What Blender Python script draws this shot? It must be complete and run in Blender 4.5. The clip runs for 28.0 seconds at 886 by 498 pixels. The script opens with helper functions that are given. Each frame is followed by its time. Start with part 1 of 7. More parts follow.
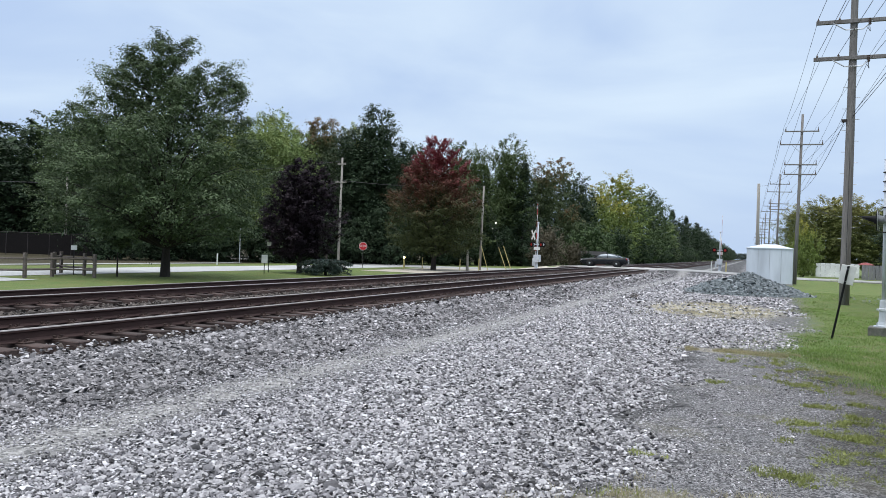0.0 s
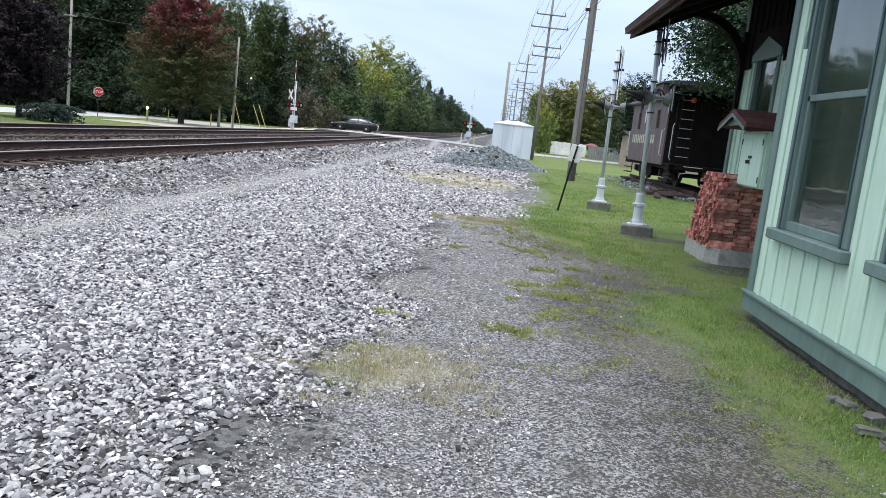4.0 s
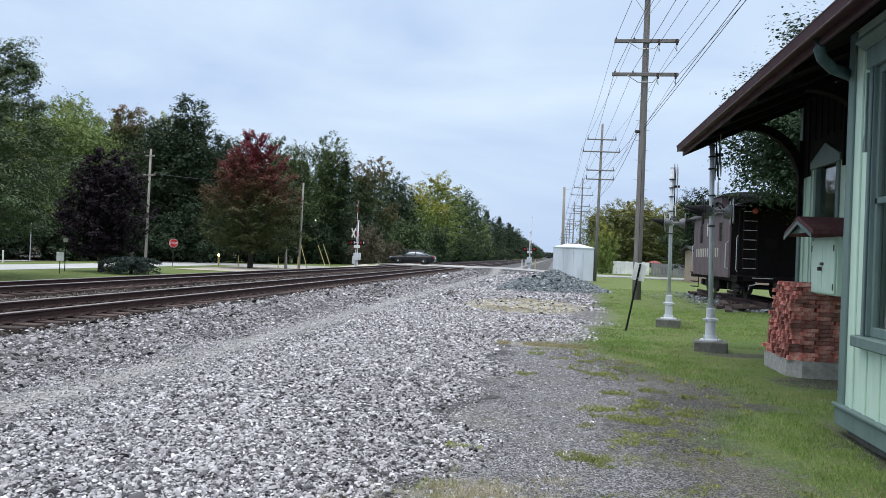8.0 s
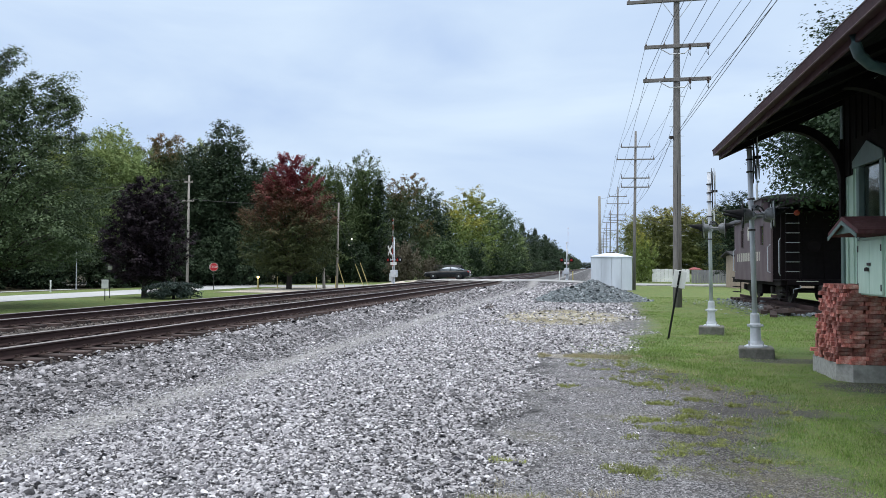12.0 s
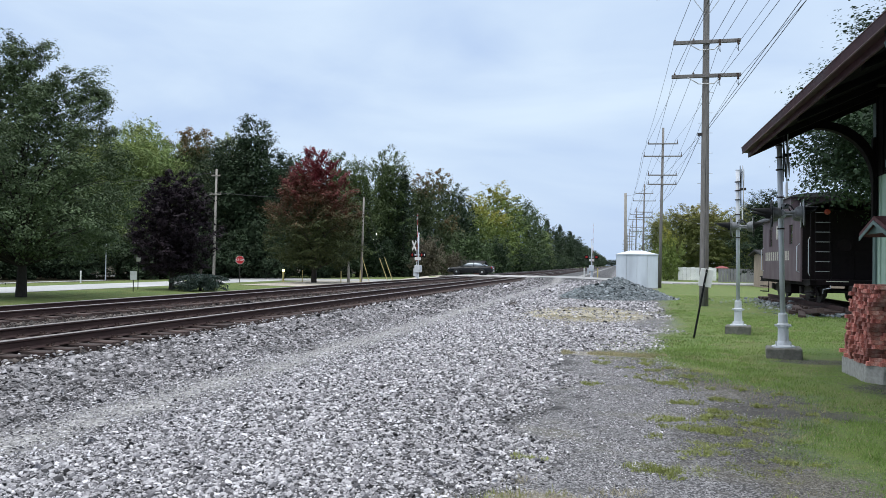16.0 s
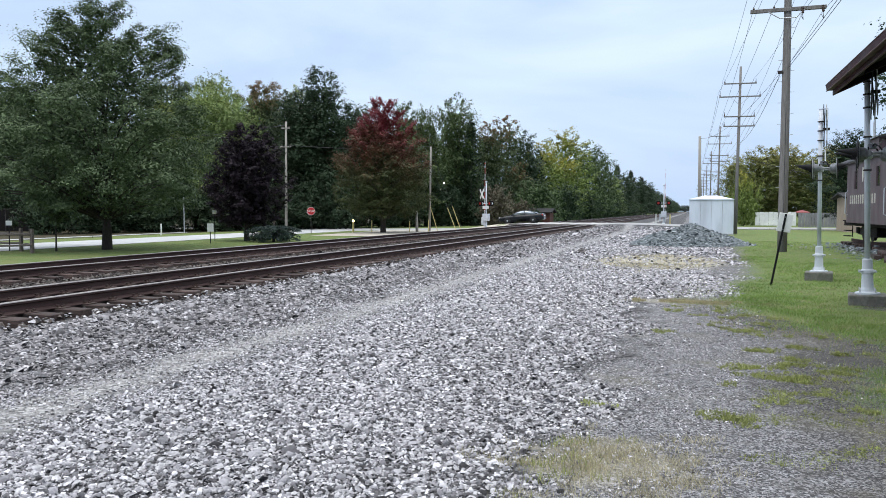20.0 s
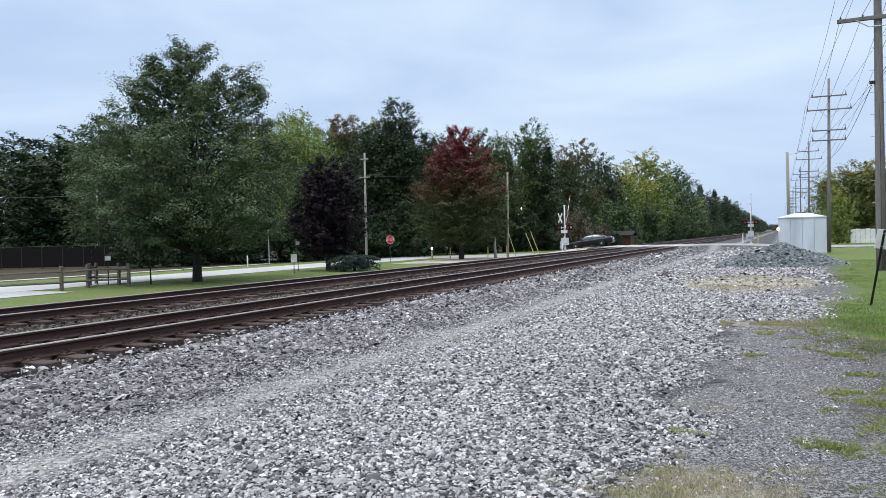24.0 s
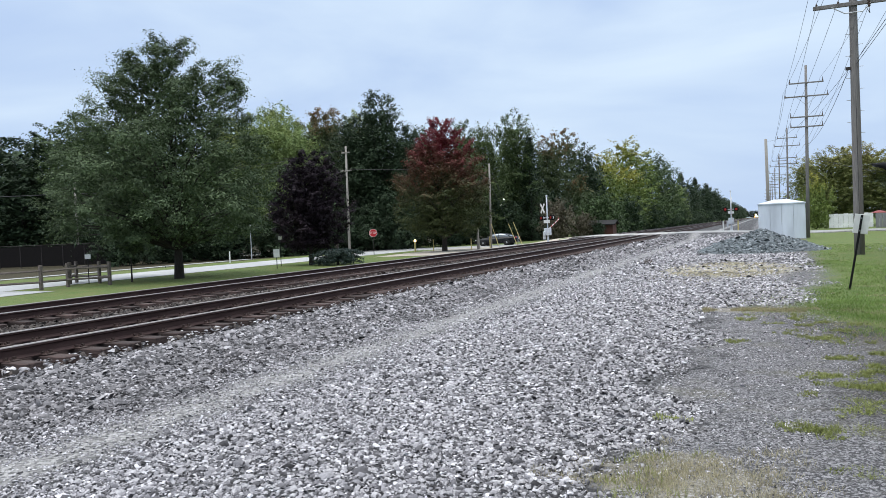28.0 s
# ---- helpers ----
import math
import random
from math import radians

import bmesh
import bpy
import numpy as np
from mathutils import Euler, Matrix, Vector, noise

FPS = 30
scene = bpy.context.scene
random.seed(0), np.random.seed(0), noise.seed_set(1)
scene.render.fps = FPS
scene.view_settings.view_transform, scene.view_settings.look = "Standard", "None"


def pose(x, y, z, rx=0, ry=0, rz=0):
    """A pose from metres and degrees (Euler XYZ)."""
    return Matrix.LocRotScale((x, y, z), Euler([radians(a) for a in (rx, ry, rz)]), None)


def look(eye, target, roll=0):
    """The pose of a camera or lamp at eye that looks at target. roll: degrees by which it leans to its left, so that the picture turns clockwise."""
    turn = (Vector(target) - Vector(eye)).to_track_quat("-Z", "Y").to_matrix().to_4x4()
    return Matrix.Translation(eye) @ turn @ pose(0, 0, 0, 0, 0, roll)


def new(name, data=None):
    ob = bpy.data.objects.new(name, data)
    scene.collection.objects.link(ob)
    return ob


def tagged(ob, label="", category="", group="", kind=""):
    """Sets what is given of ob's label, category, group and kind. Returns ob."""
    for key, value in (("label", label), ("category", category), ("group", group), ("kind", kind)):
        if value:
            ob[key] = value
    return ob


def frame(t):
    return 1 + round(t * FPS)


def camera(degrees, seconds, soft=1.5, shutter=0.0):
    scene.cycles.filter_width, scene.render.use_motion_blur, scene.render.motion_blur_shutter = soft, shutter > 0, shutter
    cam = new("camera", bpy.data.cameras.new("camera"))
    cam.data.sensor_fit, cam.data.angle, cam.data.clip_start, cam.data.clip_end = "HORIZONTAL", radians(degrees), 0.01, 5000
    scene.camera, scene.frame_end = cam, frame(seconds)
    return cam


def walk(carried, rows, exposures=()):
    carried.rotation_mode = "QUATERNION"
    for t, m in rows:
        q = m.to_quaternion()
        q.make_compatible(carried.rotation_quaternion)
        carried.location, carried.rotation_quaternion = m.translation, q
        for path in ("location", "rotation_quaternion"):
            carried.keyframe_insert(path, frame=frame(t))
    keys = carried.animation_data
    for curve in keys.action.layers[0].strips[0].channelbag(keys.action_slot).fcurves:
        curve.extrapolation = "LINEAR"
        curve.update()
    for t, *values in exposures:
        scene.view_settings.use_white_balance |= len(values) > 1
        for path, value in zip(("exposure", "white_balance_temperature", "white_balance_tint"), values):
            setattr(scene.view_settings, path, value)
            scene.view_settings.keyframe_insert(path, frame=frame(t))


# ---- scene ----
cam = camera(60.77, 28.0, soft=0.6, shutter=0.2)
EYE = Vector((0.0, 0.0, 1.65))


def aim(yaw, pitch, roll):
    y, p = radians(yaw), radians(pitch)
    return look(EYE, EYE + Vector((-math.sin(y) * math.cos(p), math.cos(y) * math.cos(p), math.sin(p))), roll)


# seconds, turn to the left of the tracks' direction, tilt, roll
PATH = [
    (0, 22.00, -0.03, 2.07),
    (0.5, 21.41, -0.11, 1.81),
    (1, 21.29, -0.39, 1.53),
    (1.5, 21.10, -0.84, 1.52),
    (2, 19.83, -1.59, 1.71),
    (2.5, 16.92, -2.70, 2.69),
    (2.6, 15.94, -3.02, 2.86),
    (3, 7.96, -5.14, 4.65),
    (3.5, 2.73, -9.02, 6.07),
    (5.5, 4.95, -7.34, 6.28),
    (6, 6.68, -3.59, 5.24),
    (6.5, 7.46, -1.83, 3.99),
    (7, 7.98, -0.20, 3.09),
    (7.5, 8.21, 0.31, 2.52),
    (8, 8.42, 0.34, 2.30),
    (8.5, 8.82, 0.49, 2.21),
    (9, 9.24, 0.75, 2.11),
    (9.5, 9.72, 1.05, 1.93),
    (10, 10.18, 1.28, 1.60),
    (10.5, 10.45, 1.42, 1.23),
    (11, 10.60, 1.44, 0.84),
    (11.5, 10.95, 1.52, 0.53),
    (12, 11.18, 1.40, 0.24),
    (12.5, 11.41, 1.32, 0.08),
    (14.5, 12.43, 0.86, 0.61),
    (15, 12.70, 0.95, 0.87),
    (15.5, 12.90, 1.00, 0.99),
    (16, 13.02, 1.04, 0.91),
    (16.5, 13.09, 0.99, 0.77),
    (17, 13.30, 0.83, 0.55),
    (17.5, 13.55, 0.23, 0.23),
    (18, 14.24, -0.62, -0.26),
    (18.5, 14.75, -2.56, -0.55),
    (19, 15.15, -2.93, -0.70),
    (19.5, 17.11, -3.76, -0.44),
    (20, 18.14, -2.89, 0.09),
    (20.5, 19.15, -2.11, 0.50),
    (21, 20.62, -0.61, 0.75),
    (21.5, 21.45, 0.50, 0.76),
    (23.5, 23.05, -0.01, -0.74),
    (24, 24.07, -0.83, -1.37),
    (24.5, 25.11, -2.02, -1.90),
    (25, 24.77, -2.40, -2.17),
    (25.5, 23.10, -2.35, -2.04),
    (26, 22.39, -2.03, -1.80),
    (26.5, 21.82, -1.44, -1.57),
    (27, 21.72, -1.16, -1.72),
    (27.5, 22.16, -1.21, -2.09),
    (28, 22.82, -1.47, -2.38),
]
walk(cam, [(t, aim(*turn)) for t, *turn in PATH], exposures=[
    (0.0, 0.0), (2.5, 0.0), (3.0, 0.02), (3.5, 0.22), (4.5, 0.34), (5.5, 0.4), (6.0, 0.34), (6.5, 0.18), (7.5, 0.03), (9.0, 0.04),
    (18.0, 0.03), (19.0, 0.1), (20.0, 0.16), (21.0, 0.1), (22.0, 0.03), (28.0, 0.03)])

# ---- world and sun: an even overcast, brighter overhead ----
SUN_TURN, SUN_HEIGHT = radians(215), radians(70)
world = bpy.data.worlds.new("overcast")
scene.world = world
world.use_nodes = True
wn, wl = world.node_tree.nodes, world.node_tree.links
for n in list(wn):
    wn.remove(n)
w_out = wn.new("ShaderNodeOutputWorld")
w_bg = wn.new("ShaderNodeBackground")
w_sky = wn.new("ShaderNodeTexSky")
w_sky.sky_type, w_sky.sun_disc = "NISHITA", False
w_sky.sun_elevation, w_sky.sun_rotation = SUN_HEIGHT, SUN_TURN
w_sky.air_density, w_sky.dust_density = 1.0, 3.0
w_dim = wn.new("ShaderNodeMix")
w_dim.data_type, w_dim.blend_type = "RGBA", "MULTIPLY"
w_dim.inputs[0].default_value = 1.0
w_dim.inputs[7].default_value = (0.085, 0.085, 0.085, 1)
w_co = wn.new("ShaderNodeTexCoord")
w_map = wn.new("ShaderNodeMapping")
w_map.inputs["Scale"].default_value = (1.0, 1.0, 3.6)
w_cloud = wn.new("ShaderNodeTexNoise")
w_cloud.inputs["Scale"].default_value = 2.3
w_cloud.inputs["Detail"].default_value = 5.0
w_cloud.inputs["Roughness"].default_value = 0.5
w_cloud.inputs["Distortion"].default_value = 0.4
w_ramp = wn.new("ShaderNodeValToRGB")
w_ramp.color_ramp.elements[0].position, w_ramp.color_ramp.elements[0].color = 0.34, (0.55, 0.71, 0.99, 1)
w_ramp.color_ramp.elements[1].position, w_ramp.color_ramp.elements[1].color = 0.70, (0.79, 0.945, 1.115, 1)
w_sep = wn.new("ShaderNodeSeparateXYZ")
w_up = wn.new("ShaderNodeMapRange")
w_up.inputs["From Min"].default_value, w_up.inputs["From Max"].default_value = 0.34, 1.0
w_up.inputs["To Min"].default_value, w_up.inputs["To Max"].default_value = 0.0, 1.0
w_high = wn.new("ShaderNodeMix")
w_high.data_type = "RGBA"
w_high.inputs[7].default_value = (2.5, 2.6, 2.7, 1)
w_mix = wn.new("ShaderNodeMix")
w_mix.data_type = "RGBA"
w_mix.inputs[0].default_value = 0.86
wl.new(w_sky.outputs[0], w_dim.inputs[6])
wl.new(w_co.outputs["Generated"], w_map.inputs[0])
wl.new(w_map.outputs[0], w_cloud.inputs["Vector"])
wl.new(w_cloud.outputs[0], w_ramp.inputs[0])
wl.new(w_co.outputs["Generated"], w_sep.inputs[0])
wl.new(w_sep.outputs[2], w_up.inputs[0])
wl.new(w_ramp.outputs[0], w_high.inputs[6])
wl.new(w_up.outputs[0], w_high.inputs[0])
wl.new(w_dim.outputs[2], w_mix.inputs[6])
wl.new(w_high.outputs[2], w_mix.inputs[7])
wl.new(w_mix.outputs[2], w_bg.inputs[0])
wl.new(w_bg.outputs[0], w_out.inputs[0])
w_bg.inputs[1].default_value = 1.0

sun = new("sun", bpy.data.lights.new("sun", "SUN"))
sun.data.energy, sun.data.angle, sun.data.color = 1.2, radians(40), (1.0, 0.98, 0.95)
sun.matrix_world = look(Vector((0, 0, 60)), Vector((0, 0, 60)) - Vector((math.sin(SUN_TURN) * math.cos(SUN_HEIGHT), math.cos(SUN_TURN) * math.cos(SUN_HEIGHT), math.sin(SUN_HEIGHT))))
scene.view_settings.exposure = 0.0


# ---- materials ----
def nodes_of(name):
    m = bpy.data.materials.new(name)
    m.use_nodes = True
    nt = m.node_tree
    return m, nt.nodes, nt.links, nt.nodes["Principled BSDF"]


def noise_node(n, l, scale, detail=4.0, rough=0.55, coord=None):
    t = n.new("ShaderNodeTexNoise")
    t.inputs["Scale"].default_value, t.inputs["Detail"].default_value, t.inputs["Roughness"].default_value = scale, detail, rough
    if coord is not None:
        l.new(coord, t.inputs["Vector"])
    return t


def blend(n, l, fac, a, b, how="MIX"):
    m = n.new("ShaderNodeMix")
    m.data_type, m.blend_type = "RGBA", how
    for sock, v in ((m.inputs[0], fac), (m.inputs[6], a), (m.inputs[7], b)):
        if hasattr(v, "is_linked"):
            l.new(v, sock)
        elif isinstance(v, (int, float)):
            sock.default_value = v
        else:
            sock.default_value = (*v, 1)
    return m.outputs[2]


def remap(n, l, v, a, b, c=0.0, d=1.0):
    m = n.new("ShaderNodeMapRange")
    m.inputs["From Min"].default_value, m.inputs["From Max"].default_value = a, b
    m.inputs["To Min"].default_value, m.inputs["To Max"].default_value = c, d
    l.new(v, m.inputs["Value"])
    return m.outputs[0]


def value(n, l, op, a, b=None):
    m = n.new("ShaderNodeMath")
    m.operation = op
    for i, v in enumerate((a, b)):
        if v is None:
            continue
        if hasattr(v, "is_linked"):
            l.new(v, m.inputs[i])
        else:
            m.inputs[i].default_value = v
    return m.outputs[0]


def surface(name, c1, c2, scale=6.0, rough=0.7, bump=0.15, metal=0.0, stain=None, stain_scale=1.2, stretch=(1, 1, 1), island=0.0, single=0.0, spec=0.4):
    """Two tones mixed by grain, a second, larger stain, relief, and a shade of its own for each piece."""
    m, n, l, p = nodes_of(name)
    co = n.new("ShaderNodeTexCoord")
    mp = n.new("ShaderNodeMapping")
    mp.inputs["Scale"].default_value = stretch
    l.new(co.outputs["Object"], mp.inputs[0])
    fine = noise_node(n, l, scale, 6, 0.6, mp.outputs[0])
    big = noise_node(n, l, stain_scale, 4, 0.55, mp.outputs[0])
    col = blend(n, l, remap(n, l, fine.outputs[0], 0.3, 0.7), c1, c2)
    if stain:
        col = blend(n, l, remap(n, l, big.outputs[0], 0.52, 0.72, 0, 0.8), col, stain)
    else:
        col = blend(n, l, 1.0, col, remap(n, l, big.outputs[0], 0.3, 0.7, 0.82, 1.12), "MULTIPLY")
    if island:
        g = n.new("ShaderNodeNewGeometry")
        col = blend(n, l, 1.0, col, remap(n, l, g.outputs["Random Per Island"], 0, 1, 1 - island, 1 + island), "MULTIPLY")
    if single:
        o = n.new("ShaderNodeObjectInfo")
        col = blend(n, l, 1.0, col, remap(n, l, o.outputs["Random"], 0, 1, 1 - single, 1 + single), "MULTIPLY")
    l.new(col, p.inputs["Base Color"])
    p.inputs["Metallic"].default_value = metal
    p.inputs["Specular IOR Level"].default_value = spec
    l.new(remap(n, l, big.outputs[0], 0.3, 0.7, max(0.05, rough - 0.12), min(1.0, rough + 0.12)), p.inputs["Roughness"])
    if bump:
        b = n.new("ShaderNodeBump")
        b.inputs["Strength"].default_value, b.inputs["Distance"].default_value = bump, 0.02
        l.new(fine.outputs[0], b.inputs["Height"])
        l.new(b.outputs[0], p.inputs["Normal"])
    return m


def foliage(name, c1, c2, hue=0.0, tip=None, tip_from=0.6, tip_to=1.0, translucent=0.2):
    """Leaves: a shade for each leaf, another for each tree; tip: the colour that the upper crown turns to."""
    m, n, l, p = nodes_of(name)
    g = n.new("ShaderNodeNewGeometry")
    o = n.new("ShaderNodeObjectInfo")
    co = n.new("ShaderNodeTexCoord")
    rnd = g.outputs["Random Per Island"]
    col = blend(n, l, remap(n, l, rnd, 0, 1, 0.18, 0.82), c1, c2)
    patch = noise_node(n, l, 7.0, 4, 0.6, co.outputs["Generated"])
    if tip:
        s = n.new("ShaderNodeSeparateXYZ")
        l.new(co.outputs["Generated"], s.inputs[0])
        h = value(n, l, "ADD", s.outputs[2], remap(n, l, patch.outputs[0], 0.3, 0.7, -0.16, 0.16))
        h = value(n, l, "ADD", h, remap(n, l, rnd, 0, 1, -0.1, 0.1))
        col = blend(n, l, remap(n, l, h, tip_from, tip_to), col, tip)
    else:
        col = blend(n, l, 1.0, col, remap(n, l, patch.outputs[0], 0.3, 0.7, 0.62, 1.42), "MULTIPLY")
    if hue:
        hs = n.new("ShaderNodeHueSaturation")
        l.new(remap(n, l, o.outputs["Random"], 0, 1, 0.5 - hue, 0.5 + hue), hs.inputs["Hue"])
        l.new(remap(n, l, o.outputs["Random"], 0, 1, 1.15, 0.8), hs.inputs["Value"])
        l.new(col, hs.inputs["Color"])
        col = hs.outputs[0]
    l.new(col, p.inputs["Base Color"])
    p.inputs["Roughness"].default_value = 0.65
    p.inputs["Specular IOR Level"].default_value = 0.2
    tr = n.new("ShaderNodeBsdfTranslucent")
    l.new(col, tr.inputs[0])
    mx = n.new("ShaderNodeMixShader")
    mx.inputs[0].default_value = translucent
    l.new(p.outputs[0], mx.inputs[1])
    l.new(tr.outputs[0], mx.inputs[2])
    l.new(mx.outputs[0], n["Material Output"].inputs[0])
    return m


def glow(name, colour, strength):
    m, n, l, p = nodes_of(name)
    p.inputs["Base Color"].default_value = (*colour, 1)
    p.inputs["Emission Color"].default_value = (*colour, 1)
    p.inputs["Emission Strength"].default_value = strength
    return m


def stone_mat(name, c1, c2, c3, tint):
    """Loose stones: every stone has its own grey, a few are brown or bluish, all are dusty."""
    m, n, l, p = nodes_of(name)
    g = n.new("ShaderNodeNewGeometry")
    r = n.new("ShaderNodeValToRGB")
    e = r.color_ramp.elements
    e[0].position, e[0].color = 0.0, (*c1, 1)
    e[1].position, e[1].color = 1.0, (*c3, 1)
    for pos, c in ((0.42, c2), (0.9, tint)):
        k = e.new(pos)
        k.color = (*c, 1)
    l.new(g.outputs["Random Per Island"], r.inputs[0])
    f = noise_node(n, l, 45.0, 5, 0.65, g.outputs["Position"])
    big = noise_node(n, l, 0.5, 4, 0.6, g.outputs["Position"])
    col = blend(n, l, 1.0, r.outputs[0], remap(n, l, f.outputs[0], 0.3, 0.7, 0.7, 1.25), "MULTIPLY")
    col = blend(n, l, 1.0, col, remap(n, l, big.outputs[0], 0.3, 0.7, 0.85, 1.12), "MULTIPLY")
    l.new(col, p.inputs["Base Color"])
    p.inputs["Roughness"].default_value = 0.85
    p.inputs["Specular IOR Level"].default_value = 0.3
    b = n.new("ShaderNodeBump")
    b.inputs["Strength"].default_value, b.inputs["Distance"].default_value = 0.4, 0.01
    l.new(f.outputs[0], b.inputs["Height"])
    l.new(b.outputs[0], p.inputs["Normal"])
    return m


def ground_mat():
    """One sheet: ballast between the tracks and the verge, a worn cinder drive, dry patches, mown lawn."""
    m, n, l, p = nodes_of("ground")
    g = n.new("ShaderNodeNewGeometry")
    pos = g.outputs["Position"]
    s = n.new("ShaderNodeSeparateXYZ")
    l.new(pos, s.inputs[0])
    x, y = s.outputs[0], s.outputs[1]
    w1 = noise_node(n, l, 0.9, 5, 0.6, pos)
    w2 = noise_node(n, l, 4.0, 5, 0.65, pos)
    w3 = noise_node(n, l, 40.0, 5, 0.7, pos)
    w4 = noise_node(n, l, 130.0, 3, 0.7, pos)
    wob = value(n, l, "ADD", remap(n, l, w1.outputs[0], 0.25, 0.75, -0.7, 0.7), remap(n, l, w2.outputs[0], 0.25, 0.75, -0.35, 0.35))
    xw = value(n, l, "ADD", x, wob)
    # fine stones between the loose ballast, darkened to paint the shade in its gaps
    peb = n.new("ShaderNodeTexVoronoi")
    peb.inputs["Scale"].default_value = 24.0
    l.new(pos, peb.inputs["Vector"])
    cell = n.new("ShaderNodeSeparateColor")
    l.new(peb.outputs["Color"], cell.inputs[0])
    ballast = blend(n, l, cell.outputs[0], (0.016, 0.016, 0.018), (0.17, 0.168, 0.172))
    # fine pale stone in the swale, oil and rust under the tracks
    swale = remap(n, l, value(n, l, "ABSOLUTE", value(n, l, "ADD", x, 5.45)), 0.15, 0.65, 0.95, 0.0)
    ballast = blend(n, l, swale, ballast, blend(n, l, cell.outputs[1], (0.14, 0.137, 0.135), (0.47, 0.46, 0.45)))
    oily = remap(n, l, x, -8.5, -8.2, 1.0, 0.0)
    ballast = blend(n, l, oily, ballast, blend(n, l, cell.outputs[0], (0.02, 0.018, 0.017), (0.10, 0.085, 0.078)))
    ballast = blend(n, l, 1.0, ballast, remap(n, l, w3.outputs[0], 0.3, 0.7, 0.7, 1.2), "MULTIPLY")
    grit = n.new("ShaderNodeTexVoronoi")
    grit.inputs["Scale"].default_value = 75.0
    l.new(pos, grit.inputs["Vector"])
    gcell = n.new("ShaderNodeSeparateColor")
    l.new(grit.outputs["Color"], gcell.inputs[0])
    cinder = blend(n, l, remap(n, l, gcell.outputs[0], 0.3, 1.0), (0.068, 0.067, 0.071), (0.38, 0.372, 0.385))
    cinder = blend(n, l, remap(n, l, w2.outputs[0], 0.52, 0.7, 0, 0.85), cinder, (0.10, 0.095, 0.09))
    cinder = blend(n, l, remap(n, l, w1.outputs[0], 0.55, 0.75, 0, 0.5), cinder, (0.20, 0.19, 0.13))
    lawn = blend(n, l, remap(n, l, w3.outputs[0], 0.3, 0.7), (0.07, 0.11, 0.034), (0.17, 0.235, 0.08))
    lawn = blend(n, l, remap(n, l, w1.outputs[0], 0.4, 0.68, 0, 0.8), lawn, (0.17, 0.185, 0.07))
    lawn = blend(n, l, remap(n, l, w2.outputs[0], 0.52, 0.72, 0, 0.65), lawn, (0.16, 0.145, 0.085))
    straw = blend(n, l, w3.outputs[0], (0.30, 0.265, 0.18), (0.50, 0.46, 0.34))
    # zones across the tracks
    col = blend(n, l, remap(n, l, xw, -1.0, -0.8), ballast, cinder)
    # dark earth where the drive meets the lawn, ragged on both sides; the lawn's edge wanders with y
    rag = value(n, l, "ADD", remap(n, l, w2.outputs[0], 0.25, 0.75, -0.5, 0.5), remap(n, l, w3.outputs[0], 0.3, 0.7, -0.22, 0.22))
    side = value(n, l, "ADD", x, rag)
    edge = value(n, l, "ADD", remap(n, l, y, 6.0, 7.4, 1.8, 1.4), remap(n, l, y, 7.6, 10.0, 0.0, 0.75))
    edge = value(n, l, "ADD", edge, remap(n, l, y, 10.4, 14.3, 0.0, -1.85))
    edge = value(n, l, "ADD", edge, remap(n, l, y, 15.0, 22.0, 0.0, 1.1))
    edge = value(n, l, "ADD", edge, remap(n, l, y, 22.0, 41.0, 0.0, 0.6))
    lawn_line = value(n, l, "SUBTRACT", side, edge)
    earth = blend(n, l, remap(n, l, gcell.outputs[0], 0.45, 1.0), (0.04, 0.038, 0.038), (0.21, 0.20, 0.195))
    earth = blend(n, l, remap(n, l, w1.outputs[0], 0.48, 0.7, 0, 0.6), earth, (0.11, 0.098, 0.075))
    dirt = value(n, l, "MULTIPLY", remap(n, l, lawn_line, -1.15, -0.35, 0.0, 0.9), remap(n, l, y, 13.0, 14.2, 1.0, 0.25))
    col = blend(n, l, dirt, col, earth)
    col = blend(n, l, remap(n, l, lawn_line, -0.1, 0.5), col, lawn)
    left = value(n, l, "ADD", x, remap(n, l, w1.outputs[0], 0.25, 0.75, -0.6, 0.6))
    col = blend(n, l, remap(n, l, left, -17.6, -17.3), lawn, col)
    # leaf litter and bare earth under the wood beyond the side street
    shade = value(n, l, "ADD", x, remap(n, l, w1.outputs[0], 0.25, 0.75, -1.5, 1.5))
    litter = blend(n, l, w3.outputs[0], (0.022, 0.019, 0.014), (0.085, 0.066, 0.048))
    col = blend(n, l, remap(n, l, shade, -46.0, -44.5, 0.92, 0.0), col, litter)
    # dry patches
    for cx, cy, rx, ry, amount in ((-1.1, 26.0, 2.3, 4.2, 0.85), (-0.5, 5.0, 0.6, 0.55, 0.35), (1.55, 6.2, 0.35, 0.9, 0.12), (-0.2, 14.35, 1.0, 0.35, 0.4), (1.5, 10.9, 0.5, 0.8, 0.1)):
        dx = value(n, l, "DIVIDE", value(n, l, "SUBTRACT", value(n, l, "ADD", x, remap(n, l, w2.outputs[0], 0.25, 0.75, -0.5, 0.5)), cx), rx)
        dy = value(n, l, "DIVIDE", value(n, l, "SUBTRACT", y, cy), ry)
        d = value(n, l, "ADD", value(n, l, "MULTIPLY", dx, dx), value(n, l, "MULTIPLY", dy, dy))
        d = value(n, l, "ADD", d, remap(n, l, w3.outputs[0], 0.3, 0.7, -0.35, 0.35))
        col = blend(n, l, remap(n, l, d, 0.55, 1.1, amount, 0.0), col, straw)
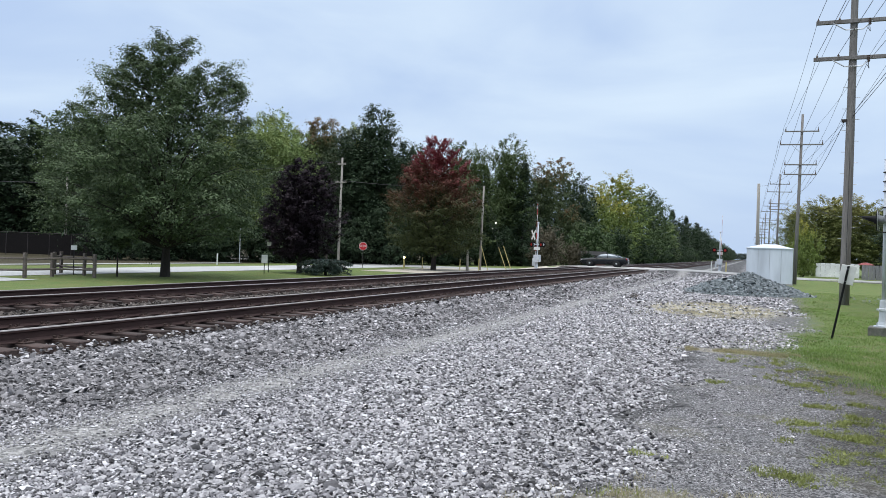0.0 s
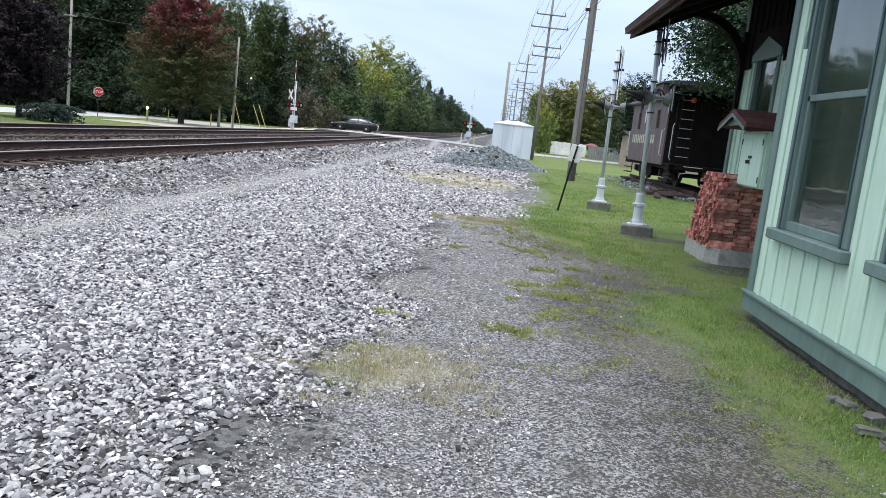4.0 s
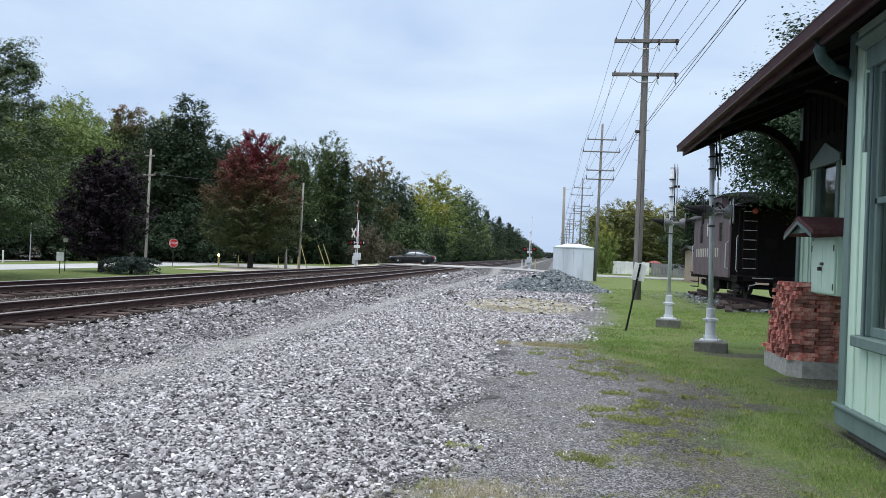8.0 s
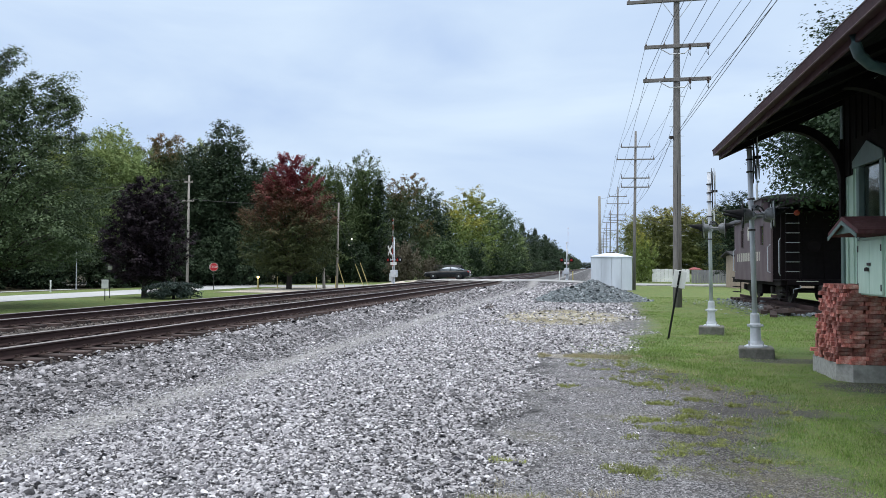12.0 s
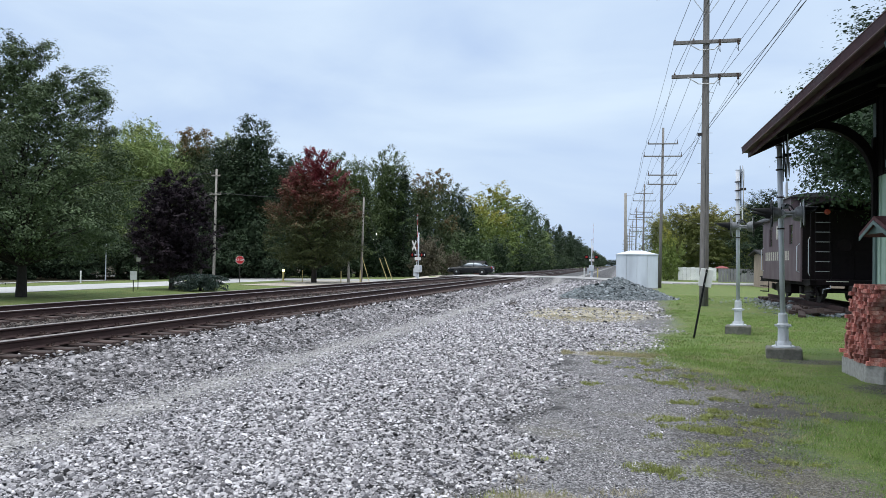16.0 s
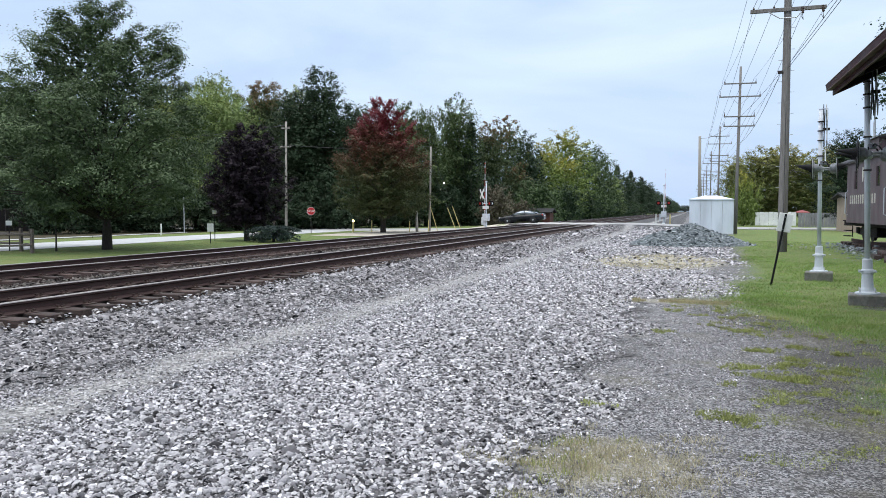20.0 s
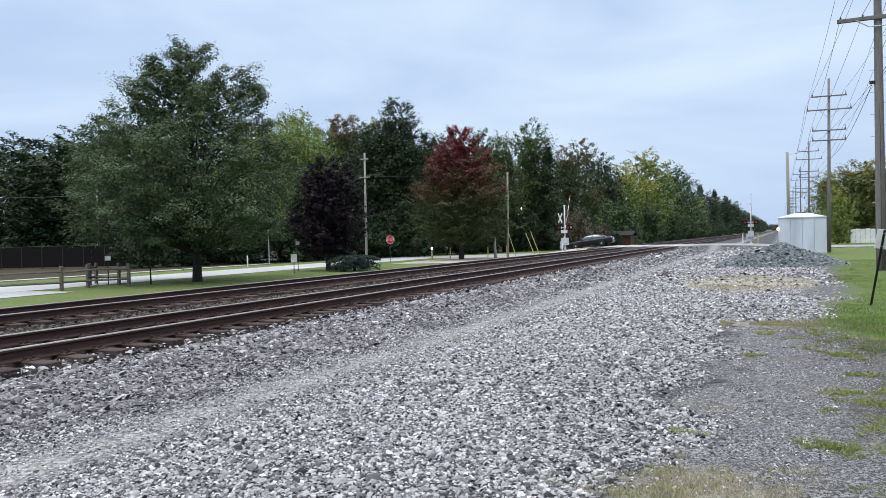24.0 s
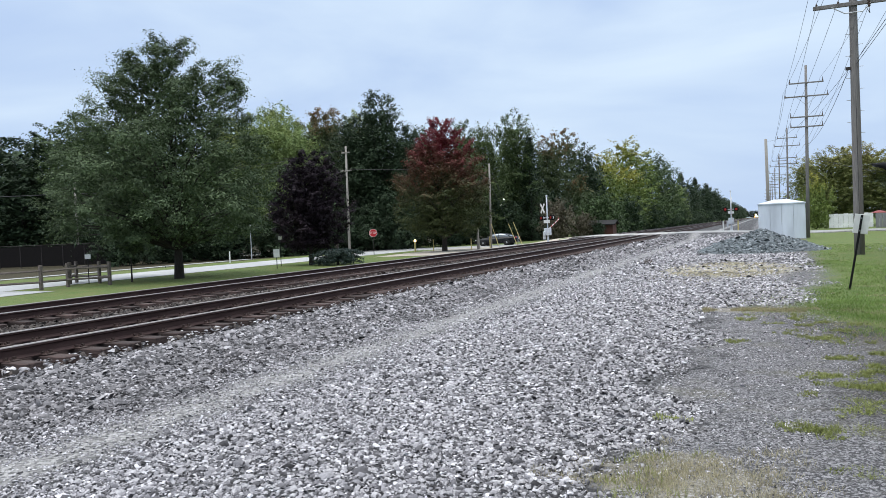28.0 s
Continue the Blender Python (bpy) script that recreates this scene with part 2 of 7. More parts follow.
    # trodden earth: by the signal's block, before the brick stack, along the depot's foot
    for cx, cy, rx, ry in ((3.35, 14.35, 0.75, 0.4), (3.9, 11.4, 0.85, 0.55), (2.95, 5.4, 0.3, 3.4), (8.3, 35.0, 2.3, 8.2)):
        dx = value(n, l, "DIVIDE", value(n, l, "SUBTRACT", value(n, l, "ADD", x, remap(n, l, w2.outputs[0], 0.25, 0.75, -0.3, 0.3)), cx), rx)
        dy = value(n, l, "DIVIDE", value(n, l, "SUBTRACT", y, cy), ry)
        d = value(n, l, "ADD", value(n, l, "ADD", value(n, l, "MULTIPLY", dx, dx), value(n, l, "MULTIPLY", dy, dy)), remap(n, l, w3.outputs[0], 0.3, 0.7, -0.3, 0.3))
        col = blend(n, l, remap(n, l, d, 0.6, 1.1, 0.85, 0.0), col, earth)
    # bare soil where water runs off, across the lawn
    soil = value(n, l, "ABSOLUTE", value(n, l, "SUBTRACT", value(n, l, "ADD", y, remap(n, l, w2.outputs[0], 0.3, 0.7, -0.5, 0.5)), 9.3))
    soil = value(n, l, "MULTIPLY", remap(n, l, soil, 0.1, 0.4, 0.9, 0.0), value(n, l, "MULTIPLY", remap(n, l, x, 0.8, 1.2), remap(n, l, x, 2.5, 3.0, 1.0, 0.0)))
    col = blend(n, l, soil, col, blend(n, l, gcell.outputs[0], (0.045, 0.043, 0.043), (0.13, 0.125, 0.12)))
    col = blend(n, l, 1.0, col, remap(n, l, w4.outputs[0], 0.3, 0.7, 0.65, 1.3), "MULTIPLY")
    l.new(col, p.inputs["Base Color"])
    p.inputs["Roughness"].default_value = 0.95
    p.inputs["Specular IOR Level"].default_value = 0.15
    b = n.new("ShaderNodeBump")
    b.inputs["Strength"].default_value, b.inputs["Distance"].default_value = 0.5, 0.02
    l.new(value(n, l, "ADD", w3.outputs[0], grit.outputs["Distance"]), b.inputs["Height"])
    l.new(b.outputs[0], p.inputs["Normal"])
    return m


M_ground = ground_mat()
M_stone = stone_mat("ballast stone", (0.019, 0.018, 0.02), (0.268, 0.26, 0.277), (0.80, 0.785, 0.83), (0.52, 0.505, 0.52))
M_trackstone = stone_mat("oily track ballast", (0.022, 0.019, 0.018), (0.065, 0.055, 0.05), (0.17, 0.15, 0.14), (0.12, 0.10, 0.09))
M_shoulder = stone_mat("rust-dusted shoulder stone", (0.013, 0.012, 0.013), (0.155, 0.15, 0.158), (0.62, 0.60, 0.63), (0.34, 0.325, 0.335))
M_heap = stone_mat("heap stone", (0.045, 0.054, 0.06), (0.14, 0.165, 0.178), (0.36, 0.40, 0.42), (0.21, 0.235, 0.25))
M_railside = surface("rusted rail steel", (0.04, 0.025, 0.024), (0.075, 0.048, 0.045), 14, 0.85, 0.2, 0.0, stretch=(1, 0.15, 1), spec=0.15)
M_railtop = surface("polished rail head", (0.30, 0.265, 0.25), (0.44, 0.40, 0.38), 9, 0.45, 0.0, 0.5, stretch=(1, 0.05, 1))
M_tie = surface("creosoted tie timber", (0.026, 0.018, 0.017), (0.09, 0.06, 0.053), 9, 0.85, 0.6, stretch=(0.35, 3, 3), single=0.4)
M_plate = surface("rusted tie plate", (0.045, 0.031, 0.028), (0.10, 0.066, 0.056), 22, 0.8, 0.2, 0.3)
M_pole = surface("weathered pole wood", (0.13, 0.12, 0.115), (0.25, 0.235, 0.225), 12, 0.9, 0.5, stretch=(3, 3, 0.2), stain=(0.12, 0.105, 0.095))
M_pole_old = surface("grey split pole wood", (0.24, 0.225, 0.2), (0.36, 0.335, 0.3), 12, 0.9, 0.5, stretch=(3, 3, 0.2))
M_wire = surface("oxidised wire", (0.05, 0.05, 0.055), (0.08, 0.08, 0.085), 5, 0.6, 0, 0.4)
M_insul = surface("brown porcelain", (0.06, 0.04, 0.035), (0.1, 0.07, 0.06), 8, 0.3, 0)
M_galv = surface("galvanised steel", (0.40, 0.42, 0.45), (0.56, 0.58, 0.61), 7, 0.5, 0.05, 0.5, stain=(0.34, 0.34, 0.35))
M_alum = surface("silver painted steel", (0.47, 0.50, 0.55), (0.60, 0.63, 0.68), 6, 0.5, 0.06, 0.0, stain=(0.36, 0.365, 0.38), stain_scale=3)
M_black = surface("black painted metal", (0.007, 0.007, 0.008), (0.016, 0.016, 0.018), 10, 0.65, 0.08, spec=0.2)
M_darksteel = surface("dark grimy steel", (0.025, 0.022, 0.022), (0.06, 0.05, 0.048), 10, 0.7, 0.2, 0.2)
M_concrete = surface("weathered concrete", (0.26, 0.255, 0.24), (0.42, 0.41, 0.39), 14, 0.9, 0.4, stain=(0.17, 0.165, 0.155), stain_scale=3)
M_asphalt = surface("pale worn asphalt", (0.27, 0.27, 0.27), (0.36, 0.355, 0.35), 20, 0.9, 0.2, stain=(0.22, 0.22, 0.22), stain_scale=0.4)
M_paving = surface("bleached concrete paving", (0.34, 0.345, 0.35), (0.46, 0.465, 0.47), 6, 0.9, 0.1, stain=(0.56, 0.56, 0.55), stain_scale=0.3)
M_apron = surface("sandy road gravel", (0.36, 0.32, 0.26), (0.52, 0.47, 0.40), 12, 0.95, 0.3, stain=(0.30, 0.28, 0.22), stain_scale=0.4)
M_crossing = surface("concrete crossing panel", (0.38, 0.37, 0.36), (0.50, 0.49, 0.47), 9, 0.9, 0.2)
M_white = surface("white enamel", (0.74, 0.74, 0.73), (0.82, 0.82, 0.81), 6, 0.45, 0.03)
M_shed = surface("pale galvanised sheet", (0.60, 0.65, 0.71), (0.64, 0.69, 0.75), 4, 0.5, 0.0, 0.1, stretch=(1, 1, 0.2))
M_red = surface("red sign enamel", (0.45, 0.02, 0.03), (0.55, 0.03, 0.04), 8, 0.4, 0.02)
M_yellow = surface("yellow plastic guard", (0.58, 0.47, 0.18), (0.70, 0.58, 0.26), 8, 0.5, 0.03)
M_bark = surface("tree bark", (0.018, 0.015, 0.013), (0.045, 0.038, 0.033), 10, 0.95, 0.8, stretch=(3, 3, 0.5))
M_fence = surface("weathered cedar rail", (0.085, 0.068, 0.06), (0.20, 0.17, 0.15), 9, 0.9, 0.5, stretch=(2, 2, 2))
L_oak = foliage("oak leaves", (0.016, 0.034, 0.015), (0.145, 0.196, 0.098), translucent=0.12)
L_purple = foliage("purple maple leaves", (0.007, 0.005, 0.008), (0.029, 0.017, 0.026), translucent=0.1)
L_redmaple = foliage("turning maple leaves", (0.022, 0.035, 0.014), (0.092, 0.108, 0.042), tip=(0.20, 0.032, 0.048), tip_from=0.36, tip_to=0.92)
L_dark = foliage("dark green leaves", (0.013, 0.027, 0.014), (0.058, 0.088, 0.045), hue=0.015, translucent=0.08)
L_green = foliage("green leaves", (0.028, 0.052, 0.022), (0.115, 0.165, 0.065), hue=0.02, translucent=0.1)
L_light = foliage("light green leaves", (0.13, 0.185, 0.055), (0.33, 0.385, 0.15), hue=0.02, translucent=0.2)
L_yellow = foliage("yellowing leaves", (0.08, 0.125, 0.034), (0.25, 0.31, 0.085), tip=(0.36, 0.31, 0.05), tip_from=0.65, tip_to=1.05)
L_brown = foliage("dull bronze leaves", (0.05, 0.045, 0.03), (0.15, 0.13, 0.09), translucent=0.1)
L_orange = foliage("bronzing leaves", (0.035, 0.058, 0.026), (0.12, 0.15, 0.07), tip=(0.24, 0.12, 0.06), tip_from=0.78, tip_to=1.1)
L_olive = foliage("olive green leaves", (0.10, 0.125, 0.042), (0.36, 0.37, 0.135), hue=0.015, tip=(0.38, 0.32, 0.11), tip_from=0.65, tip_to=1.15)
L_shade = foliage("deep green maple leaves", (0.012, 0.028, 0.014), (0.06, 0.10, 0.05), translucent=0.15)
L_spruce = foliage("blue spruce needles", (0.02, 0.034, 0.03), (0.08, 0.11, 0.098), translucent=0.1)
L_blade = foliage("grass blades", (0.095, 0.17, 0.038), (0.29, 0.40, 0.115), translucent=0.25)
L_straw = foliage("dry grass blades", (0.25, 0.225, 0.125), (0.50, 0.45, 0.28), translucent=0.25)
L_pale_straw = foliage("bleached grass blades", (0.30, 0.27, 0.17), (0.52, 0.47, 0.33), translucent=0.2)
L_weed = foliage("weed leaves", (0.17, 0.195, 0.055), (0.37, 0.40, 0.15), translucent=0.25)


# ---- mesh helpers ----
def finish(bm, smooth=False):
    me = bpy.data.meshes.new("mesh")
    bm.normal_update()
    if smooth:
        for f in bm.faces:
            f.smooth = True
    bm.to_mesh(me)
    bm.free()
    return me


def part(name, bm, material, parent=None, label="", smooth=False, at=None):
    me = bm if isinstance(bm, bpy.types.Mesh) else finish(bm, smooth)
    if not len(me.materials):
        me.materials.append(material)
    ob = new(name, me)
    if parent is not None:
        ob.parent = parent
    if at is not None:
        ob.matrix_basis = at
    return tagged(ob, label)


def empty(name, m, label, category, group="", kind=""):
    ob = new(name)
    ob.empty_display_size = 0.3
    ob.matrix_basis = m
    return tagged(ob, label, category, group, kind)


def box(x0, y0, z0, x1, y1, z1, bev=0.0, bm=None):
    bm = bm or bmesh.new()
    m = Matrix.LocRotScale(((x0 + x1) / 2, (y0 + y1) / 2, (z0 + z1) / 2), None, (abs(x1 - x0), abs(y1 - y0), abs(z1 - z0)))
    vs = bmesh.ops.create_cube(bm, size=1.0, matrix=m)["verts"]
    if bev:
        es = list({e for v in vs for e in v.link_edges})
        bmesh.ops.bevel(bm, geom=es, offset=bev, segments=1, affect="EDGES", profile=0.5)
    return bm


def rod(p0, p1, r0, r1=None, n=10, bm=None, caps=True):
    bm = bm or bmesh.new()
    p0, p1 = Vector(p0), Vector(p1)
    d = p1 - p0
    m = Matrix.Translation((p0 + p1) / 2) @ d.to_track_quat("Z", "Y").to_matrix().to_4x4()
    bmesh.ops.create_cone(bm, cap_ends=caps, segments=n, radius1=r0, radius2=r0 if r1 is None else r1, depth=d.length, matrix=m)
    return bm


def tube(points, r, n=6, bm=None):
    bm = bm or bmesh.new()
    pts = [Vector(p) for p in points]
    rings = []
    for i, p in enumerate(pts):
        d = (pts[min(i + 1, len(pts) - 1)] - pts[max(i - 1, 0)]).normalized()
        a = d.orthogonal().normalized() if abs(d.z) > 0.95 else d.cross(Vector((0, 0, 1))).normalized()
        b = d.cross(a)
        rings.append([bm.verts.new(p + r * (math.cos(t) * a + math.sin(t) * b)) for t in (2 * math.pi * k / n for k in range(n))])
    for a, b in zip(rings, rings[1:]):
        for k in range(n):
            bm.faces.new((a[k], a[(k + 1) % n], b[(k + 1) % n], b[k]))
    bm.faces.new(rings[0][::-1])
    bm.faces.new(rings[-1])
    return bm


def lathe(profile, n=16, m=None, bm=None):
    """A turned shape about z from (radius, height) pairs."""
    bm = bm or bmesh.new()
    m = m or Matrix()
    rings = []
    for r, z in profile:
        rings.append([bm.verts.new(m @ Vector((max(r, 1e-4) * math.cos(2 * math.pi * k / n), max(r, 1e-4) * math.sin(2 * math.pi * k / n), z))) for k in range(n)])
    for a, b in zip(rings, rings[1:]):
        for k in range(n):
            bm.faces.new((a[k], a[(k + 1) % n], b[(k + 1) % n], b[k]))
    bm.faces.new(rings[0][::-1])
    bm.faces.new(rings[-1])
    return bm


def prism(outline, axis, a, b, bm=None):
    """A flat outline of pairs, pushed from a to b along an axis (x: pairs are y, z; y: x, z; z: x, y)."""
    bm = bm or bmesh.new()
    put = {"x": lambda u, v, w: (w, u, v), "y": lambda u, v, w: (u, w, v), "z": lambda u, v, w: (u, v, w)}[axis]
    r0 = [bm.verts.new(put(u, v, a)) for u, v in outline]
    r1 = [bm.verts.new(put(u, v, b)) for u, v in outline]
    bm.faces.new(r0)
    bm.faces.new(r1[::-1])
    for k in range(len(outline)):
        bm.faces.new((r0[k], r1[k], r1[(k + 1) % len(outline)], r0[(k + 1) % len(outline)]))
    bmesh.ops.recalc_face_normals(bm, faces=bm.faces)
    return bm


def mesh_np(verts, faces, smooth=False):
    verts, faces = np.asarray(verts, np.float32), np.asarray(faces, np.int32)
    me = bpy.data.meshes.new("mesh")
    k = faces.shape[1]
    me.vertices.add(len(verts))
    me.vertices.foreach_set("co", verts.ravel())
    me.loops.add(faces.size)
    me.loops.foreach_set("vertex_index", faces.ravel())
    me.polygons.add(len(faces))
    me.polygons.foreach_set("loop_start", np.arange(0, faces.size, k, dtype=np.int32))
    me.polygons.foreach_set("loop_total", np.full(len(faces), k, np.int32))
    if smooth:
        me.polygons.foreach_set("use_smooth", np.ones(len(faces), bool))
    me.update(calc_edges=True)
    return me


def ss(a, b, v):
    t = np.clip((np.asarray(v, float) - a) / (b - a), 0, 1)
    return t * t * (3 - 2 * t)


def turns(rng, n):
    """Random turns as n matrices."""
    q = rng.normal(size=(n, 4))
    q /= np.linalg.norm(q, axis=1, keepdims=True)
    w, x, y, z = q.T
    return np.stack([1 - 2 * (y * y + z * z), 2 * (x * y - w * z), 2 * (x * z + w * y), 2 * (x * y + w * z), 1 - 2 * (x * x + z * z), 2 * (y * z - w * x),
                     2 * (x * z - w * y), 2 * (y * z + w * x), 1 - 2 * (x * x + y * y)], 1).reshape(n, 3, 3)


# ---- the ground ----
RAIL_TOP, TIE_TOP, BALLAST = 0.39, 0.215, 0.105
ROAD_A, ROAD_B = 73.5, 84.0


def height(x, y):
    """The lie of the land: a swale beside the ballast shoulder, the raised tracks, the lower far side, the road ramp."""
    x, y = np.asarray(x, float), np.asarray(y, float)
    left = -0.5 + 0.12 * ss(50, 68, y) * ss(-36, -25, x)
    near = -0.09 * ss(-3.2, -5.2, x)
    z = near + (BALLAST - near) * ss(-5.9, -8.1, x)
    z = z + (left - BALLAST) * ss(-15.9, -18.6, x)
    road = ss(ROAD_A - 5, ROAD_A, y) * (1 - ss(ROAD_B, ROAD_B + 5, y))
    ramp = np.where(x > -9, 0.375 * ss(6, -6, x), np.where(x < -15.5, left + (0.375 - left) * ss(-24.5, -16.6, x), 0.375))
    z = z + np.maximum(ramp - z, 0) * road
    return z


def ground_sheet():
    xs = np.unique(np.r_[-3000, -1500, -700, -300, -150, np.arange(-90, -20, 3.0), np.arange(-20, -8, 0.5), np.arange(-8, 3, 0.2), np.arange(3, 20, 1.0), np.arange(20, 80, 5.0), 150, 400, 1000, 3000].round(3))
    ys = np.unique(np.r_[-1500, -300, -60, -20, np.arange(-8, 2, 1.0), np.arange(2, 20, 0.25), np.arange(20, 60, 1.0), np.arange(60, 100, 1.0), np.arange(100, 200, 10), 300, 500, 900, 1600, 3000].round(3))
    gx, gy = np.meshgrid(xs, ys)
    z = height(gx, gy)
    rng = np.random.default_rng(3)
    near = (np.abs(gy - 20) < 30) & (gx > -8) & (gx < 20)
    z = z + near * rng.normal(0, 0.006, gx.shape) + 0.03 * np.sin(gx * 0.9 + 1) * np.sin(gy * 0.35) * (gx > 0.5) * (gx < 30)
    nx = len(xs)
    i = np.arange((len(ys) - 1) * (nx - 1))
    a = (i // (nx - 1)) * nx + i % (nx - 1)
    me = mesh_np(np.stack([gx, gy, z], -1).reshape(-1, 3), np.stack([a, a + 1, a + nx + 1, a + nx], 1), True)
    ob = part("ground", me, M_ground)
    tagged(ob, "railway ballast, worn cinder drive and mown green lawn", "ground", kind="structure")


ground_sheet()


def strip(name, label, outline, lift, material, step=2.0):
    """A road surface laid over the land, with thickness: a grid inside x0..x1, y0..y1."""
    x0, x1, y0, y1 = outline
    xs, ys = np.linspace(x0, x1, max(2, int((x1 - x0) / step) + 1)), np.linspace(y0, y1, max(2, int((y1 - y0) / step) + 1))
    gx, gy = np.meshgrid(xs, ys)
    nx, cnt = len(xs), len(xs) * len(ys)
    top = np.stack([gx, gy, height(gx, gy) + lift], -1).reshape(-1, 3)
    i = np.arange((len(ys) - 1) * (nx - 1))
    a = (i // (nx - 1)) * nx + i % (nx - 1)
    me = mesh_np(np.r_[top, top - (0, 0, 0.12)], np.r_[np.stack([a, a + 1, a + nx + 1, a + nx], 1), np.stack([a, a + nx, a + nx + 1, a + 1], 1) + cnt], True)
    return tagged(part(name, me, material), label, "road", kind="structure")


strip("road", "pale worn asphalt road ramping up to the crossing", (-8.0, 60, ROAD_A, ROAD_B), 0.02, M_asphalt)
strip("road", "pale worn asphalt road leaving the crossing", (-60, -16.2, ROAD_A, ROAD_B), 0.02, M_asphalt)
strip("road", "pale concrete side street beyond the lawn", (-40.6, -34.2, -30, ROAD_A), 0.02, M_paving, 3.0)
strip("footpath", "narrow pale path beyond the side street", (-47.4, -46.2, 8, 62), 0.02, M_paving, 3.0)
strip("road", "pale paved parking bay behind the rail fence", (-34.1, -30.6, -30, 25.6), 0.02, M_paving, 1.5)
strip("road", "pale gravel apron beside the crossing", (-30.5, -17.0, 57.0, ROAD_A - 0.1), 0.03, M_apron, 1.5)


# ---- the two tracks ----
def bend(y):
    """The line swings gently to the right far down."""
    return -max(0.0, y - 700) ** 2 / 55000


def rail_mesh(y0, y1):
    """A rail's own section, foot on z = 0, drawn along y."""
    half = [(0.076, 0.0), (0.076, 0.012), (0.03, 0.026), (0.009, 0.04), (0.009, 0.12), (0.036, 0.134), (0.038, 0.160), (0.034, 0.172)]
    ring = half + [(-x, z) for x, z in half[::-1]]
    bm = bmesh.new()
    ys = [y0, 0, 20, 40, 80, 160, 400] + list(range(700, 2150, 50)) + [y1]
    rows = [[bm.verts.new((x - bend(y), y, z)) for x, z in ring] for y in ys]
    n = len(ring)
    for a, b in zip(rows, rows[1:]):
        for k in range(n):
            f = bm.faces.new((a[k], a[(k + 1) % n], b[(k + 1) % n], b[k]))
            f.material_index = 1 if k in (6, 7, 8) else 0
    bm.faces.new(rows[0][::-1])
    bm.faces.new(rows[-1])
    bmesh.ops.recalc_face_normals(bm, faces=bm.faces)
    me = finish(bm)
    me.materials.append(M_railside)
    me.materials.append(M_railtop)
    return me


TRACKS = (-9.61, -14.33)
RAIL = rail_mesh(-80, 2200)
TIE = finish(box(-1.29, -0.115, -0.17, 1.29, 0.115, 0.0, 0.012))
PLATE = bmesh.new()
box(-0.18, -0.09, 0.0, 0.18, 0.09, 0.016, 0.004, PLATE)
for sx, sy in ((-0.085, -0.06), (0.085, 0.06), (-0.085, 0.055), (0.085, -0.055)):
    box(sx - 0.013, sy - 0.013, 0.0, sx + 0.013, sy + 0.013, 0.034, 0, PLATE)
    box(sx - (0.03 if sx > 0 else 0.012), sy - 0.018, 0.034, sx + (0.012 if sx > 0 else 0.03), sy + 0.018, 0.05, 0, PLATE)
for sx, sy in ((-0.14, 0.03), (0.14, -0.03)):
    box(sx - 0.013, sy - 0.013, 0.0, sx + 0.013, sy + 0.013, 0.045, 0, PLATE)
PLATE = finish(PLATE)
TIE.materials.append(M_tie)
PLATE.materials.append(M_plate)


def track(x0, seed):
    rng = random.Random(seed)
    t = empty("railway_track", pose(x0, 0, 0), "rusty steel railway track with polished heads on dark timber ties", "track", "parallel railway tracks", "structure")
    for s in (-1, 1):
        part("rail", RAIL, None, t, at=pose(s * 0.7525, 0, RAIL_TOP - 0.172))
    return t, rng


def far_ties(x0, parent, y0, y1, step, seed):
    """The ties past the near stretch, joined."""
    rng = np.random.default_rng(seed)
    ys = np.arange(y0, y1, step)
    cube = np.array([(x, y, z) for x in (-1.29, 1.29) for y in (-0.115, 0.115) for z in (-0.17, 0.0)])
    faces = np.array([(0, 1, 3, 2), (4, 6, 7, 5), (0, 4, 5, 1), (2, 3, 7, 6), (1, 5, 7, 3), (0, 2, 6, 4)])
    v = cube[None] + np.stack([rng.normal(0, 0.03, len(ys)), ys, np.full(len(ys), TIE_TOP)], 1)[:, None]
    f = faces[None] + 8 * np.arange(len(ys))[:, None, None]
    ob = part("tie_row", mesh_np(v.reshape(-1, 3), f.reshape(-1, 4)), M_tie, parent)
    tagged(ob, kind="stuff")


# ---- loose stones ----
def ridge_stones(rng, count, kinds=40):
    """Cheaper angular stones: a skewed base with a ridge."""
    base = np.array([(-1, -0.8, -0.4), (1, -0.8, -0.4), (1, 0.8, -0.4), (-1, 0.8, -0.4), (-0.5, 0.12, 0.5), (0.5, -0.12, 0.5)])
    tri = np.array([(0, 1, 5), (0, 5, 4), (1, 2, 5), (2, 3, 4), (2, 4, 5), (3, 0, 4)])
    shapes = base * rng.uniform((0.75, 0.6, 0.45), (1.45, 1.1, 1.0), (kinds, 1, 3)) + rng.normal(0, 0.17, (kinds, 6, 3)) * (1, 1, 0.5)
    return shapes[rng.integers(0, kinds, count)], tri


def chunk_stones(rng, count, kinds=60):
    """Chunky crushed stones: a skewed base, a smaller tilted top."""
    base = np.array([(-1, -0.8, -0.5), (1, -0.8, -0.5), (1, 0.8, -0.5), (-1, 0.8, -0.5), (-0.66, -0.5, 0.42), (0.66, -0.5, 0.42), (0.66, 0.5, 0.42), (-0.66, 0.5, 0.42)])
    quad = ((4, 5, 6, 7), (0, 1, 5, 4), (1, 2, 6, 5), (2, 3, 7, 6), (3, 0, 4, 7))
    tri = np.array([t for a, b, c, d in quad for t in ((a, b, c), (a, c, d))])
    shapes = base * rng.uniform((0.8, 0.65, 0.45), (1.35, 1.1, 0.95), (kinds, 1, 3)) + rng.normal(0, 0.17, (kinds, 8, 3)) * (1, 1, 0.7)
    return shapes[rng.integers(0, kinds, count)], tri


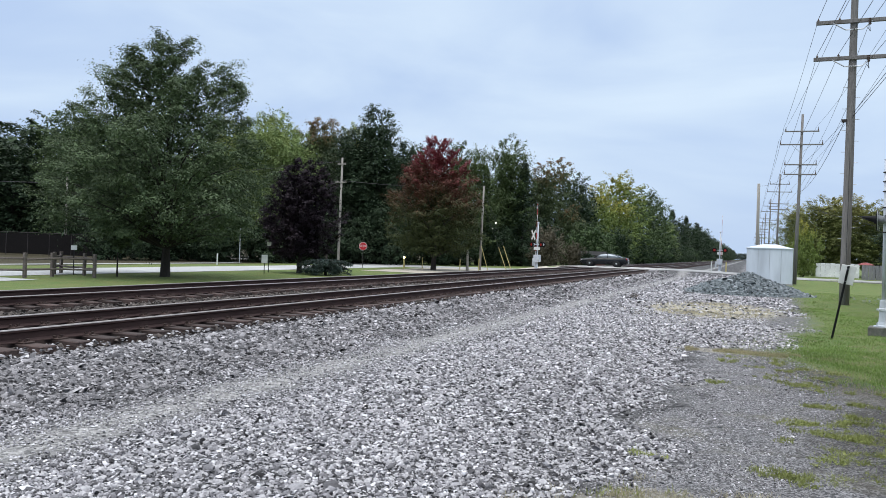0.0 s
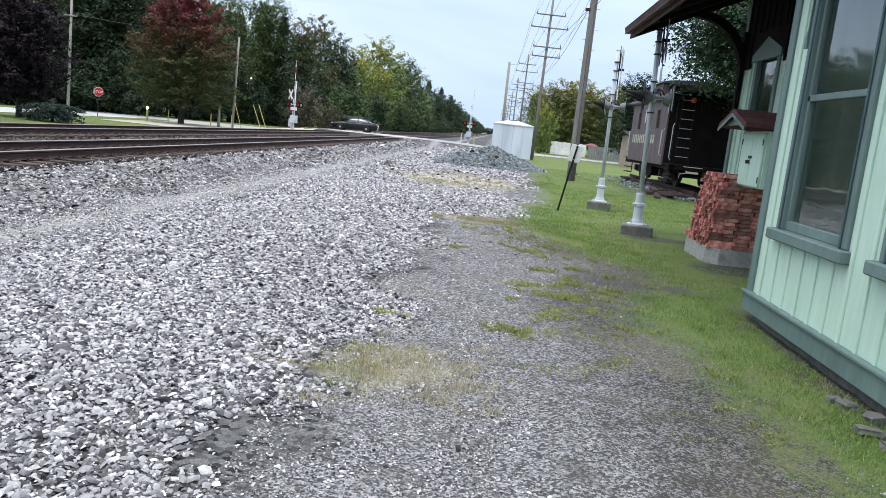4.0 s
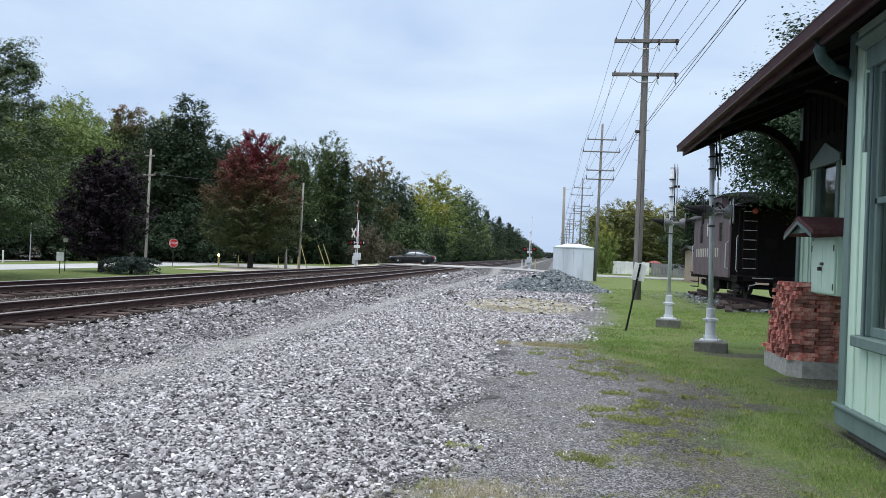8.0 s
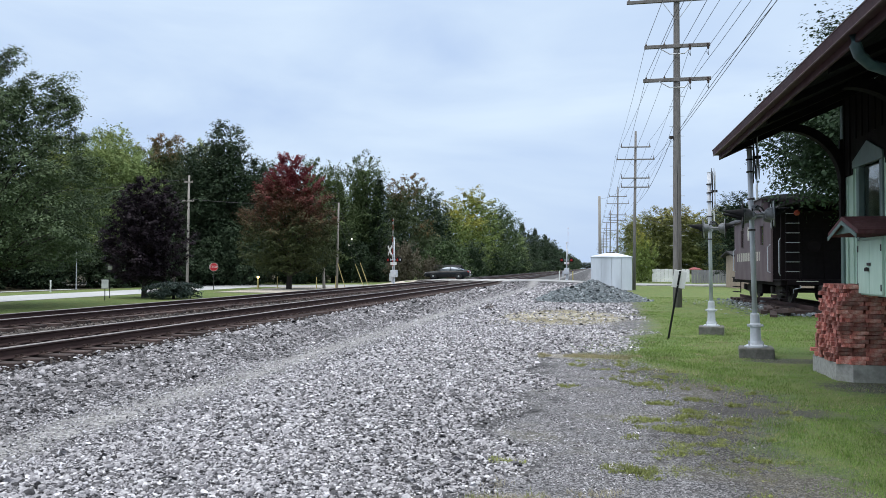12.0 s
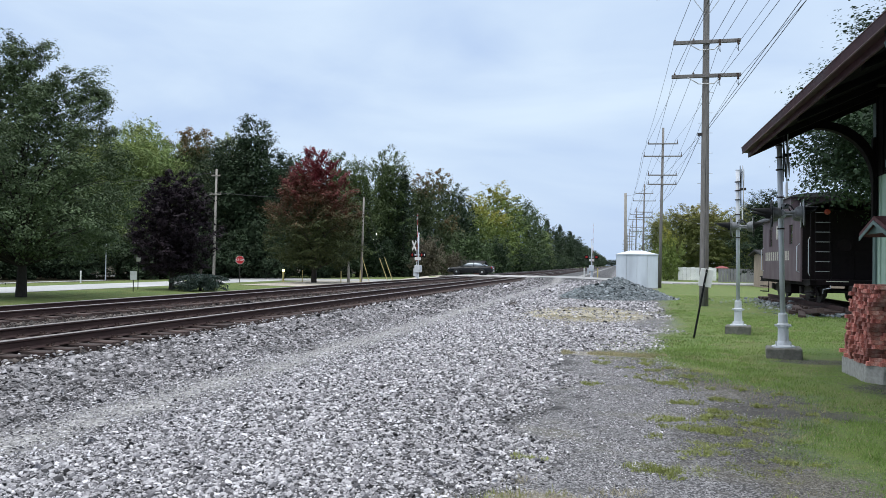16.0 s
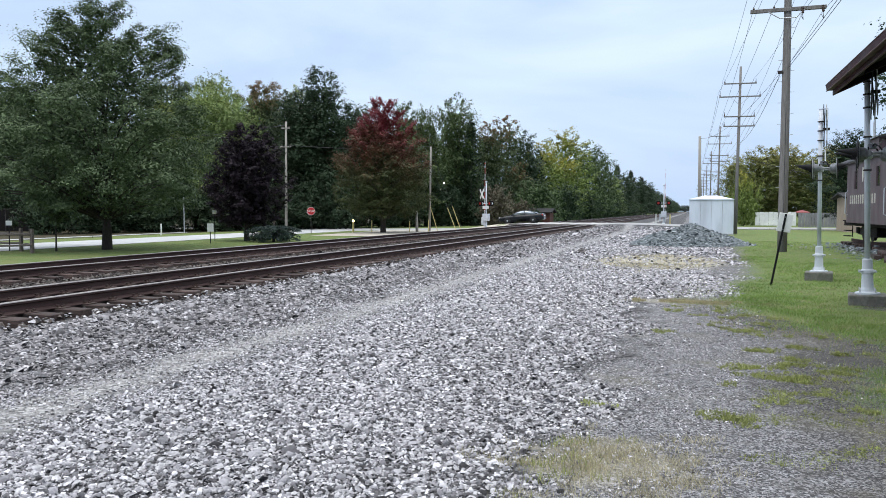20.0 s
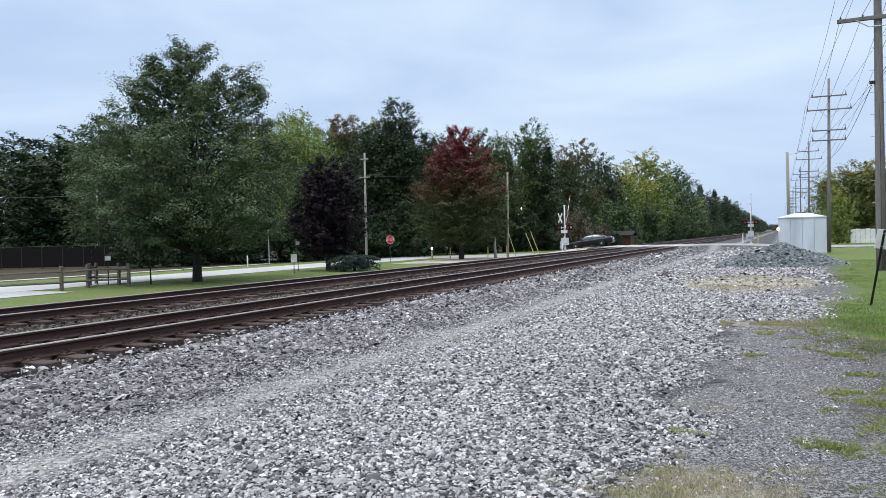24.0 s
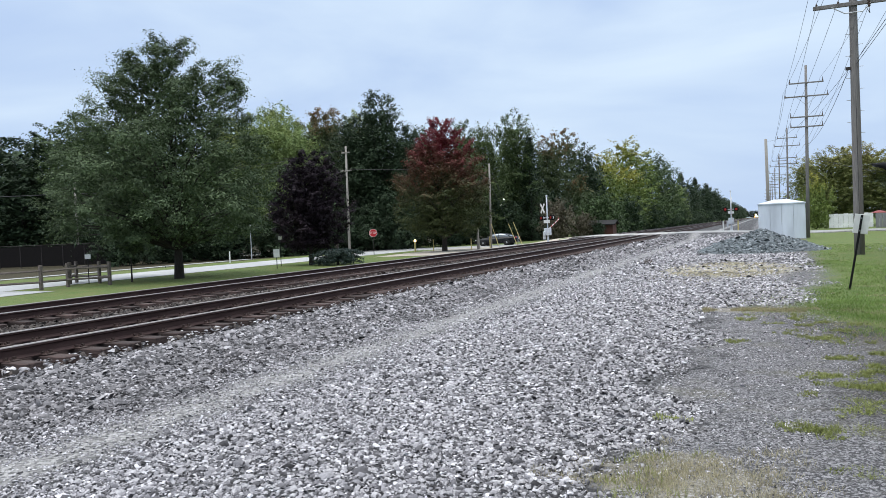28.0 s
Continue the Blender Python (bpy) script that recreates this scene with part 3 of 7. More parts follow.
def lying(rng, n):
    """Turns that leave a stone lying on its broad side, more or less."""
    a, t, d = rng.uniform(0, 2 * np.pi, n), rng.normal(0, 0.5, n), rng.uniform(0, 2 * np.pi, n)
    c, s = np.cos(a), np.sin(a)
    z = np.stack([c, -s, 0 * a, s, c, 0 * a, 0 * a, 0 * a, 0 * a + 1], 1).reshape(n, 3, 3)
    k = np.stack([np.cos(d), np.sin(d), 0 * d], 1)
    ct, st = np.cos(t), np.sin(t)
    kx = np.zeros((n, 3, 3))
    kx[:, 0, 2], kx[:, 2, 0], kx[:, 1, 2], kx[:, 2, 1] = k[:, 1], -k[:, 1], -k[:, 0], k[:, 0]
    tilt = np.eye(3) + st[:, None, None] * kx + (1 - ct)[:, None, None] * (kx @ kx)
    return tilt @ z


def stone_field(name, label, rng, xs, ys, zs, sizes, material, category="gravel", near=False):
    n = len(xs)
    shape, tri = (chunk_stones if near else ridge_stones)(rng, n)
    v = np.einsum("nij,nkj->nki", lying(rng, n), shape) * sizes[:, None, None]
    v += np.stack([xs, ys, zs], 1)[:, None]
    f = tri[None] + len(shape[0]) * np.arange(n)[:, None, None]
    ob = part(name, mesh_np(v.reshape(-1, 3), f.reshape(-1, 3)), material)
    return tagged(ob, label, category, kind="stuff")


def scatter_ballast():
    rng = np.random.default_rng(11)
    bands = ((-7.0, 2.2, 420, 0.024), (2.2, 7.5, 2700, 0.0122), (7.5, 13.0, 1600, 0.014), (13.0, 24.0, 760, 0.0165), (24.0, 45.0, 190, 0.027), (45.0, 72.0, 45, 0.04))
    for y0, y1, per, size in bands:
        left = -8.25 if y0 < 20 else -8.4
        n = int((y1 - y0) * 10.0 * per)
        x, y = rng.uniform(left, 1.75, n), rng.uniform(y0, y1, n)
        wob = 0.28 * np.sin(y * 1.3) + 0.2 * np.sin(y * 2.9 + 1) + rng.normal(0, 0.12, n)
        edge = np.where(y < 14.3, -0.9, -0.9 + 1.75 * ss(14.3, 16.5, y) + 0.3 * ss(16.5, 20, y) + 0.03 * np.maximum(y - 16, 0)) + wob
        keep = (x < edge) & ((x > -1.4 * y - 0.8) | (y < 2.2))
        swale = np.exp(-(((x + 5.45 + 0.1 * np.sin(y)) / 0.42) ** 2))
        keep &= rng.uniform(size=n) > 0.6 * swale
        patch = ((x + 0.9) / 2.0) ** 2 + ((y - 26) / 4.0) ** 2
        keep &= (patch > 1) | (rng.uniform(size=n) < 0.25)
        keep &= ~((np.abs(x + 0.55) < 0.5) & (np.abs(y - 5.0) < 0.45))
        keep &= ~((x > -2.8) & (y > 36) & (y < 43) & (x < 2.6))
        x, y = x[keep], y[keep]
        s = size * rng.lognormal(0, 0.32, len(x))
        s *= 1 - 0.45 * np.exp(-(((x + 5.45) / 0.6) ** 2))
        z = height(x, y) + s * rng.uniform(-0.2, 1.0, len(x))
        old = x + 0.25 * np.sin(1.7 * y) + rng.normal(0, 0.2, len(x)) < -6.1
        stone_field("ballast", "loose grey crushed-stone ballast with dark gaps", rng, x[~old], y[~old], z[~old], s[~old], M_stone, near=2 < y0 < 8)
        if old.any():
            stone_field("ballast", "darker dusty crushed stone on the track shoulder", rng, x[old], y[old], z[old], s[old] * np.where(x[old] < -6.6, 1.45, 1.15), M_shoulder, near=2 < y0 < 14)
    # between and among the ties
    for y0, y1, per, size in ((4.0, 22.0, 260, 0.027), (22.0, 60.0, 60, 0.04)):
        n = int((y1 - y0) * 8.2 * per)
        x, y = rng.uniform(-16.4, -8.2, n), rng.uniform(y0, y1, n)
        s = size * rng.lognormal(0, 0.3, n)
        off = np.minimum(np.abs(x - TRACKS[0]), np.abs(x - TRACKS[1]))
        on_tie = (np.abs(((y / 0.53) % 1) - 0.5) < 0.25) & (off < 1.3)
        keep = ~on_tie | (rng.uniform(size=n) < np.where(off > 0.86, 0.12, 0.04))
        x, y, s = x[keep], y[keep], s[keep]
        shoulder = np.minimum(np.abs(x - TRACKS[0]), np.abs(x - TRACKS[1])) > 0.86
        stone_field("ballast", "oily dark ballast between the ties", rng, x[~shoulder], y[~shoulder], height(x, y)[~shoulder] + 0.03 + s[~shoulder] * 0.25, s[~shoulder], M_trackstone)
        dusty = shoulder & (x > -8.72) & (rng.uniform(size=len(x)) < 0.6)
        lift = rng.uniform(0.02, 0.085, len(x))
        stone_field("ballast", "grey ballast heaped against the tie ends", rng, x[dusty], y[dusty], (height(x, y) + lift)[dusty], s[dusty] * 0.85, M_stone)
        dusty = shoulder & ~dusty & ((x > -8.72) | (lift < 0.055))
        stone_field("ballast", "rust-dusted ballast heaped against the tie ends", rng, x[dusty], y[dusty], (height(x, y) + lift)[dusty], s[dusty], M_trackstone)
    # stray stones on the drive
    n = 64000
    x, y = rng.uniform(-1.1, 2.4, n), 2.2 + 13.5 * rng.uniform(0, 1, n) ** 1.3
    keep = x < np.interp(y, [4.5, 8, 11, 16], [2.0, 1.2, 0.8, 0.8]) + rng.normal(0, 0.25, n)
    x, y, n = x[keep], y[keep], int(keep.sum())
    s = rng.lognormal(0, 0.36, n) * 0.0054
    stone_field("stray_gravel", "small stray stones on the cinder drive", rng, x, y, height(x, y) + s * 0.3, s, M_stone)


scatter_ballast()


# ---- trees ----
def leaf_quads(rng, centres, size, droop=0.1, out=None, flat=0.6):
    """Bent, pointed leaves (two triangles each) at the centres."""
    n = len(centres)
    nrm = rng.normal(size=(n, 3))
    nrm[:, 2] = np.abs(nrm[:, 2]) + flat
    if out is not None:
        nrm = 0.42 * nrm + 1.1 * out
    nrm /= np.linalg.norm(nrm, axis=1, keepdims=True)
    a = np.cross(nrm, rng.normal(size=(n, 3)))
    a /= np.linalg.norm(a, axis=1, keepdims=True)
    b = np.cross(nrm, a)
    s = (size * np.clip(rng.lognormal(0, 0.3, n), 0.5, 1.7))[:, None]
    a, b = a * s, b * s * rng.uniform(0.4, 0.75, (n, 1))
    tip = centres + a - np.array((0, 0, 1)) * s * droop
    v = np.stack([centres - a, centres + b + nrm * s * 0.15, tip, centres - b + nrm * s * 0.15], 1)
    return v.reshape(-1, 3)


def shape_round(t):
    return np.sqrt(np.clip(1 - (2 * t - 0.85) ** 2 / 1.33, 0, 1))


def shape_egg(t):
    return np.interp(t, [0.0, 0.08, 0.25, 0.5, 0.7, 0.85, 0.95, 1.0], [0.35, 0.72, 0.97, 1.0, 0.88, 0.64, 0.38, 0.16])


def shape_broad(t):
    return np.where(t < 0.3, 0.72 + 0.28 * np.clip(t / 0.3, 0, 1), np.clip((1.0 - t) / 0.7, 0, 1) ** 0.62) * np.clip(t * 8 + 0.35, 0, 1)


def crown(seed, h, base, r, shape, sprays, per, leaf, size, lump=0.2, inner=0.3, squash=1.0, lean=(0.0, 0.0), lobes_at=(), fill=0.12, rise=0.55, thin=0.55, curl=0.24):
    """A crown of leafy sprays borne on limbs, each a tufted, flattened bough lit from above, with shaded gaps between and dense leaves inside.
    Gives its verts, and the sprays' centres for the limbs. rise: how far the boughs point upwards; thin: their flatness."""
    rng = np.random.default_rng(seed)
    grid = np.linspace(0, 1, 200)
    weight = np.cumsum(shape(grid) + 0.05)
    q = (np.arange(sprays) + rng.uniform(0, 1, sprays)) / sprays
    t = np.interp(q, weight / weight[-1], grid)
    ang = np.arange(sprays) * 2.39996 + rng.normal(0, 0.35, sprays)
    lobes = 1 + lump * (0.55 * np.sin(3 * ang + 5 * t + seed) + 0.4 * np.sin(5 * ang - 9 * t + 2 * seed) + 0.45 * np.sin(17 * t + 2 * ang))
    depth = np.where(rng.uniform(size=sprays) < inner, rng.uniform(0.35, 0.72, sprays), 0.94 - np.abs(rng.normal(0, 0.1, sprays)) + 0.14 * (rng.uniform(size=sprays) < 0.12))
    rr = r * shape(t) * lobes * depth
    c = np.stack([rr * np.cos(ang), rr * np.sin(ang) * squash, base + (h - base) * t], 1)
    c[:, :2] += np.array(lean) * np.clip(1.1 - t, 0, 1)[:, None]
    for lx, ly, lz, lr, count in lobes_at:
        d = rng.normal(size=(count, 3))
        d *= (lr * rng.uniform(0.3, 1, count) / np.linalg.norm(d, axis=1))[:, None]
        c = np.r_[c, d * (1, 1, 1.2) + (lx, ly, lz)]
        t = np.r_[t, np.full(count, 0.8)]
    k = len(c)
    c[:, 2] = np.maximum(c[:, 2], base * 0.85)
    # each bough's own frame: along the limb, across it, and up
    along = np.stack([c[:, 0], c[:, 1], 0 * t], 1)
    along /= np.linalg.norm(along, axis=1, keepdims=True) + 1e-6
    along[:, 2] = rise * (0.15 + 1.5 * t) + rng.normal(0, 0.18, k)
    along += rng.normal(0, 0.2, (k, 3))
    along /= np.linalg.norm(along, axis=1, keepdims=True)
    side = np.cross(along, (0, 0, 1.0))
    side /= np.linalg.norm(side, axis=1, keepdims=True) + 1e-6
    up = np.cross(side, along)
    big = size * np.clip(rng.lognormal(0, 0.28, k), 0.55, 1.6) * (0.72 + 0.4 * np.clip(shape(np.clip(t, 0, 1)), 0, 1))
    # tufts on each bough
    tufts = 14
    td = rng.normal(size=(k, tufts, 3))
    td[:, :, 2] = np.where(rng.uniform(size=(k, tufts)) < 0.75, np.abs(td[:, :, 2]), td[:, :, 2])
    td[:, :, 0] += 0.35
    td /= np.linalg.norm(td, axis=2, keepdims=True)
    reach = rng.uniform(0.62, 1.12, (k, tufts))
    which = np.repeat(np.arange(k), per)
    tuft = rng.integers(0, tufts, len(which))
    d = td[which, tuft] + curl * rng.normal(size=(len(which), 3))
    ln = np.linalg.norm(d, axis=1, keepdims=True)
    d = d / ln * np.minimum(ln, 1.15) * (reach[which, tuft] * rng.uniform(0.55, 1.08, len(which)))[:, None]
    w = big[which][:, None]
    p = c[which] + w * (1.1 * d[:, :1] * along[which] + 0.85 * d[:, 1:2] * side[which] + thin * d[:, 2:] * up[which])
    p[:, 2] -= 0.16 * w[:, 0] * (d[:, 0] ** 2 + d[:, 1] ** 2)
    face = d[:, :1] * along[which] + d[:, 1:2] * side[which] + 1.4 * d[:, 2:] * up[which]
    v = leaf_quads(rng, p, leaf, out=face)
    m = int(fill * len(which))
    if m:
        q = np.interp(rng.uniform(0.02, 0.93, m), weight / weight[-1], grid)
        a = rng.uniform(0, 2 * np.pi, m)
        dd = r * shape(q) * (0.6 * rng.uniform(0.02, 1, m) ** 0.5)
        inside = np.stack([dd * np.cos(a), dd * np.sin(a) * squash, base + (h - base) * (q - 0.04 * dd / r)], 1)
        inside[:, :2] += np.array(lean) * np.clip(1.1 - q, 0, 1)[:, None]
        v = np.r_[v, leaf_quads(rng, inside, leaf * 2.0)]
    return v, c


def conifer(seed, h, base, r, whorls, per, leaf):
    """A spruce or pine: whorls of drooping boughs with upturned tips, shorter towards a ragged top."""
    rng = np.random.default_rng(seed)
    pts, outs, tips = [], [], []
    for i in range(whorls):
        f = (i + rng.uniform(0, 0.7)) / whorls
        z, reach = base + (h - base) * f, r * (1 - f) ** 0.85 + 0.25
        n = rng.integers(5, 8)
        for a in 2 * np.pi * np.arange(n) / n + rng.uniform(0, 6):
            far = reach * rng.uniform(0.65, 1.12)
            u = rng.uniform(0.12, 1, per) ** 0.7
            wide = 0.3 * far * u * (1.1 - u) + 0.12
            x, y = far * u, rng.normal(0, 1, per) * wide
            zz = z - 0.32 * far * u + 0.28 * far * u ** 3 + rng.normal(0, 0.1 + 0.018 * h, per) - 0.12 * np.abs(y)
            ca, sa = np.cos(a), np.sin(a)
            pts.append(np.stack([x * ca - y * sa, x * sa + y * ca, zz], 1))
            outs.append(np.tile((0.4 * ca, 0.4 * sa, 0.8), (per, 1)))
            tips.append((far * 0.8 * ca, far * 0.8 * sa, z))
    return leaf_quads(rng, np.concatenate(pts), leaf, 0.3, np.concatenate(outs)), np.array(tips)


def leaf_mesh_tris(v):
    """The same leaves with one face each, for the trees far off."""
    v = v.reshape(-1, 4, 3)
    v = np.stack([v[:, 0], 1.25 * v[:, 1] - 0.25 * v[:, 3], 0.5 * (v[:, 2] + v[:, 3])], 1).reshape(-1, 3)
    return mesh_np(v, np.arange(len(v)).reshape(-1, 3))


def leaf_mesh_quads(v):
    return mesh_np(v, np.arange(len(v)).reshape(-1, 4))


def woody(seed, h, base, r0, centres, limbs):
    """A tapered, slightly bent trunk and limbs that rise from it to the clumps."""
    rng = random.Random(seed)
    bm = bmesh.new()
    top = h * 0.86
    pts = [Vector((0, 0, -0.25))]
    for k in range(1, 7):
        z = top * k / 6
        pts.append(Vector((rng.gauss(0, 0.012) * z, rng.gauss(0, 0.012) * z, z)))
    rad = [r0 * 1.35] + [r0 * (1 - 0.9 * k / 6) for k in range(1, 7)]
    for a, b, ra, rb in zip(pts, pts[1:], rad, rad[1:]):
        rod(a, b, ra, rb, 9, bm, caps=False)
    for c in rng.sample(list(range(len(centres))), min(limbs, len(centres))):
        c = Vector(centres[c])
        z = max(base * 0.75, min(top * 0.95, c.z - 0.55 * c.xy.length))
        k = z / top
        start = Vector((0, 0, z))
        mid = start.lerp(c, 0.55) + Vector((0, 0, 0.08 * c.xy.length))
        r = max(0.012, r0 * (1 - 0.9 * k) * 0.42)
        rod(start, mid, r, r * 0.6, 5, bm, caps=False)
        rod(mid, c, r * 0.6, r * 0.15, 5, bm, caps=False)
    return finish(bm, True)


TREE_STOCK = {}


def stock(kind, seed, tall, wide, base, leaf, **k):
    """Crown and trunk of one kind of tree, kept with the height and width that it is built to."""
    if kind == "cone":
        v, c = conifer(seed, tall, base, wide / 2, k["whorls"], k["per"], leaf)
    else:
        v, c = crown(seed, tall, base, 0.92 * wide / 2, k["shape"], k["sprays"], k["per"], leaf, k["size"], k.get("lump", 0.2), 0.3, fill=k.get("fill", 0.28), rise=k.get("rise", 0.55), thin=k.get("thin", 0.55))
    TREE_STOCK.setdefault(kind, []).append((leaf_mesh_quads(v) if kind in ("round", "tall", "plume") else leaf_mesh_tris(v), woody(seed, tall, base, 0.016 * tall, c, 26), tall, wide))


for sd in (1, 2, 3, 9):
    stock("round", sd, 16.0, 10.0, 1.8, 0.115, shape=shape_round, sprays=165, per=120, size=1.3, lump=0.22, rise=0.5)
for sd in (4, 5, 10):
    stock("tall", sd, 17.5, 8.8, 1.4, 0.115, shape=shape_egg, sprays=165, per=120, size=1.3, lump=0.2, rise=0.7)
for sd in (14, 15):
    stock("plume", sd, 18.0, 8.4, 1.5, 0.11, shape=shape_egg, sprays=165, per=115, size=1.3, lump=0.18, rise=1.5, thin=0.42)
for sd in (6, 7):
    stock("cone", sd, 16.0, 8.5, 0.8, 0.19, whorls=24, per=55)
for sd in (20, 21, 22):
    stock("far_round", sd, 16.0, 10.0, 1.4, 0.2, shape=shape_round, sprays=120, per=66, size=1.35, lump=0.2, fill=0.2)
for sd in (11, 12, 13):
    stock("far", sd, 16.0, 13.0, 0.8, 0.32, shape=shape_egg, sprays=70, per=44, size=1.7, lump=0.24)
for sd in (8, 18, 19):
    stock("bush", sd, 5.0, 7.5, 0.15, 0.13, shape=shape_round, sprays=70, per=70, size=0.85, lump=0.3)
TREE_SEED = [0]


def tree(x, y, h, w, kind, leaves, label, category="tree", group="woods beside the railway", name="tree"):
    TREE_SEED[0] += 1
    i = TREE_SEED[0]
    rng = random.Random(i)
    if kind in ("round", "tall") and (y > 125 or x < -66):
        kind = "far_round"
    leaf, wood, tall, wide = TREE_STOCK[kind][i % len(TREE_STOCK[kind])]
    z = float(height(x, y)) - 0.05
    t = empty(name, pose(x, y, z, 0, 0, rng.uniform(0, 360)), label, category, group)
    m = Matrix.Diagonal((w / wide, w / wide, h / tall, 1))
    for part_name, me, mat in (("trunk", wood, M_bark), ("crown", leaf, leaves)):
        if not len(me.materials):
            me.materials.append(mat)
        ob = new(part_name, me)
        ob.parent = t
        ob.matrix_basis = m
        ob.material_slots[0].link = "OBJECT"
        ob.material_slots[0].material = mat
    return t


def own_tree(name, x, y, label, mat, seed, h, base, r, shape, sprays, per, leaf, size, trunk_r, limbs=60, group="trees on the lawn", **k):
    v, c = crown(seed, h, base, r, shape, sprays, per, leaf, size, **k)
    t = empty(name, pose(x, y, float(height(x, y)) - 0.04), label, "tree", group)
    part("trunk", woody(seed, h, base, trunk_r, c, limbs), M_bark, t)
    part("crown", leaf_mesh_quads(v), mat, t)
    return t


def shape_oak(t):
    return np.interp(t, [0.0, 0.06, 0.14, 0.25, 0.45, 0.65, 0.8, 0.9, 0.96, 1.0], [0.6, 0.86, 0.97, 1.0, 0.93, 0.68, 0.46, 0.30, 0.2, 0.1])


def shape_flame(t):
    return np.interp(t, [0.0, 0.08, 0.2, 0.38, 0.55, 0.7, 0.84, 0.94, 1.0], [0.55, 0.85, 0.98, 1.0, 0.84, 0.62, 0.4, 0.22, 0.06])


def shape_maple(t):
    return np.interp(t, [0.0, 0.08, 0.25, 0.5, 0.7, 0.86, 0.95, 1.0], [0.5, 0.8, 0.98, 1.0, 0.83, 0.55, 0.32, 0.1])


own_tree("oak_tree", -30.5, 33.7, "large spreading oak with dull green leaves on the lawn", L_oak, 21, 13.4, 2.2, 6.2, shape_oak, 340, 400, 0.056, 1.0, 0.23, 140, lump=0.16, inner=0.3, lean=(-0.6, -0.54), lobes_at=((2.3, 2.0, 10.9, 1.0, 12), (-1.4, -1.25, 11.4, 0.8, 8)), fill=0.1, rise=0.5, thin=0.5)
own_tree("purple_maple_tree", -30.0, 46.7, "dense dark purple-leaved maple on the lawn", L_purple, 22, 8.2, 1.2, 2.75, shape_maple, 170, 200, 0.07, 0.62, 0.17, 40, lump=0.08, inner=0.25, fill=0.12, rise=0.7)
own_tree("red_maple_tree", -27.3, 65.3, "oval maple turning crimson at the top", L_redmaple, 23, 12.5, 1.6, 4.45, shape_flame, 240, 220, 0.078, 0.85, 0.22, 50, lump=0.09, inner=0.25, fill=0.12, rise=1.1, thin=0.45)
def weeping_spruce(x, y):
    t = empty("spruce_tree", pose(x, y, float(height(x, y)) - 0.04), "low blue-grey weeping spruce on the lawn", "tree", "trees on the lawn")
    rng = np.random.default_rng(24)
    wood, needles = bmesh.new(), []
    part("trunk", rod((0, 0, -0.1), (0.05, 0, 1.5), 0.12, 0.05, 9), M_bark, t, smooth=True)
    for k in range(64):
        a, z, far = rng.uniform(0, 2 * np.pi), rng.choice((0.45, 0.7, 0.92, 1.08)), rng.uniform(0.9, 1.95)
        s = np.linspace(0, 1, 9)
        line = np.stack([np.cos(a) * far * s, np.sin(a) * far * s, z + 0.3 * s - 0.5 * s * s], 1)
        line[:, 2] = np.maximum(line[:, 2], 0.12)
        tube([Vector(p) for p in line[::2]], 0.014, 4, wood)
        q = line[rng.integers(1, 9, 210)] + rng.normal(0, 1, (210, 3)) * (0.1, 0.1, 0.025)
        q[:, 2] -= np.abs(rng.normal(0, 0.06, 210))
        needles.append(leaf_quads(rng, q, 0.055, 0.9, None, 0.3))
    part("boughs", wood, M_bark, t)
    part("crown", leaf_mesh_quads(np.concatenate(needles)), L_spruce, t)


weeping_spruce(-27.1, 45.5)
own_tree("young_tree", -31.6, 31.3, "thin young tree with sparse leaves", L_oak, 25, 3.6, 1.5, 0.65, shape_round, 26, 34, 0.09, 0.3, 0.05, 12)

WOOD = "tall dark green tree in a dense wood"
PALE = "leafy tree turning pale green at the crown"
# behind the side street, from the ball court to the crossing
for x, y, h, w, kind, mat in (
    (-80.5, 63, 15.0, 13.0, "round", L_dark), (-90, 56, 15.5, 14, "round", L_dark), (-81, 68, 16.9, 12.0, "round", L_dark), (-71.5, 63.6, 15.8, 10.5, "tall", L_green),
    (-70, 72, 17.5, 10, "plume", L_green), (-63.3, 80, 18.0, 9.5, "plume", L_light), (-51.2, 70, 16.2, 7.6, "plume", L_light), (-48.0, 72, 14.7, 7.4, "round", L_light),
    (-54, 66, 12.5, 8.5, "round", L_light), (-53, 76, 17.6, 9.0, "plume", L_light), (-59.5, 86, 19.2, 9.5, "plume", L_light), (-58.5, 97, 20.4, 9.0, "round", L_orange), (-56.7, 92, 19.5, 9.5, "round", L_orange), (-55.1, 100, 19.8, 8.0, "round", L_light), (-43.4, 84, 19.4, 9.8, "tall", L_dark),
):
    tree(x, y, h, w, kind, mat, WOOD if mat is L_dark else PALE)
for x, y, h, w, kind, mat in (
    (-46.6, 84, 16.8, 8.0, "round", L_dark), (-41.5, 88, 15.5, 7.5, "round", L_dark), (-45.5, 102, 17.2, 8.0, "tall", L_green), (-39.9, 104, 17.8, 7.5, "round", L_green),
    (-34.6, 98, 16.0, 7.0, "plume", L_green), (-32.1, 104, 18.4, 8.2, "plume", L_green), (-29.6, 103, 14.5, 7.0, "cone", L_dark), (-30.5, 116, 15.8, 7.0, "tall", L_orange),
    (-30.7, 128, 18.3, 8.6, "tall", L_orange), (-29.3, 138, 16.5, 8.0, "round", L_dark), (-26.6, 118, 9.0, 7.0, "bush", L_orange), (-27.4, 130, 12.0, 8.0, "round", L_dark),
):
    tree(x, y, h, w, kind, mat, WOOD if mat is L_dark else "leafy green tree with a bronzing top")
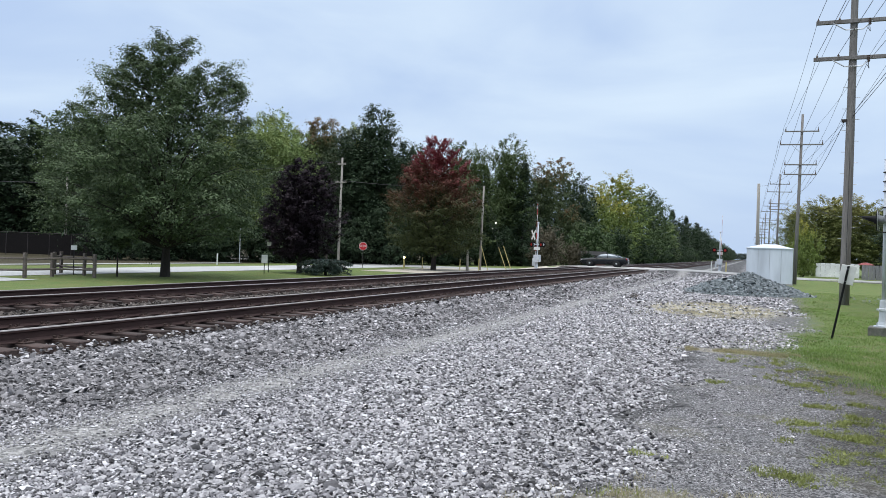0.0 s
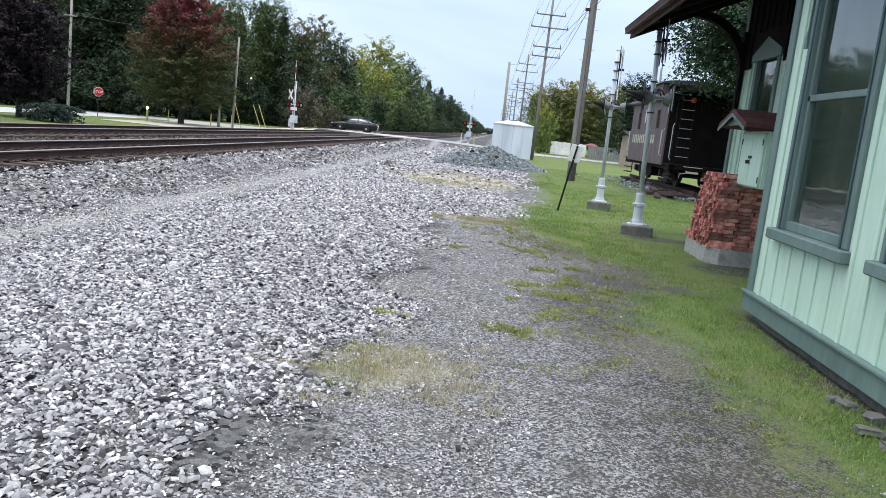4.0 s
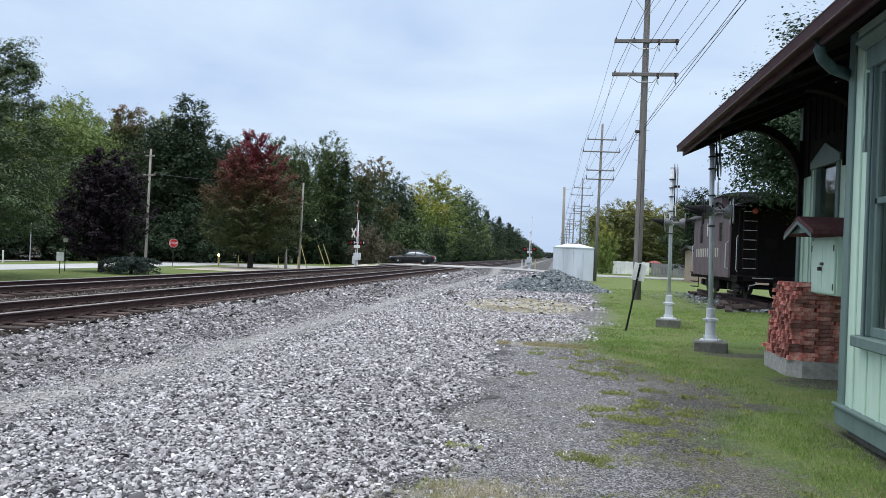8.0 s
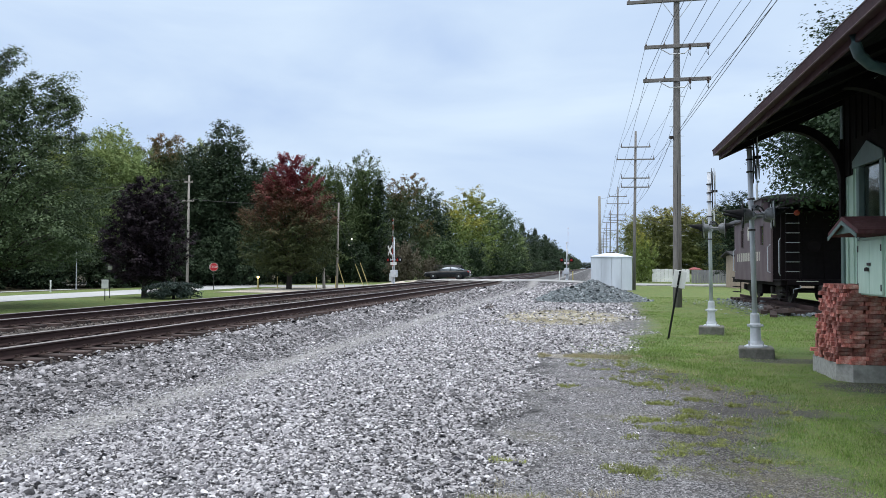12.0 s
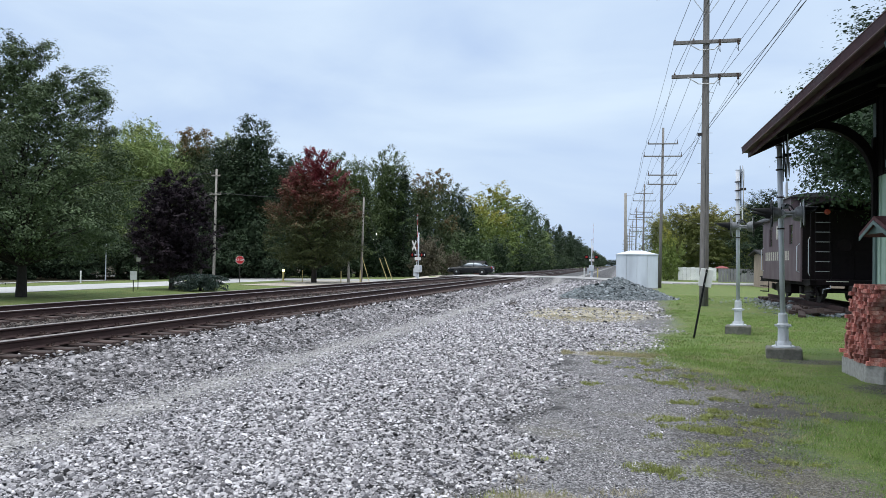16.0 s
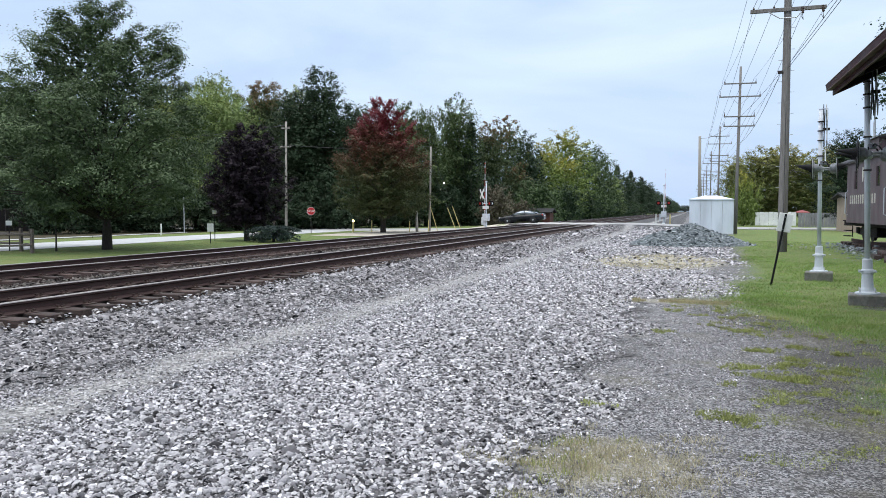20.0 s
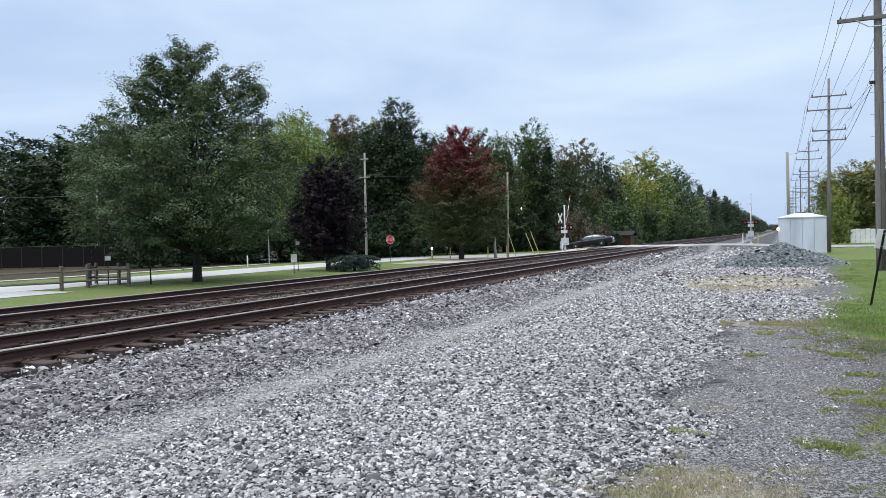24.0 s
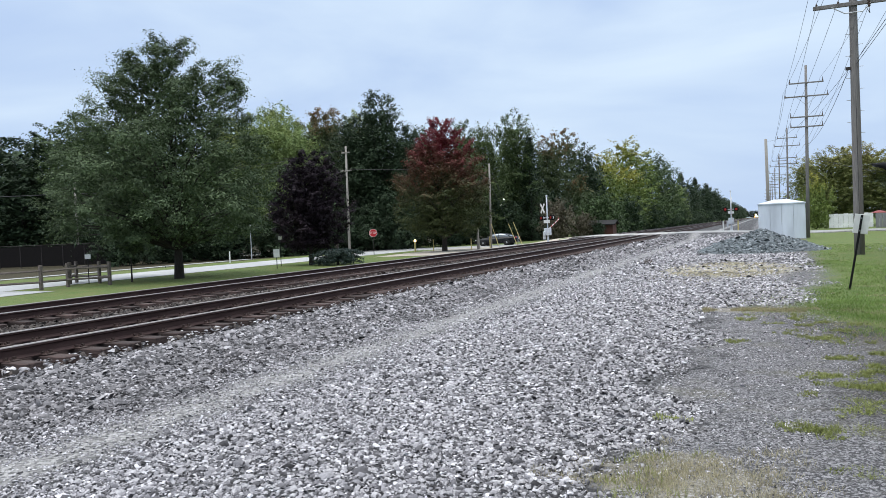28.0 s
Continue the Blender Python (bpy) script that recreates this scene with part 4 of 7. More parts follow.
for x, y, h, w, kind, mat in (
    (-28.0, 150, 15.4, 9.2, "round", L_yellow), (-27.0, 172, 20.2, 13.6, "round", L_yellow), (-25.2, 160, 13.5, 9.0, "tall", L_yellow), (-24.4, 192, 18.8, 10.5, "round", L_green),
    (-23.7, 213, 18.0, 10.5, "tall", L_green), (-22.6, 228, 12.5, 9.0, "round", L_light), (-22.0, 242, 16.4, 9.0, "cone", L_dark), (-21.5, 262, 15.0, 9.0, "round", L_dark),
    (-20.6, 278, 16.4, 9.5, "cone", L_dark), (-20.0, 300, 15.0, 10, "round", L_dark), (-19.4, 322, 15.8, 10, "cone", L_dark), (-19.4, 350, 15.2, 12, "round", L_dark),
):
    tree(x, y, h, w, kind, mat, "yellowing leafy tree beside the line" if mat is L_yellow else WOOD)
for k in range(30):
    tree(-23.5 - 0.5 * (k % 3), 385 + 34 * k, 15.5 + 1.2 * ((k * 7) % 4) / 3, 14 if k % 3 else 11, "far", L_dark, "distant dark tree along the railway")
for k in range(6):
    tree(-70 + 26 * k, 2300 + 30 * k, 20, 60, "far", L_dark, "distant dark tree along the railway")
# a second row and the undergrowth close the wood
for k in range(13):
    tree(-76 + 2.9 * k + 3 * (k % 2), 60 + 6.2 * k, 12 + 1.6 * (k % 3), 10, "far_round", L_dark, WOOD)
for k in range(5, 24):
    f = k / 23
    tree(-62 + 34 * f + 1.2 * math.sin(3.7 * k), 40 + 70 * f + 2 * math.sin(2.1 * k), 4.0 + 1.5 * (k % 3), 7.5, "bush", L_dark, "dark shrub under the wood's edge", "shrub", "undergrowth of the wood", "shrub")
for k in range(14):
    tree(-23.5 - 1.2 * (k % 2) + 0.25 * k, 118 + 13 * k, 4.6 + 1.2 * (k % 3), 8, "bush", (L_dark, L_green)[k % 2], "shrub at the foot of the lineside wood", "shrub", "undergrowth of the wood", "shrub")
for k in range(9):
    tree(-100 + 5.2 * k, 55 + 1.5 * k + 2 * (k % 2), 5.5 + 1.3 * (k % 3), 9.5, "bush", L_dark, "dark shrub behind the court fence", "shrub", "undergrowth of the wood", "shrub")
for x, y, h, w in ((-98, 60, 16, 13), (-92, 68, 17, 14), (-75, 69, 16.5, 12), (-104, 52, 15.5, 14)):
    tree(x, y, h, w, "round", L_dark, WOOD)
# right of the line
for x, y, h, w, kind, mat in (
    (8.6, 104, 9.8, 7.6, "plume", L_olive), (11.6, 107, 10.2, 8.2, "plume", L_olive), (14.5, 104, 9.2, 7.6, "plume", L_olive), (5.6, 91, 5.6, 4.0, "bush", L_yellow),
    (6.4, 118, 9.6, 6.5, "round", L_olive), (18, 112, 10.5, 9, "plume", L_olive), (25, 116, 11, 11, "round", L_green), (34, 118, 12, 13, "round", L_green),
    (13.9, 76, 8.8, 6.6, "round", L_dark), (46, 116, 13, 14, "round", L_dark),
):
    tree(x, y, h, w, kind, mat, "leafy tree with yellowing crown beyond the road" if mat is L_yellow else "leafy green tree beyond the road", group="trees beyond the road")
own_tree("shade_tree", 10.35, 27.3, "broad dark-leaved shade tree overhanging the caboose", L_shade, 31, 10.2, 3.9, 4.25, shape_broad, 330, 400, 0.062, 1.25, 0.2, 60, "trees by the depot", lump=0.12, fill=0.16)


# ---- lawn, weeds ----
def blades(name, label, rng, x, y, tall, wide, mat):
    n = len(x)
    a = rng.uniform(0, 2 * np.pi, n)
    h = tall * rng.lognormal(0, 0.3, n)
    d = np.stack([np.cos(a), np.sin(a), 0 * a], 1)
    foot = np.stack([x, y, height(x, y) - 0.004], 1)
    lean = rng.normal(0, 0.45, (n, 3)) * h[:, None]
    lean[:, 2] = h
    v = np.stack([foot - d * wide, foot + d * wide, foot + lean], 1).reshape(-1, 3)
    ob = part(name, mesh_np(v, np.arange(3 * n).reshape(-1, 3)), mat)
    tagged(ob, label, "grass", kind="stuff")


def patchy(x, y, cell, seed):
    """Smooth random patches between 0 and 1, two sizes."""
    table = np.random.default_rng(seed).uniform(size=(64, 64))
    total = 0.0
    for c, share in ((cell, 0.65), (cell * 0.37, 0.35)):
        u, v = np.asarray(x) / c + 17.3, np.asarray(y) / c + 5.1
        i, j = np.floor(u).astype(int), np.floor(v).astype(int)
        f, g = u - i, v - j
        f, g = f * f * (3 - 2 * f), g * g * (3 - 2 * g)
        p = lambda a, b: table[(i + a) % 64, (j + b) % 64]
        total = total + share * ((p(0, 0) * (1 - f) + p(1, 0) * f) * (1 - g) + (p(0, 1) * (1 - f) + p(1, 1) * f) * g)
    return total


def lawn_edge(y):
    """How far to the side the full turf begins."""
    return np.interp(y, [2.5, 5.5, 6.5, 7.4, 8.4, 9.3, 10, 11, 12, 13, 14.2, 15, 18, 22, 26, 41, 60], [2.0, 1.85, 1.75, 1.4, 1.7, 2.2, 2.15, 1.75, 1.35, 1.1, 0.3, 0.25, 0.85, 1.4, 1.6, 2.0, 2.5])


def lawn():
    rng = np.random.default_rng(5)
    for y0, y1, x1, per, tall, wide in ((2.5, 9, 2.85, 4200, 0.034, 0.0036), (9, 16, 7, 2300, 0.034, 0.0042), (16, 30, 9, 800, 0.036, 0.006), (30, 45, 10, 170, 0.04, 0.008)):
        n = int((y1 - y0) * (x1 + 0.4) * per)
        x, y = rng.uniform(-0.4, x1, n), rng.uniform(y0, y1, n)
        off = x - lawn_edge(y) + 1.1 * (patchy(x, y, 0.9, 1) - 0.5) + 0.5 * (patchy(x, y, 0.25, 2) - 0.5)
        thick = 0.26 * ss(-1.0, -0.35, off) + 0.74 * ss(-0.25, 0.7, off)
        thick *= 0.3 + 0.7 * ss(0.2, 0.62, patchy(x, y, 0.34, 3))
        soil = (np.abs(y - 9.3 + 0.25 * (patchy(x, y, 0.5, 4) - 0.5)) < 0.22) & (x < 2.85)
        worn = (np.hypot(x - 3.35, (y - 14.4) * 0.7) < 0.55) | ((x > 2.6) & (np.abs(x - 3.6) < 0.5) & (y > 10.6) & (y < 11.9))
        thick *= np.where(soil, 0.1, np.where(worn, 0.25, 1.0))
        keep = rng.uniform(size=n) < thick
        x, y, off = x[keep], y[keep], off[keep]
        dry = rng.uniform(size=len(x)) < 0.06 + 0.5 * ss(0.6, -0.3, off) + 0.5 * ss(0.6, 0.8, patchy(x, y, 0.8, 6))
        blades("grass", "short mown green lawn", rng, x[~dry], y[~dry], tall, wide, L_blade)
        blades("dry_grass", "dry blades and clippings in the mown lawn", rng, x[dry], y[dry], tall * 0.8, wide, L_straw)
    # the dry patch beside the drive, greener on the side of the stones
    n = 90
    cx, cy = rng.normal(-0.5, 0.36, n), rng.normal(4.95, 0.32, n)
    i = rng.integers(0, n, 5200)
    x, y = cx[i] + rng.normal(0, 0.06, len(i)), cy[i] + rng.normal(0, 0.05, len(i))
    blades("dry_grass", "dry straw-coloured grass tufts in the ballast", rng, x, y, 0.036, 0.003, L_pale_straw)
    i = rng.integers(0, 16, 420)
    x, y = cx[i] * 0.5 - 0.52 + rng.normal(0, 0.06, len(i)), cy[i] + rng.normal(0, 0.05, len(i))
    blades("grass", "yellow-green grass among the stones", rng, x, y, 0.05, 0.0035, L_weed)
    # dry strip at the far end of the drive
    n = 5000
    x, y = rng.uniform(-1.0, 0.9, n), rng.normal(14.35, 0.16, n)
    keep = patchy(x, y, 0.3, 7) > 0.45
    blades("dry_grass", "dry grass strip across the end of the drive", rng, x[keep], y[keep], 0.04, 0.005, L_straw)
    n = 14000
    x, y = rng.normal(-1.1, 1.0, n), rng.normal(25.5, 2.2, n)
    keep = patchy(x, y, 0.9, 8) > 0.42
    x, y = x[keep], y[keep]
    blades("dry_grass", "patch of dry straw-coloured grass in the ballast", rng, x, y, 0.035, 0.01, L_pale_straw)


lawn()


def weeds():
    """Creeping weeds on the drive: splayed blades round small rosettes of leaves."""
    rng = np.random.default_rng(8)
    spots = [(0.7, 11.2, 0.2), (0.8, 9.6, 0.16), (1.15, 9.05, 0.16), (0.8, 8.5, 0.16), (0.45, 8.5, 0.12), (0.78, 8.0, 0.2), (0.95, 7.95, 0.16), (0.9, 7.3, 0.22), (1.1, 7.35, 0.18), (0.7, 6.95, 0.14), (0.35, 6.35, 0.2), (0.52, 6.3, 0.18),
             (0.85, 6.4, 0.22), (0.98, 6.45, 0.16), (-0.35, 10.7, 0.14), (0.5, 5.3, 0.14), (0.9, 5.5, 0.14), (0.75, 5.25, 0.12), (-0.72, 6.45, 0.12), (-0.3, 13.0, 0.14), (1.3, 6.9, 0.16), (1.2, 5.6, 0.16), (1.45, 8.6, 0.2)]
    for k in range(60):
        y = 4.2 + 9.5 * rng.uniform() ** 1.1
        x = float(lawn_edge(y)) - 0.45 + rng.normal(0, 0.35)
        spots.append((x, float(y), float(rng.uniform(0.05, 0.13))))
    merged, bx, by = [], [], []
    for x, y, r in spots:
        n = int(230 * (r / 0.2) ** 2)
        k = rng.integers(0, 8, n)
        cx, cy = x + rng.normal(0, 0.7 * r, 8), y + rng.normal(0, 0.5 * r, 8)
        px, py = cx[k] + rng.normal(0, 0.2 * r, n), cy[k] + rng.normal(0, 0.18 * r, n)
        c = np.stack([px, py, height(px, py) + 0.028 * rng.uniform(0.1, 1, n)], 1)
        merged.append(leaf_quads(rng, c, 0.011, -0.5, None, 0.3))
        k = rng.integers(0, 8, 2 * n)
        bx.append(cx[k] + rng.normal(0, 0.2 * r, 2 * n))
        by.append(cy[k] + rng.normal(0, 0.18 * r, 2 * n))
    ob = part("weeds", leaf_mesh_quads(np.concatenate(merged)), L_weed)
    tagged(ob, "low yellow-green weeds scattered over the cinder drive", "weed", kind="stuff")
    blades("grass", "splayed grass tufts on the cinder drive", rng, np.concatenate(bx), np.concatenate(by), 0.042, 0.003, L_weed)


weeds()


# ---- the pole line beside the track ----
def insulator(parent, x, z, r=0.05, tall=0.16):
    part("insulator", lathe([(0.02, 0), (r, 0.03), (r * 0.6, 0.06), (r, 0.09), (r * 0.5, 0.12), (r * 0.3, tall)], 8), M_insul, parent, at=pose(x, -0.0, z))


def crossarm(parent, z, x0, x1, size=0.1, braces=True, drop=0.55):
    arm = part("crossarm", box(x0, -0.14 - size / 2, z - size * 0.6, x1, -0.14 + size / 2, z + size * 0.6, 0.008), M_pole, parent)
    if braces:
        for s in (-1, 1):
            part("brace", tube([(s * 0.62, -0.2, z - 0.05), (s * 0.08, -0.17, z - drop)], 0.016, 5), M_galv, parent)
    return arm


def big_pole(x, y, tall, label):
    p = empty("utility_pole", pose(x, y, 0), label, "utility pole", "poles along the railway")
    r = 0.19
    part("pole", lathe([(r * (1 - 0.42 * k / 8) * (1 + 0.012 * math.sin(5 * k)), -0.3 + (tall + 0.3) * k / 8) for k in range(9)] + [(0.0, tall)], 16), M_pole, p, smooth=True)
    crossarm(p, 12.95, -2.05, 2.0, 0.11, True, 0.8)
    crossarm(p, 11.0, -1.33, 1.33, 0.12, False)
    crossarm(p, 9.58, -1.38, 1.36, 0.12, False)
    for z in (11.0, 9.58):
        part("brace", tube([(-0.75, -0.22, z - 0.06), (-0.3, -0.2, z - 0.34), (0.3, -0.2, z - 0.34), (0.6, -0.22, z - 0.06)], 0.022, 6), M_galv, p)
        for s in (-1.25, -0.5):
            insulator(p, s, z + 0.06)
        for s in (0.5, 1.22):
            bell = part("dead_end", lathe([(0.02, 0), (0.055, 0.04), (0.03, 0.07), (0.06, 0.12), (0.03, 0.15), (0.06, 0.2), (0.03, 0.24), (0.055, 0.28), (0.015, 0.34)], 8), M_insul, p, at=pose(s, -0.25, z + 0.05, 155, 0, 0))
            part("jumper", tube([(s, -0.3, z - 0.25), (s + 0.05, -0.1, z - 0.42), (s, 0.15, z - 0.2)], 0.012, 5), M_wire, p)
    for s in (-1.95, -0.9, 0.9, 1.9):
        insulator(p, s, 13.0)
    for k in range(16):
        s = 1 if k % 2 else -1
        part("climbing_step", tube([(0.1 * s, 0, 2.6 + 0.42 * k), (0.3 * s, 0, 2.6 + 0.42 * k)], 0.011, 5), M_galv, p)
    part("ground_wire", tube([(0.0, -r - 0.01, 0.05), (0.0, -r * 0.8 - 0.01, 5), (0.0, -r * 0.62, 9.2)], 0.009, 5), M_wire, p)
    part("bracket", box(-0.32, -0.12, 7.1, -0.14, -0.04, 7.22, 0.01), M_darksteel, p)
    return p


def line_pole(y, x, tall):
    p = empty("utility_pole", pose(x, y, 0, 0, 0.7), "tall thin weathered utility pole with four crossarms", "utility pole", "poles along the railway")
    part("pole", rod((0, 0, -0.3), (0, 0, tall), 0.14, 0.085, 10), M_pole, p, smooth=True)
    for z, w, b in ((11.0, 1.12, False), (10.05, 1.43, True), (8.6, 1.08, False), (7.9, 1.08, False)):
        crossarm(p, z, -w, w, 0.075, b, 0.55)
        for s in (-w + 0.06, w - 0.06):
            insulator(p, s, z + 0.05, 0.05, 0.3)
    return p


big_pole(3.5, 33.0, 15.0, "thick weathered wooden utility pole with three crossarms")
big_pole(5.2, -24.0, 15.0, "thick weathered wooden utility pole behind the depot drive")
for y in (60, 101, 142, 183, 224, 265, 306, 347):
    line_pole(y, 3.15, 12.25)
short = empty("utility_pole", pose(0.72, 71.3, 0.0, 0, -0.5), "short bare grey wooden pole behind the equipment shed", "utility pole", "poles along the railway")
part("pole", rod((0, 0, -0.3), (0, 0, 8.3), 0.16, 0.12, 10), M_pole_old, short, smooth=True)


def sag(a, b, drop, n=9):
    a, b = Vector(a), Vector(b)
    return [a.lerp(b, k / n) - Vector((0, 0, 4 * drop * (k / n) * (1 - k / n))) for k in range(n + 1)]


def wire(points, r=0.011):
    w = part("power_line", tube(points, r, 4), M_wire)
    tagged(w, "thin dark overhead wire strung between poles", "overhead wire", "wires of the pole line")


for dx, z in ((-1.95, 13.15), (-0.9, 13.15), (0.9, 13.15), (1.9, 13.15), (-1.25, 11.2), (-0.5, 11.2), (1.22, 10.85), (0.5, 10.85), (-1.25, 9.78), (-0.5, 9.78), (0.5, 9.4), (1.22, 9.4)):
    wire(sag((5.2 + dx, -24.0, z), (3.5 + dx, 32.9, z), 0.5), 0.010)
for (dx, z), (ex, ez) in (((-1.25, 11.2), (-1.06, 11.65)), ((-0.5, 11.2), (-1.37, 10.7)), ((1.22, 10.85), (1.06, 11.65)), ((0.5, 10.85), (1.37, 10.7)), ((-1.25, 9.78), (-1.02, 9.2)), ((1.22, 9.4), (1.02, 9.2)), ((-0.5, 9.78), (-1.02, 8.5)), ((0.5, 9.4), (1.02, 8.5))):
    wire(sag((3.5 + dx, 33.0, z), (3.15 + ex, 60, ez - 0.33), 0.25), 0.008)
    for y0 in (60, 101, 142):
        wire(sag((3.15 + ex, y0, ez - 0.33), (3.15 + ex, y0 + 41, ez - 0.33), 0.45), 0.010)
wire(sag((3.3, 33.0, 7.16), (3.15, 60, 6.6), 0.6), 0.011)
wire(sag((3.3, 33.0, 7.16), (0.72, 71.3, 8.1), 0.7), 0.009)
wire(sag((3.6, 60.0, 5.6), (22.0, 92.0, 5.2), 0.8), 0.013)
wire(sag((3.55, 33.0, 7.3), (5.4, -24.0, 9.0), 0.15), 0.011)
wire(sag((3.6, 33.0, 7.5), (5.5, -24.0, 9.4), 0.15), 0.011)


# ---- railway equipment shed and the stone heap ----
def equipment_shed():
    s = empty("equipment_shed", pose(1.36, 57.6, 0), "pale grey sheet-metal railway equipment shed with hipped roof", "shed")
    w, d, h = 1.44, 1.5, 2.42
    part("base", box(-w - 0.04, -d - 0.04, -0.1, w + 0.04, d + 0.04, 0.09, 0.01), M_concrete, s)
    for k in range(4):
        x0, x1 = -w + 2 * w * k / 4, -w + 2 * w * (k + 1) / 4
        part("panel", box(x0 + 0.008, -d, 0.09, x1 - 0.008, -d + 0.05, h, 0.006), M_shed, s)
        part("panel", box(x0 + 0.008, d - 0.05, 0.09, x1 - 0.008, d, h, 0.006), M_shed, s)
    for k in range(3):
        y0, y1 = -d + 0.06 + (2 * d - 0.12) * k / 3, -d + 0.06 + (2 * d - 0.12) * (k + 1) / 3
        for sx in (-1, 1):
            part("panel", box(sx * w - 0.025, y0 + 0.008, 0.09, sx * w + 0.025, y1 - 0.008, h, 0.006), M_shed, s)
    part("lining", box(-w + 0.04, -d + 0.06, 0.1, w - 0.04, d - 0.06, h - 0.02), M_galv, s)
    part("eave_trim", box(-w - 0.05, -d - 0.05, h, w + 0.05, d + 0.05, h + 0.07, 0.01), M_shed, s)
    bm = bmesh.new()
    o, t = h + 0.07, h + 0.36
    low = [bm.verts.new(v) for v in ((-w - 0.06, -d - 0.06, o), (w + 0.06, -d - 0.06, o), (w + 0.06, d + 0.06, o), (-w - 0.06, d + 0.06, o))]
    top = [bm.verts.new(v) for v in ((-0.42, -0.25, t), (0.42, -0.25, t), (0.42, 0.25, t), (-0.42, 0.25, t))]
    bm.faces.new(low[::-1])
    bm.faces.new(top)
    for k in range(4):
        bm.faces.new((low[k], low[(k + 1) % 4], top[(k + 1) % 4], top[k]))
    part("roof", bm, M_shed, s)
    part("roof_vent", box(-0.32, -0.2, t, 0.32, 0.2, t + 0.05, 0.01), M_darksteel, s, "dark flat roof vent")
    return s


equipment_shed()


def stone_heap():
    """A core of fill with loose stones over it."""
    rng = np.random.default_rng(17)
    cx, cy, rx, ry, h = -0.05, 40.0, 2.85, 3.0, 1.0

    def top(x, y):
        d = np.sqrt(((x - cx) / rx) ** 2 + ((y - cy) / ry) ** 2)
        return h * np.clip(1 - d, 0, 1) ** 0.85 * (1 + 0.06 * np.sin(3 * x + 1) + 0.05 * np.sin(4 * y)) - 0.02

    g = np.linspace(-1.02, 1.02, 41)
    gx, gy = np.meshgrid(cx + rx * g, cy + ry * g)
    i = np.arange(40 * 40)
    a = (i // 40) * 41 + i % 40
    heap = empty("stone_heap", pose(0, 0, 0), "heap of blue-grey crushed stone dumped beside the track", "stone heap")
    part("core", mesh_np(np.stack([gx, gy, top(gx, gy) - 0.03], -1).reshape(-1, 3), np.stack([a, a + 1, a + 42, a + 41], 1), True), M_heap, heap)
    n = 15000
    r, t = 1.08 * np.sqrt(rng.uniform(0, 1, n)), rng.uniform(0, 2 * np.pi, n)
    x, y = cx + rx * r * np.cos(t), cy + ry * r * np.sin(t)
    s = 0.042 * rng.lognormal(0, 0.35, n)
    shape, tri = ridge_stones(rng, n)
    v = np.einsum("nij,nkj->nki", lying(rng, n), shape) * s[:, None, None] + np.stack([x, y, top(x, y) + s * 0.2], 1)[:, None]
    f = tri[None] + len(shape[0]) * np.arange(n)[:, None, None]
    ob = part("loose_stone", mesh_np(v.reshape(-1, 3), f.reshape(-1, 3)), M_heap, heap)
    tagged(ob, kind="stuff")


stone_heap()


# ---- the leaning notice ----
def notice():
    s = empty("notice_sign", pose(1.72, 18.2, 0.0, 3, 9.5, 0), "blank white board on a leaning black steel post", "sign")
    part("post", box(-0.022, -0.012, -0.2, 0.022, 0.012, 1.62, 0.004), M_black, s)
    part("board", box(-0.13, 0.014, 1.22, 0.16, 0.03, 1.63, 0.006), M_white, s, "blank white board")
    for z in (1.28, 1.55):
        part("bolt", rod((0, -0.02, z), (0, 0.02, z), 0.01, n=6), M_galv, s)


notice()
clump = part("brush_clump", leaf_mesh_quads(leaf_quads(np.random.default_rng(4), np.random.default_rng(5).normal(0, 1, (260, 3)) * (0.11, 0.11, 0.07) + (0, 0, 0.08), 0.022)), M_fence, at=pose(-4.1, 30.5, float(height(-4.1, 30.5))))
tagged(clump, "small brown dry brush clump in the ballast", "brush", kind="stuff")
lump = part("dark_lump", lathe([(0.06, 0), (0.075, 0.02), (0.05, 0.05), (0.01, 0.06)], 7), M_black, at=pose(-0.32, 22.2, 0.0, 0, 0, 20))
tagged(lump, "dark lump of debris on the dry patch", "debris")


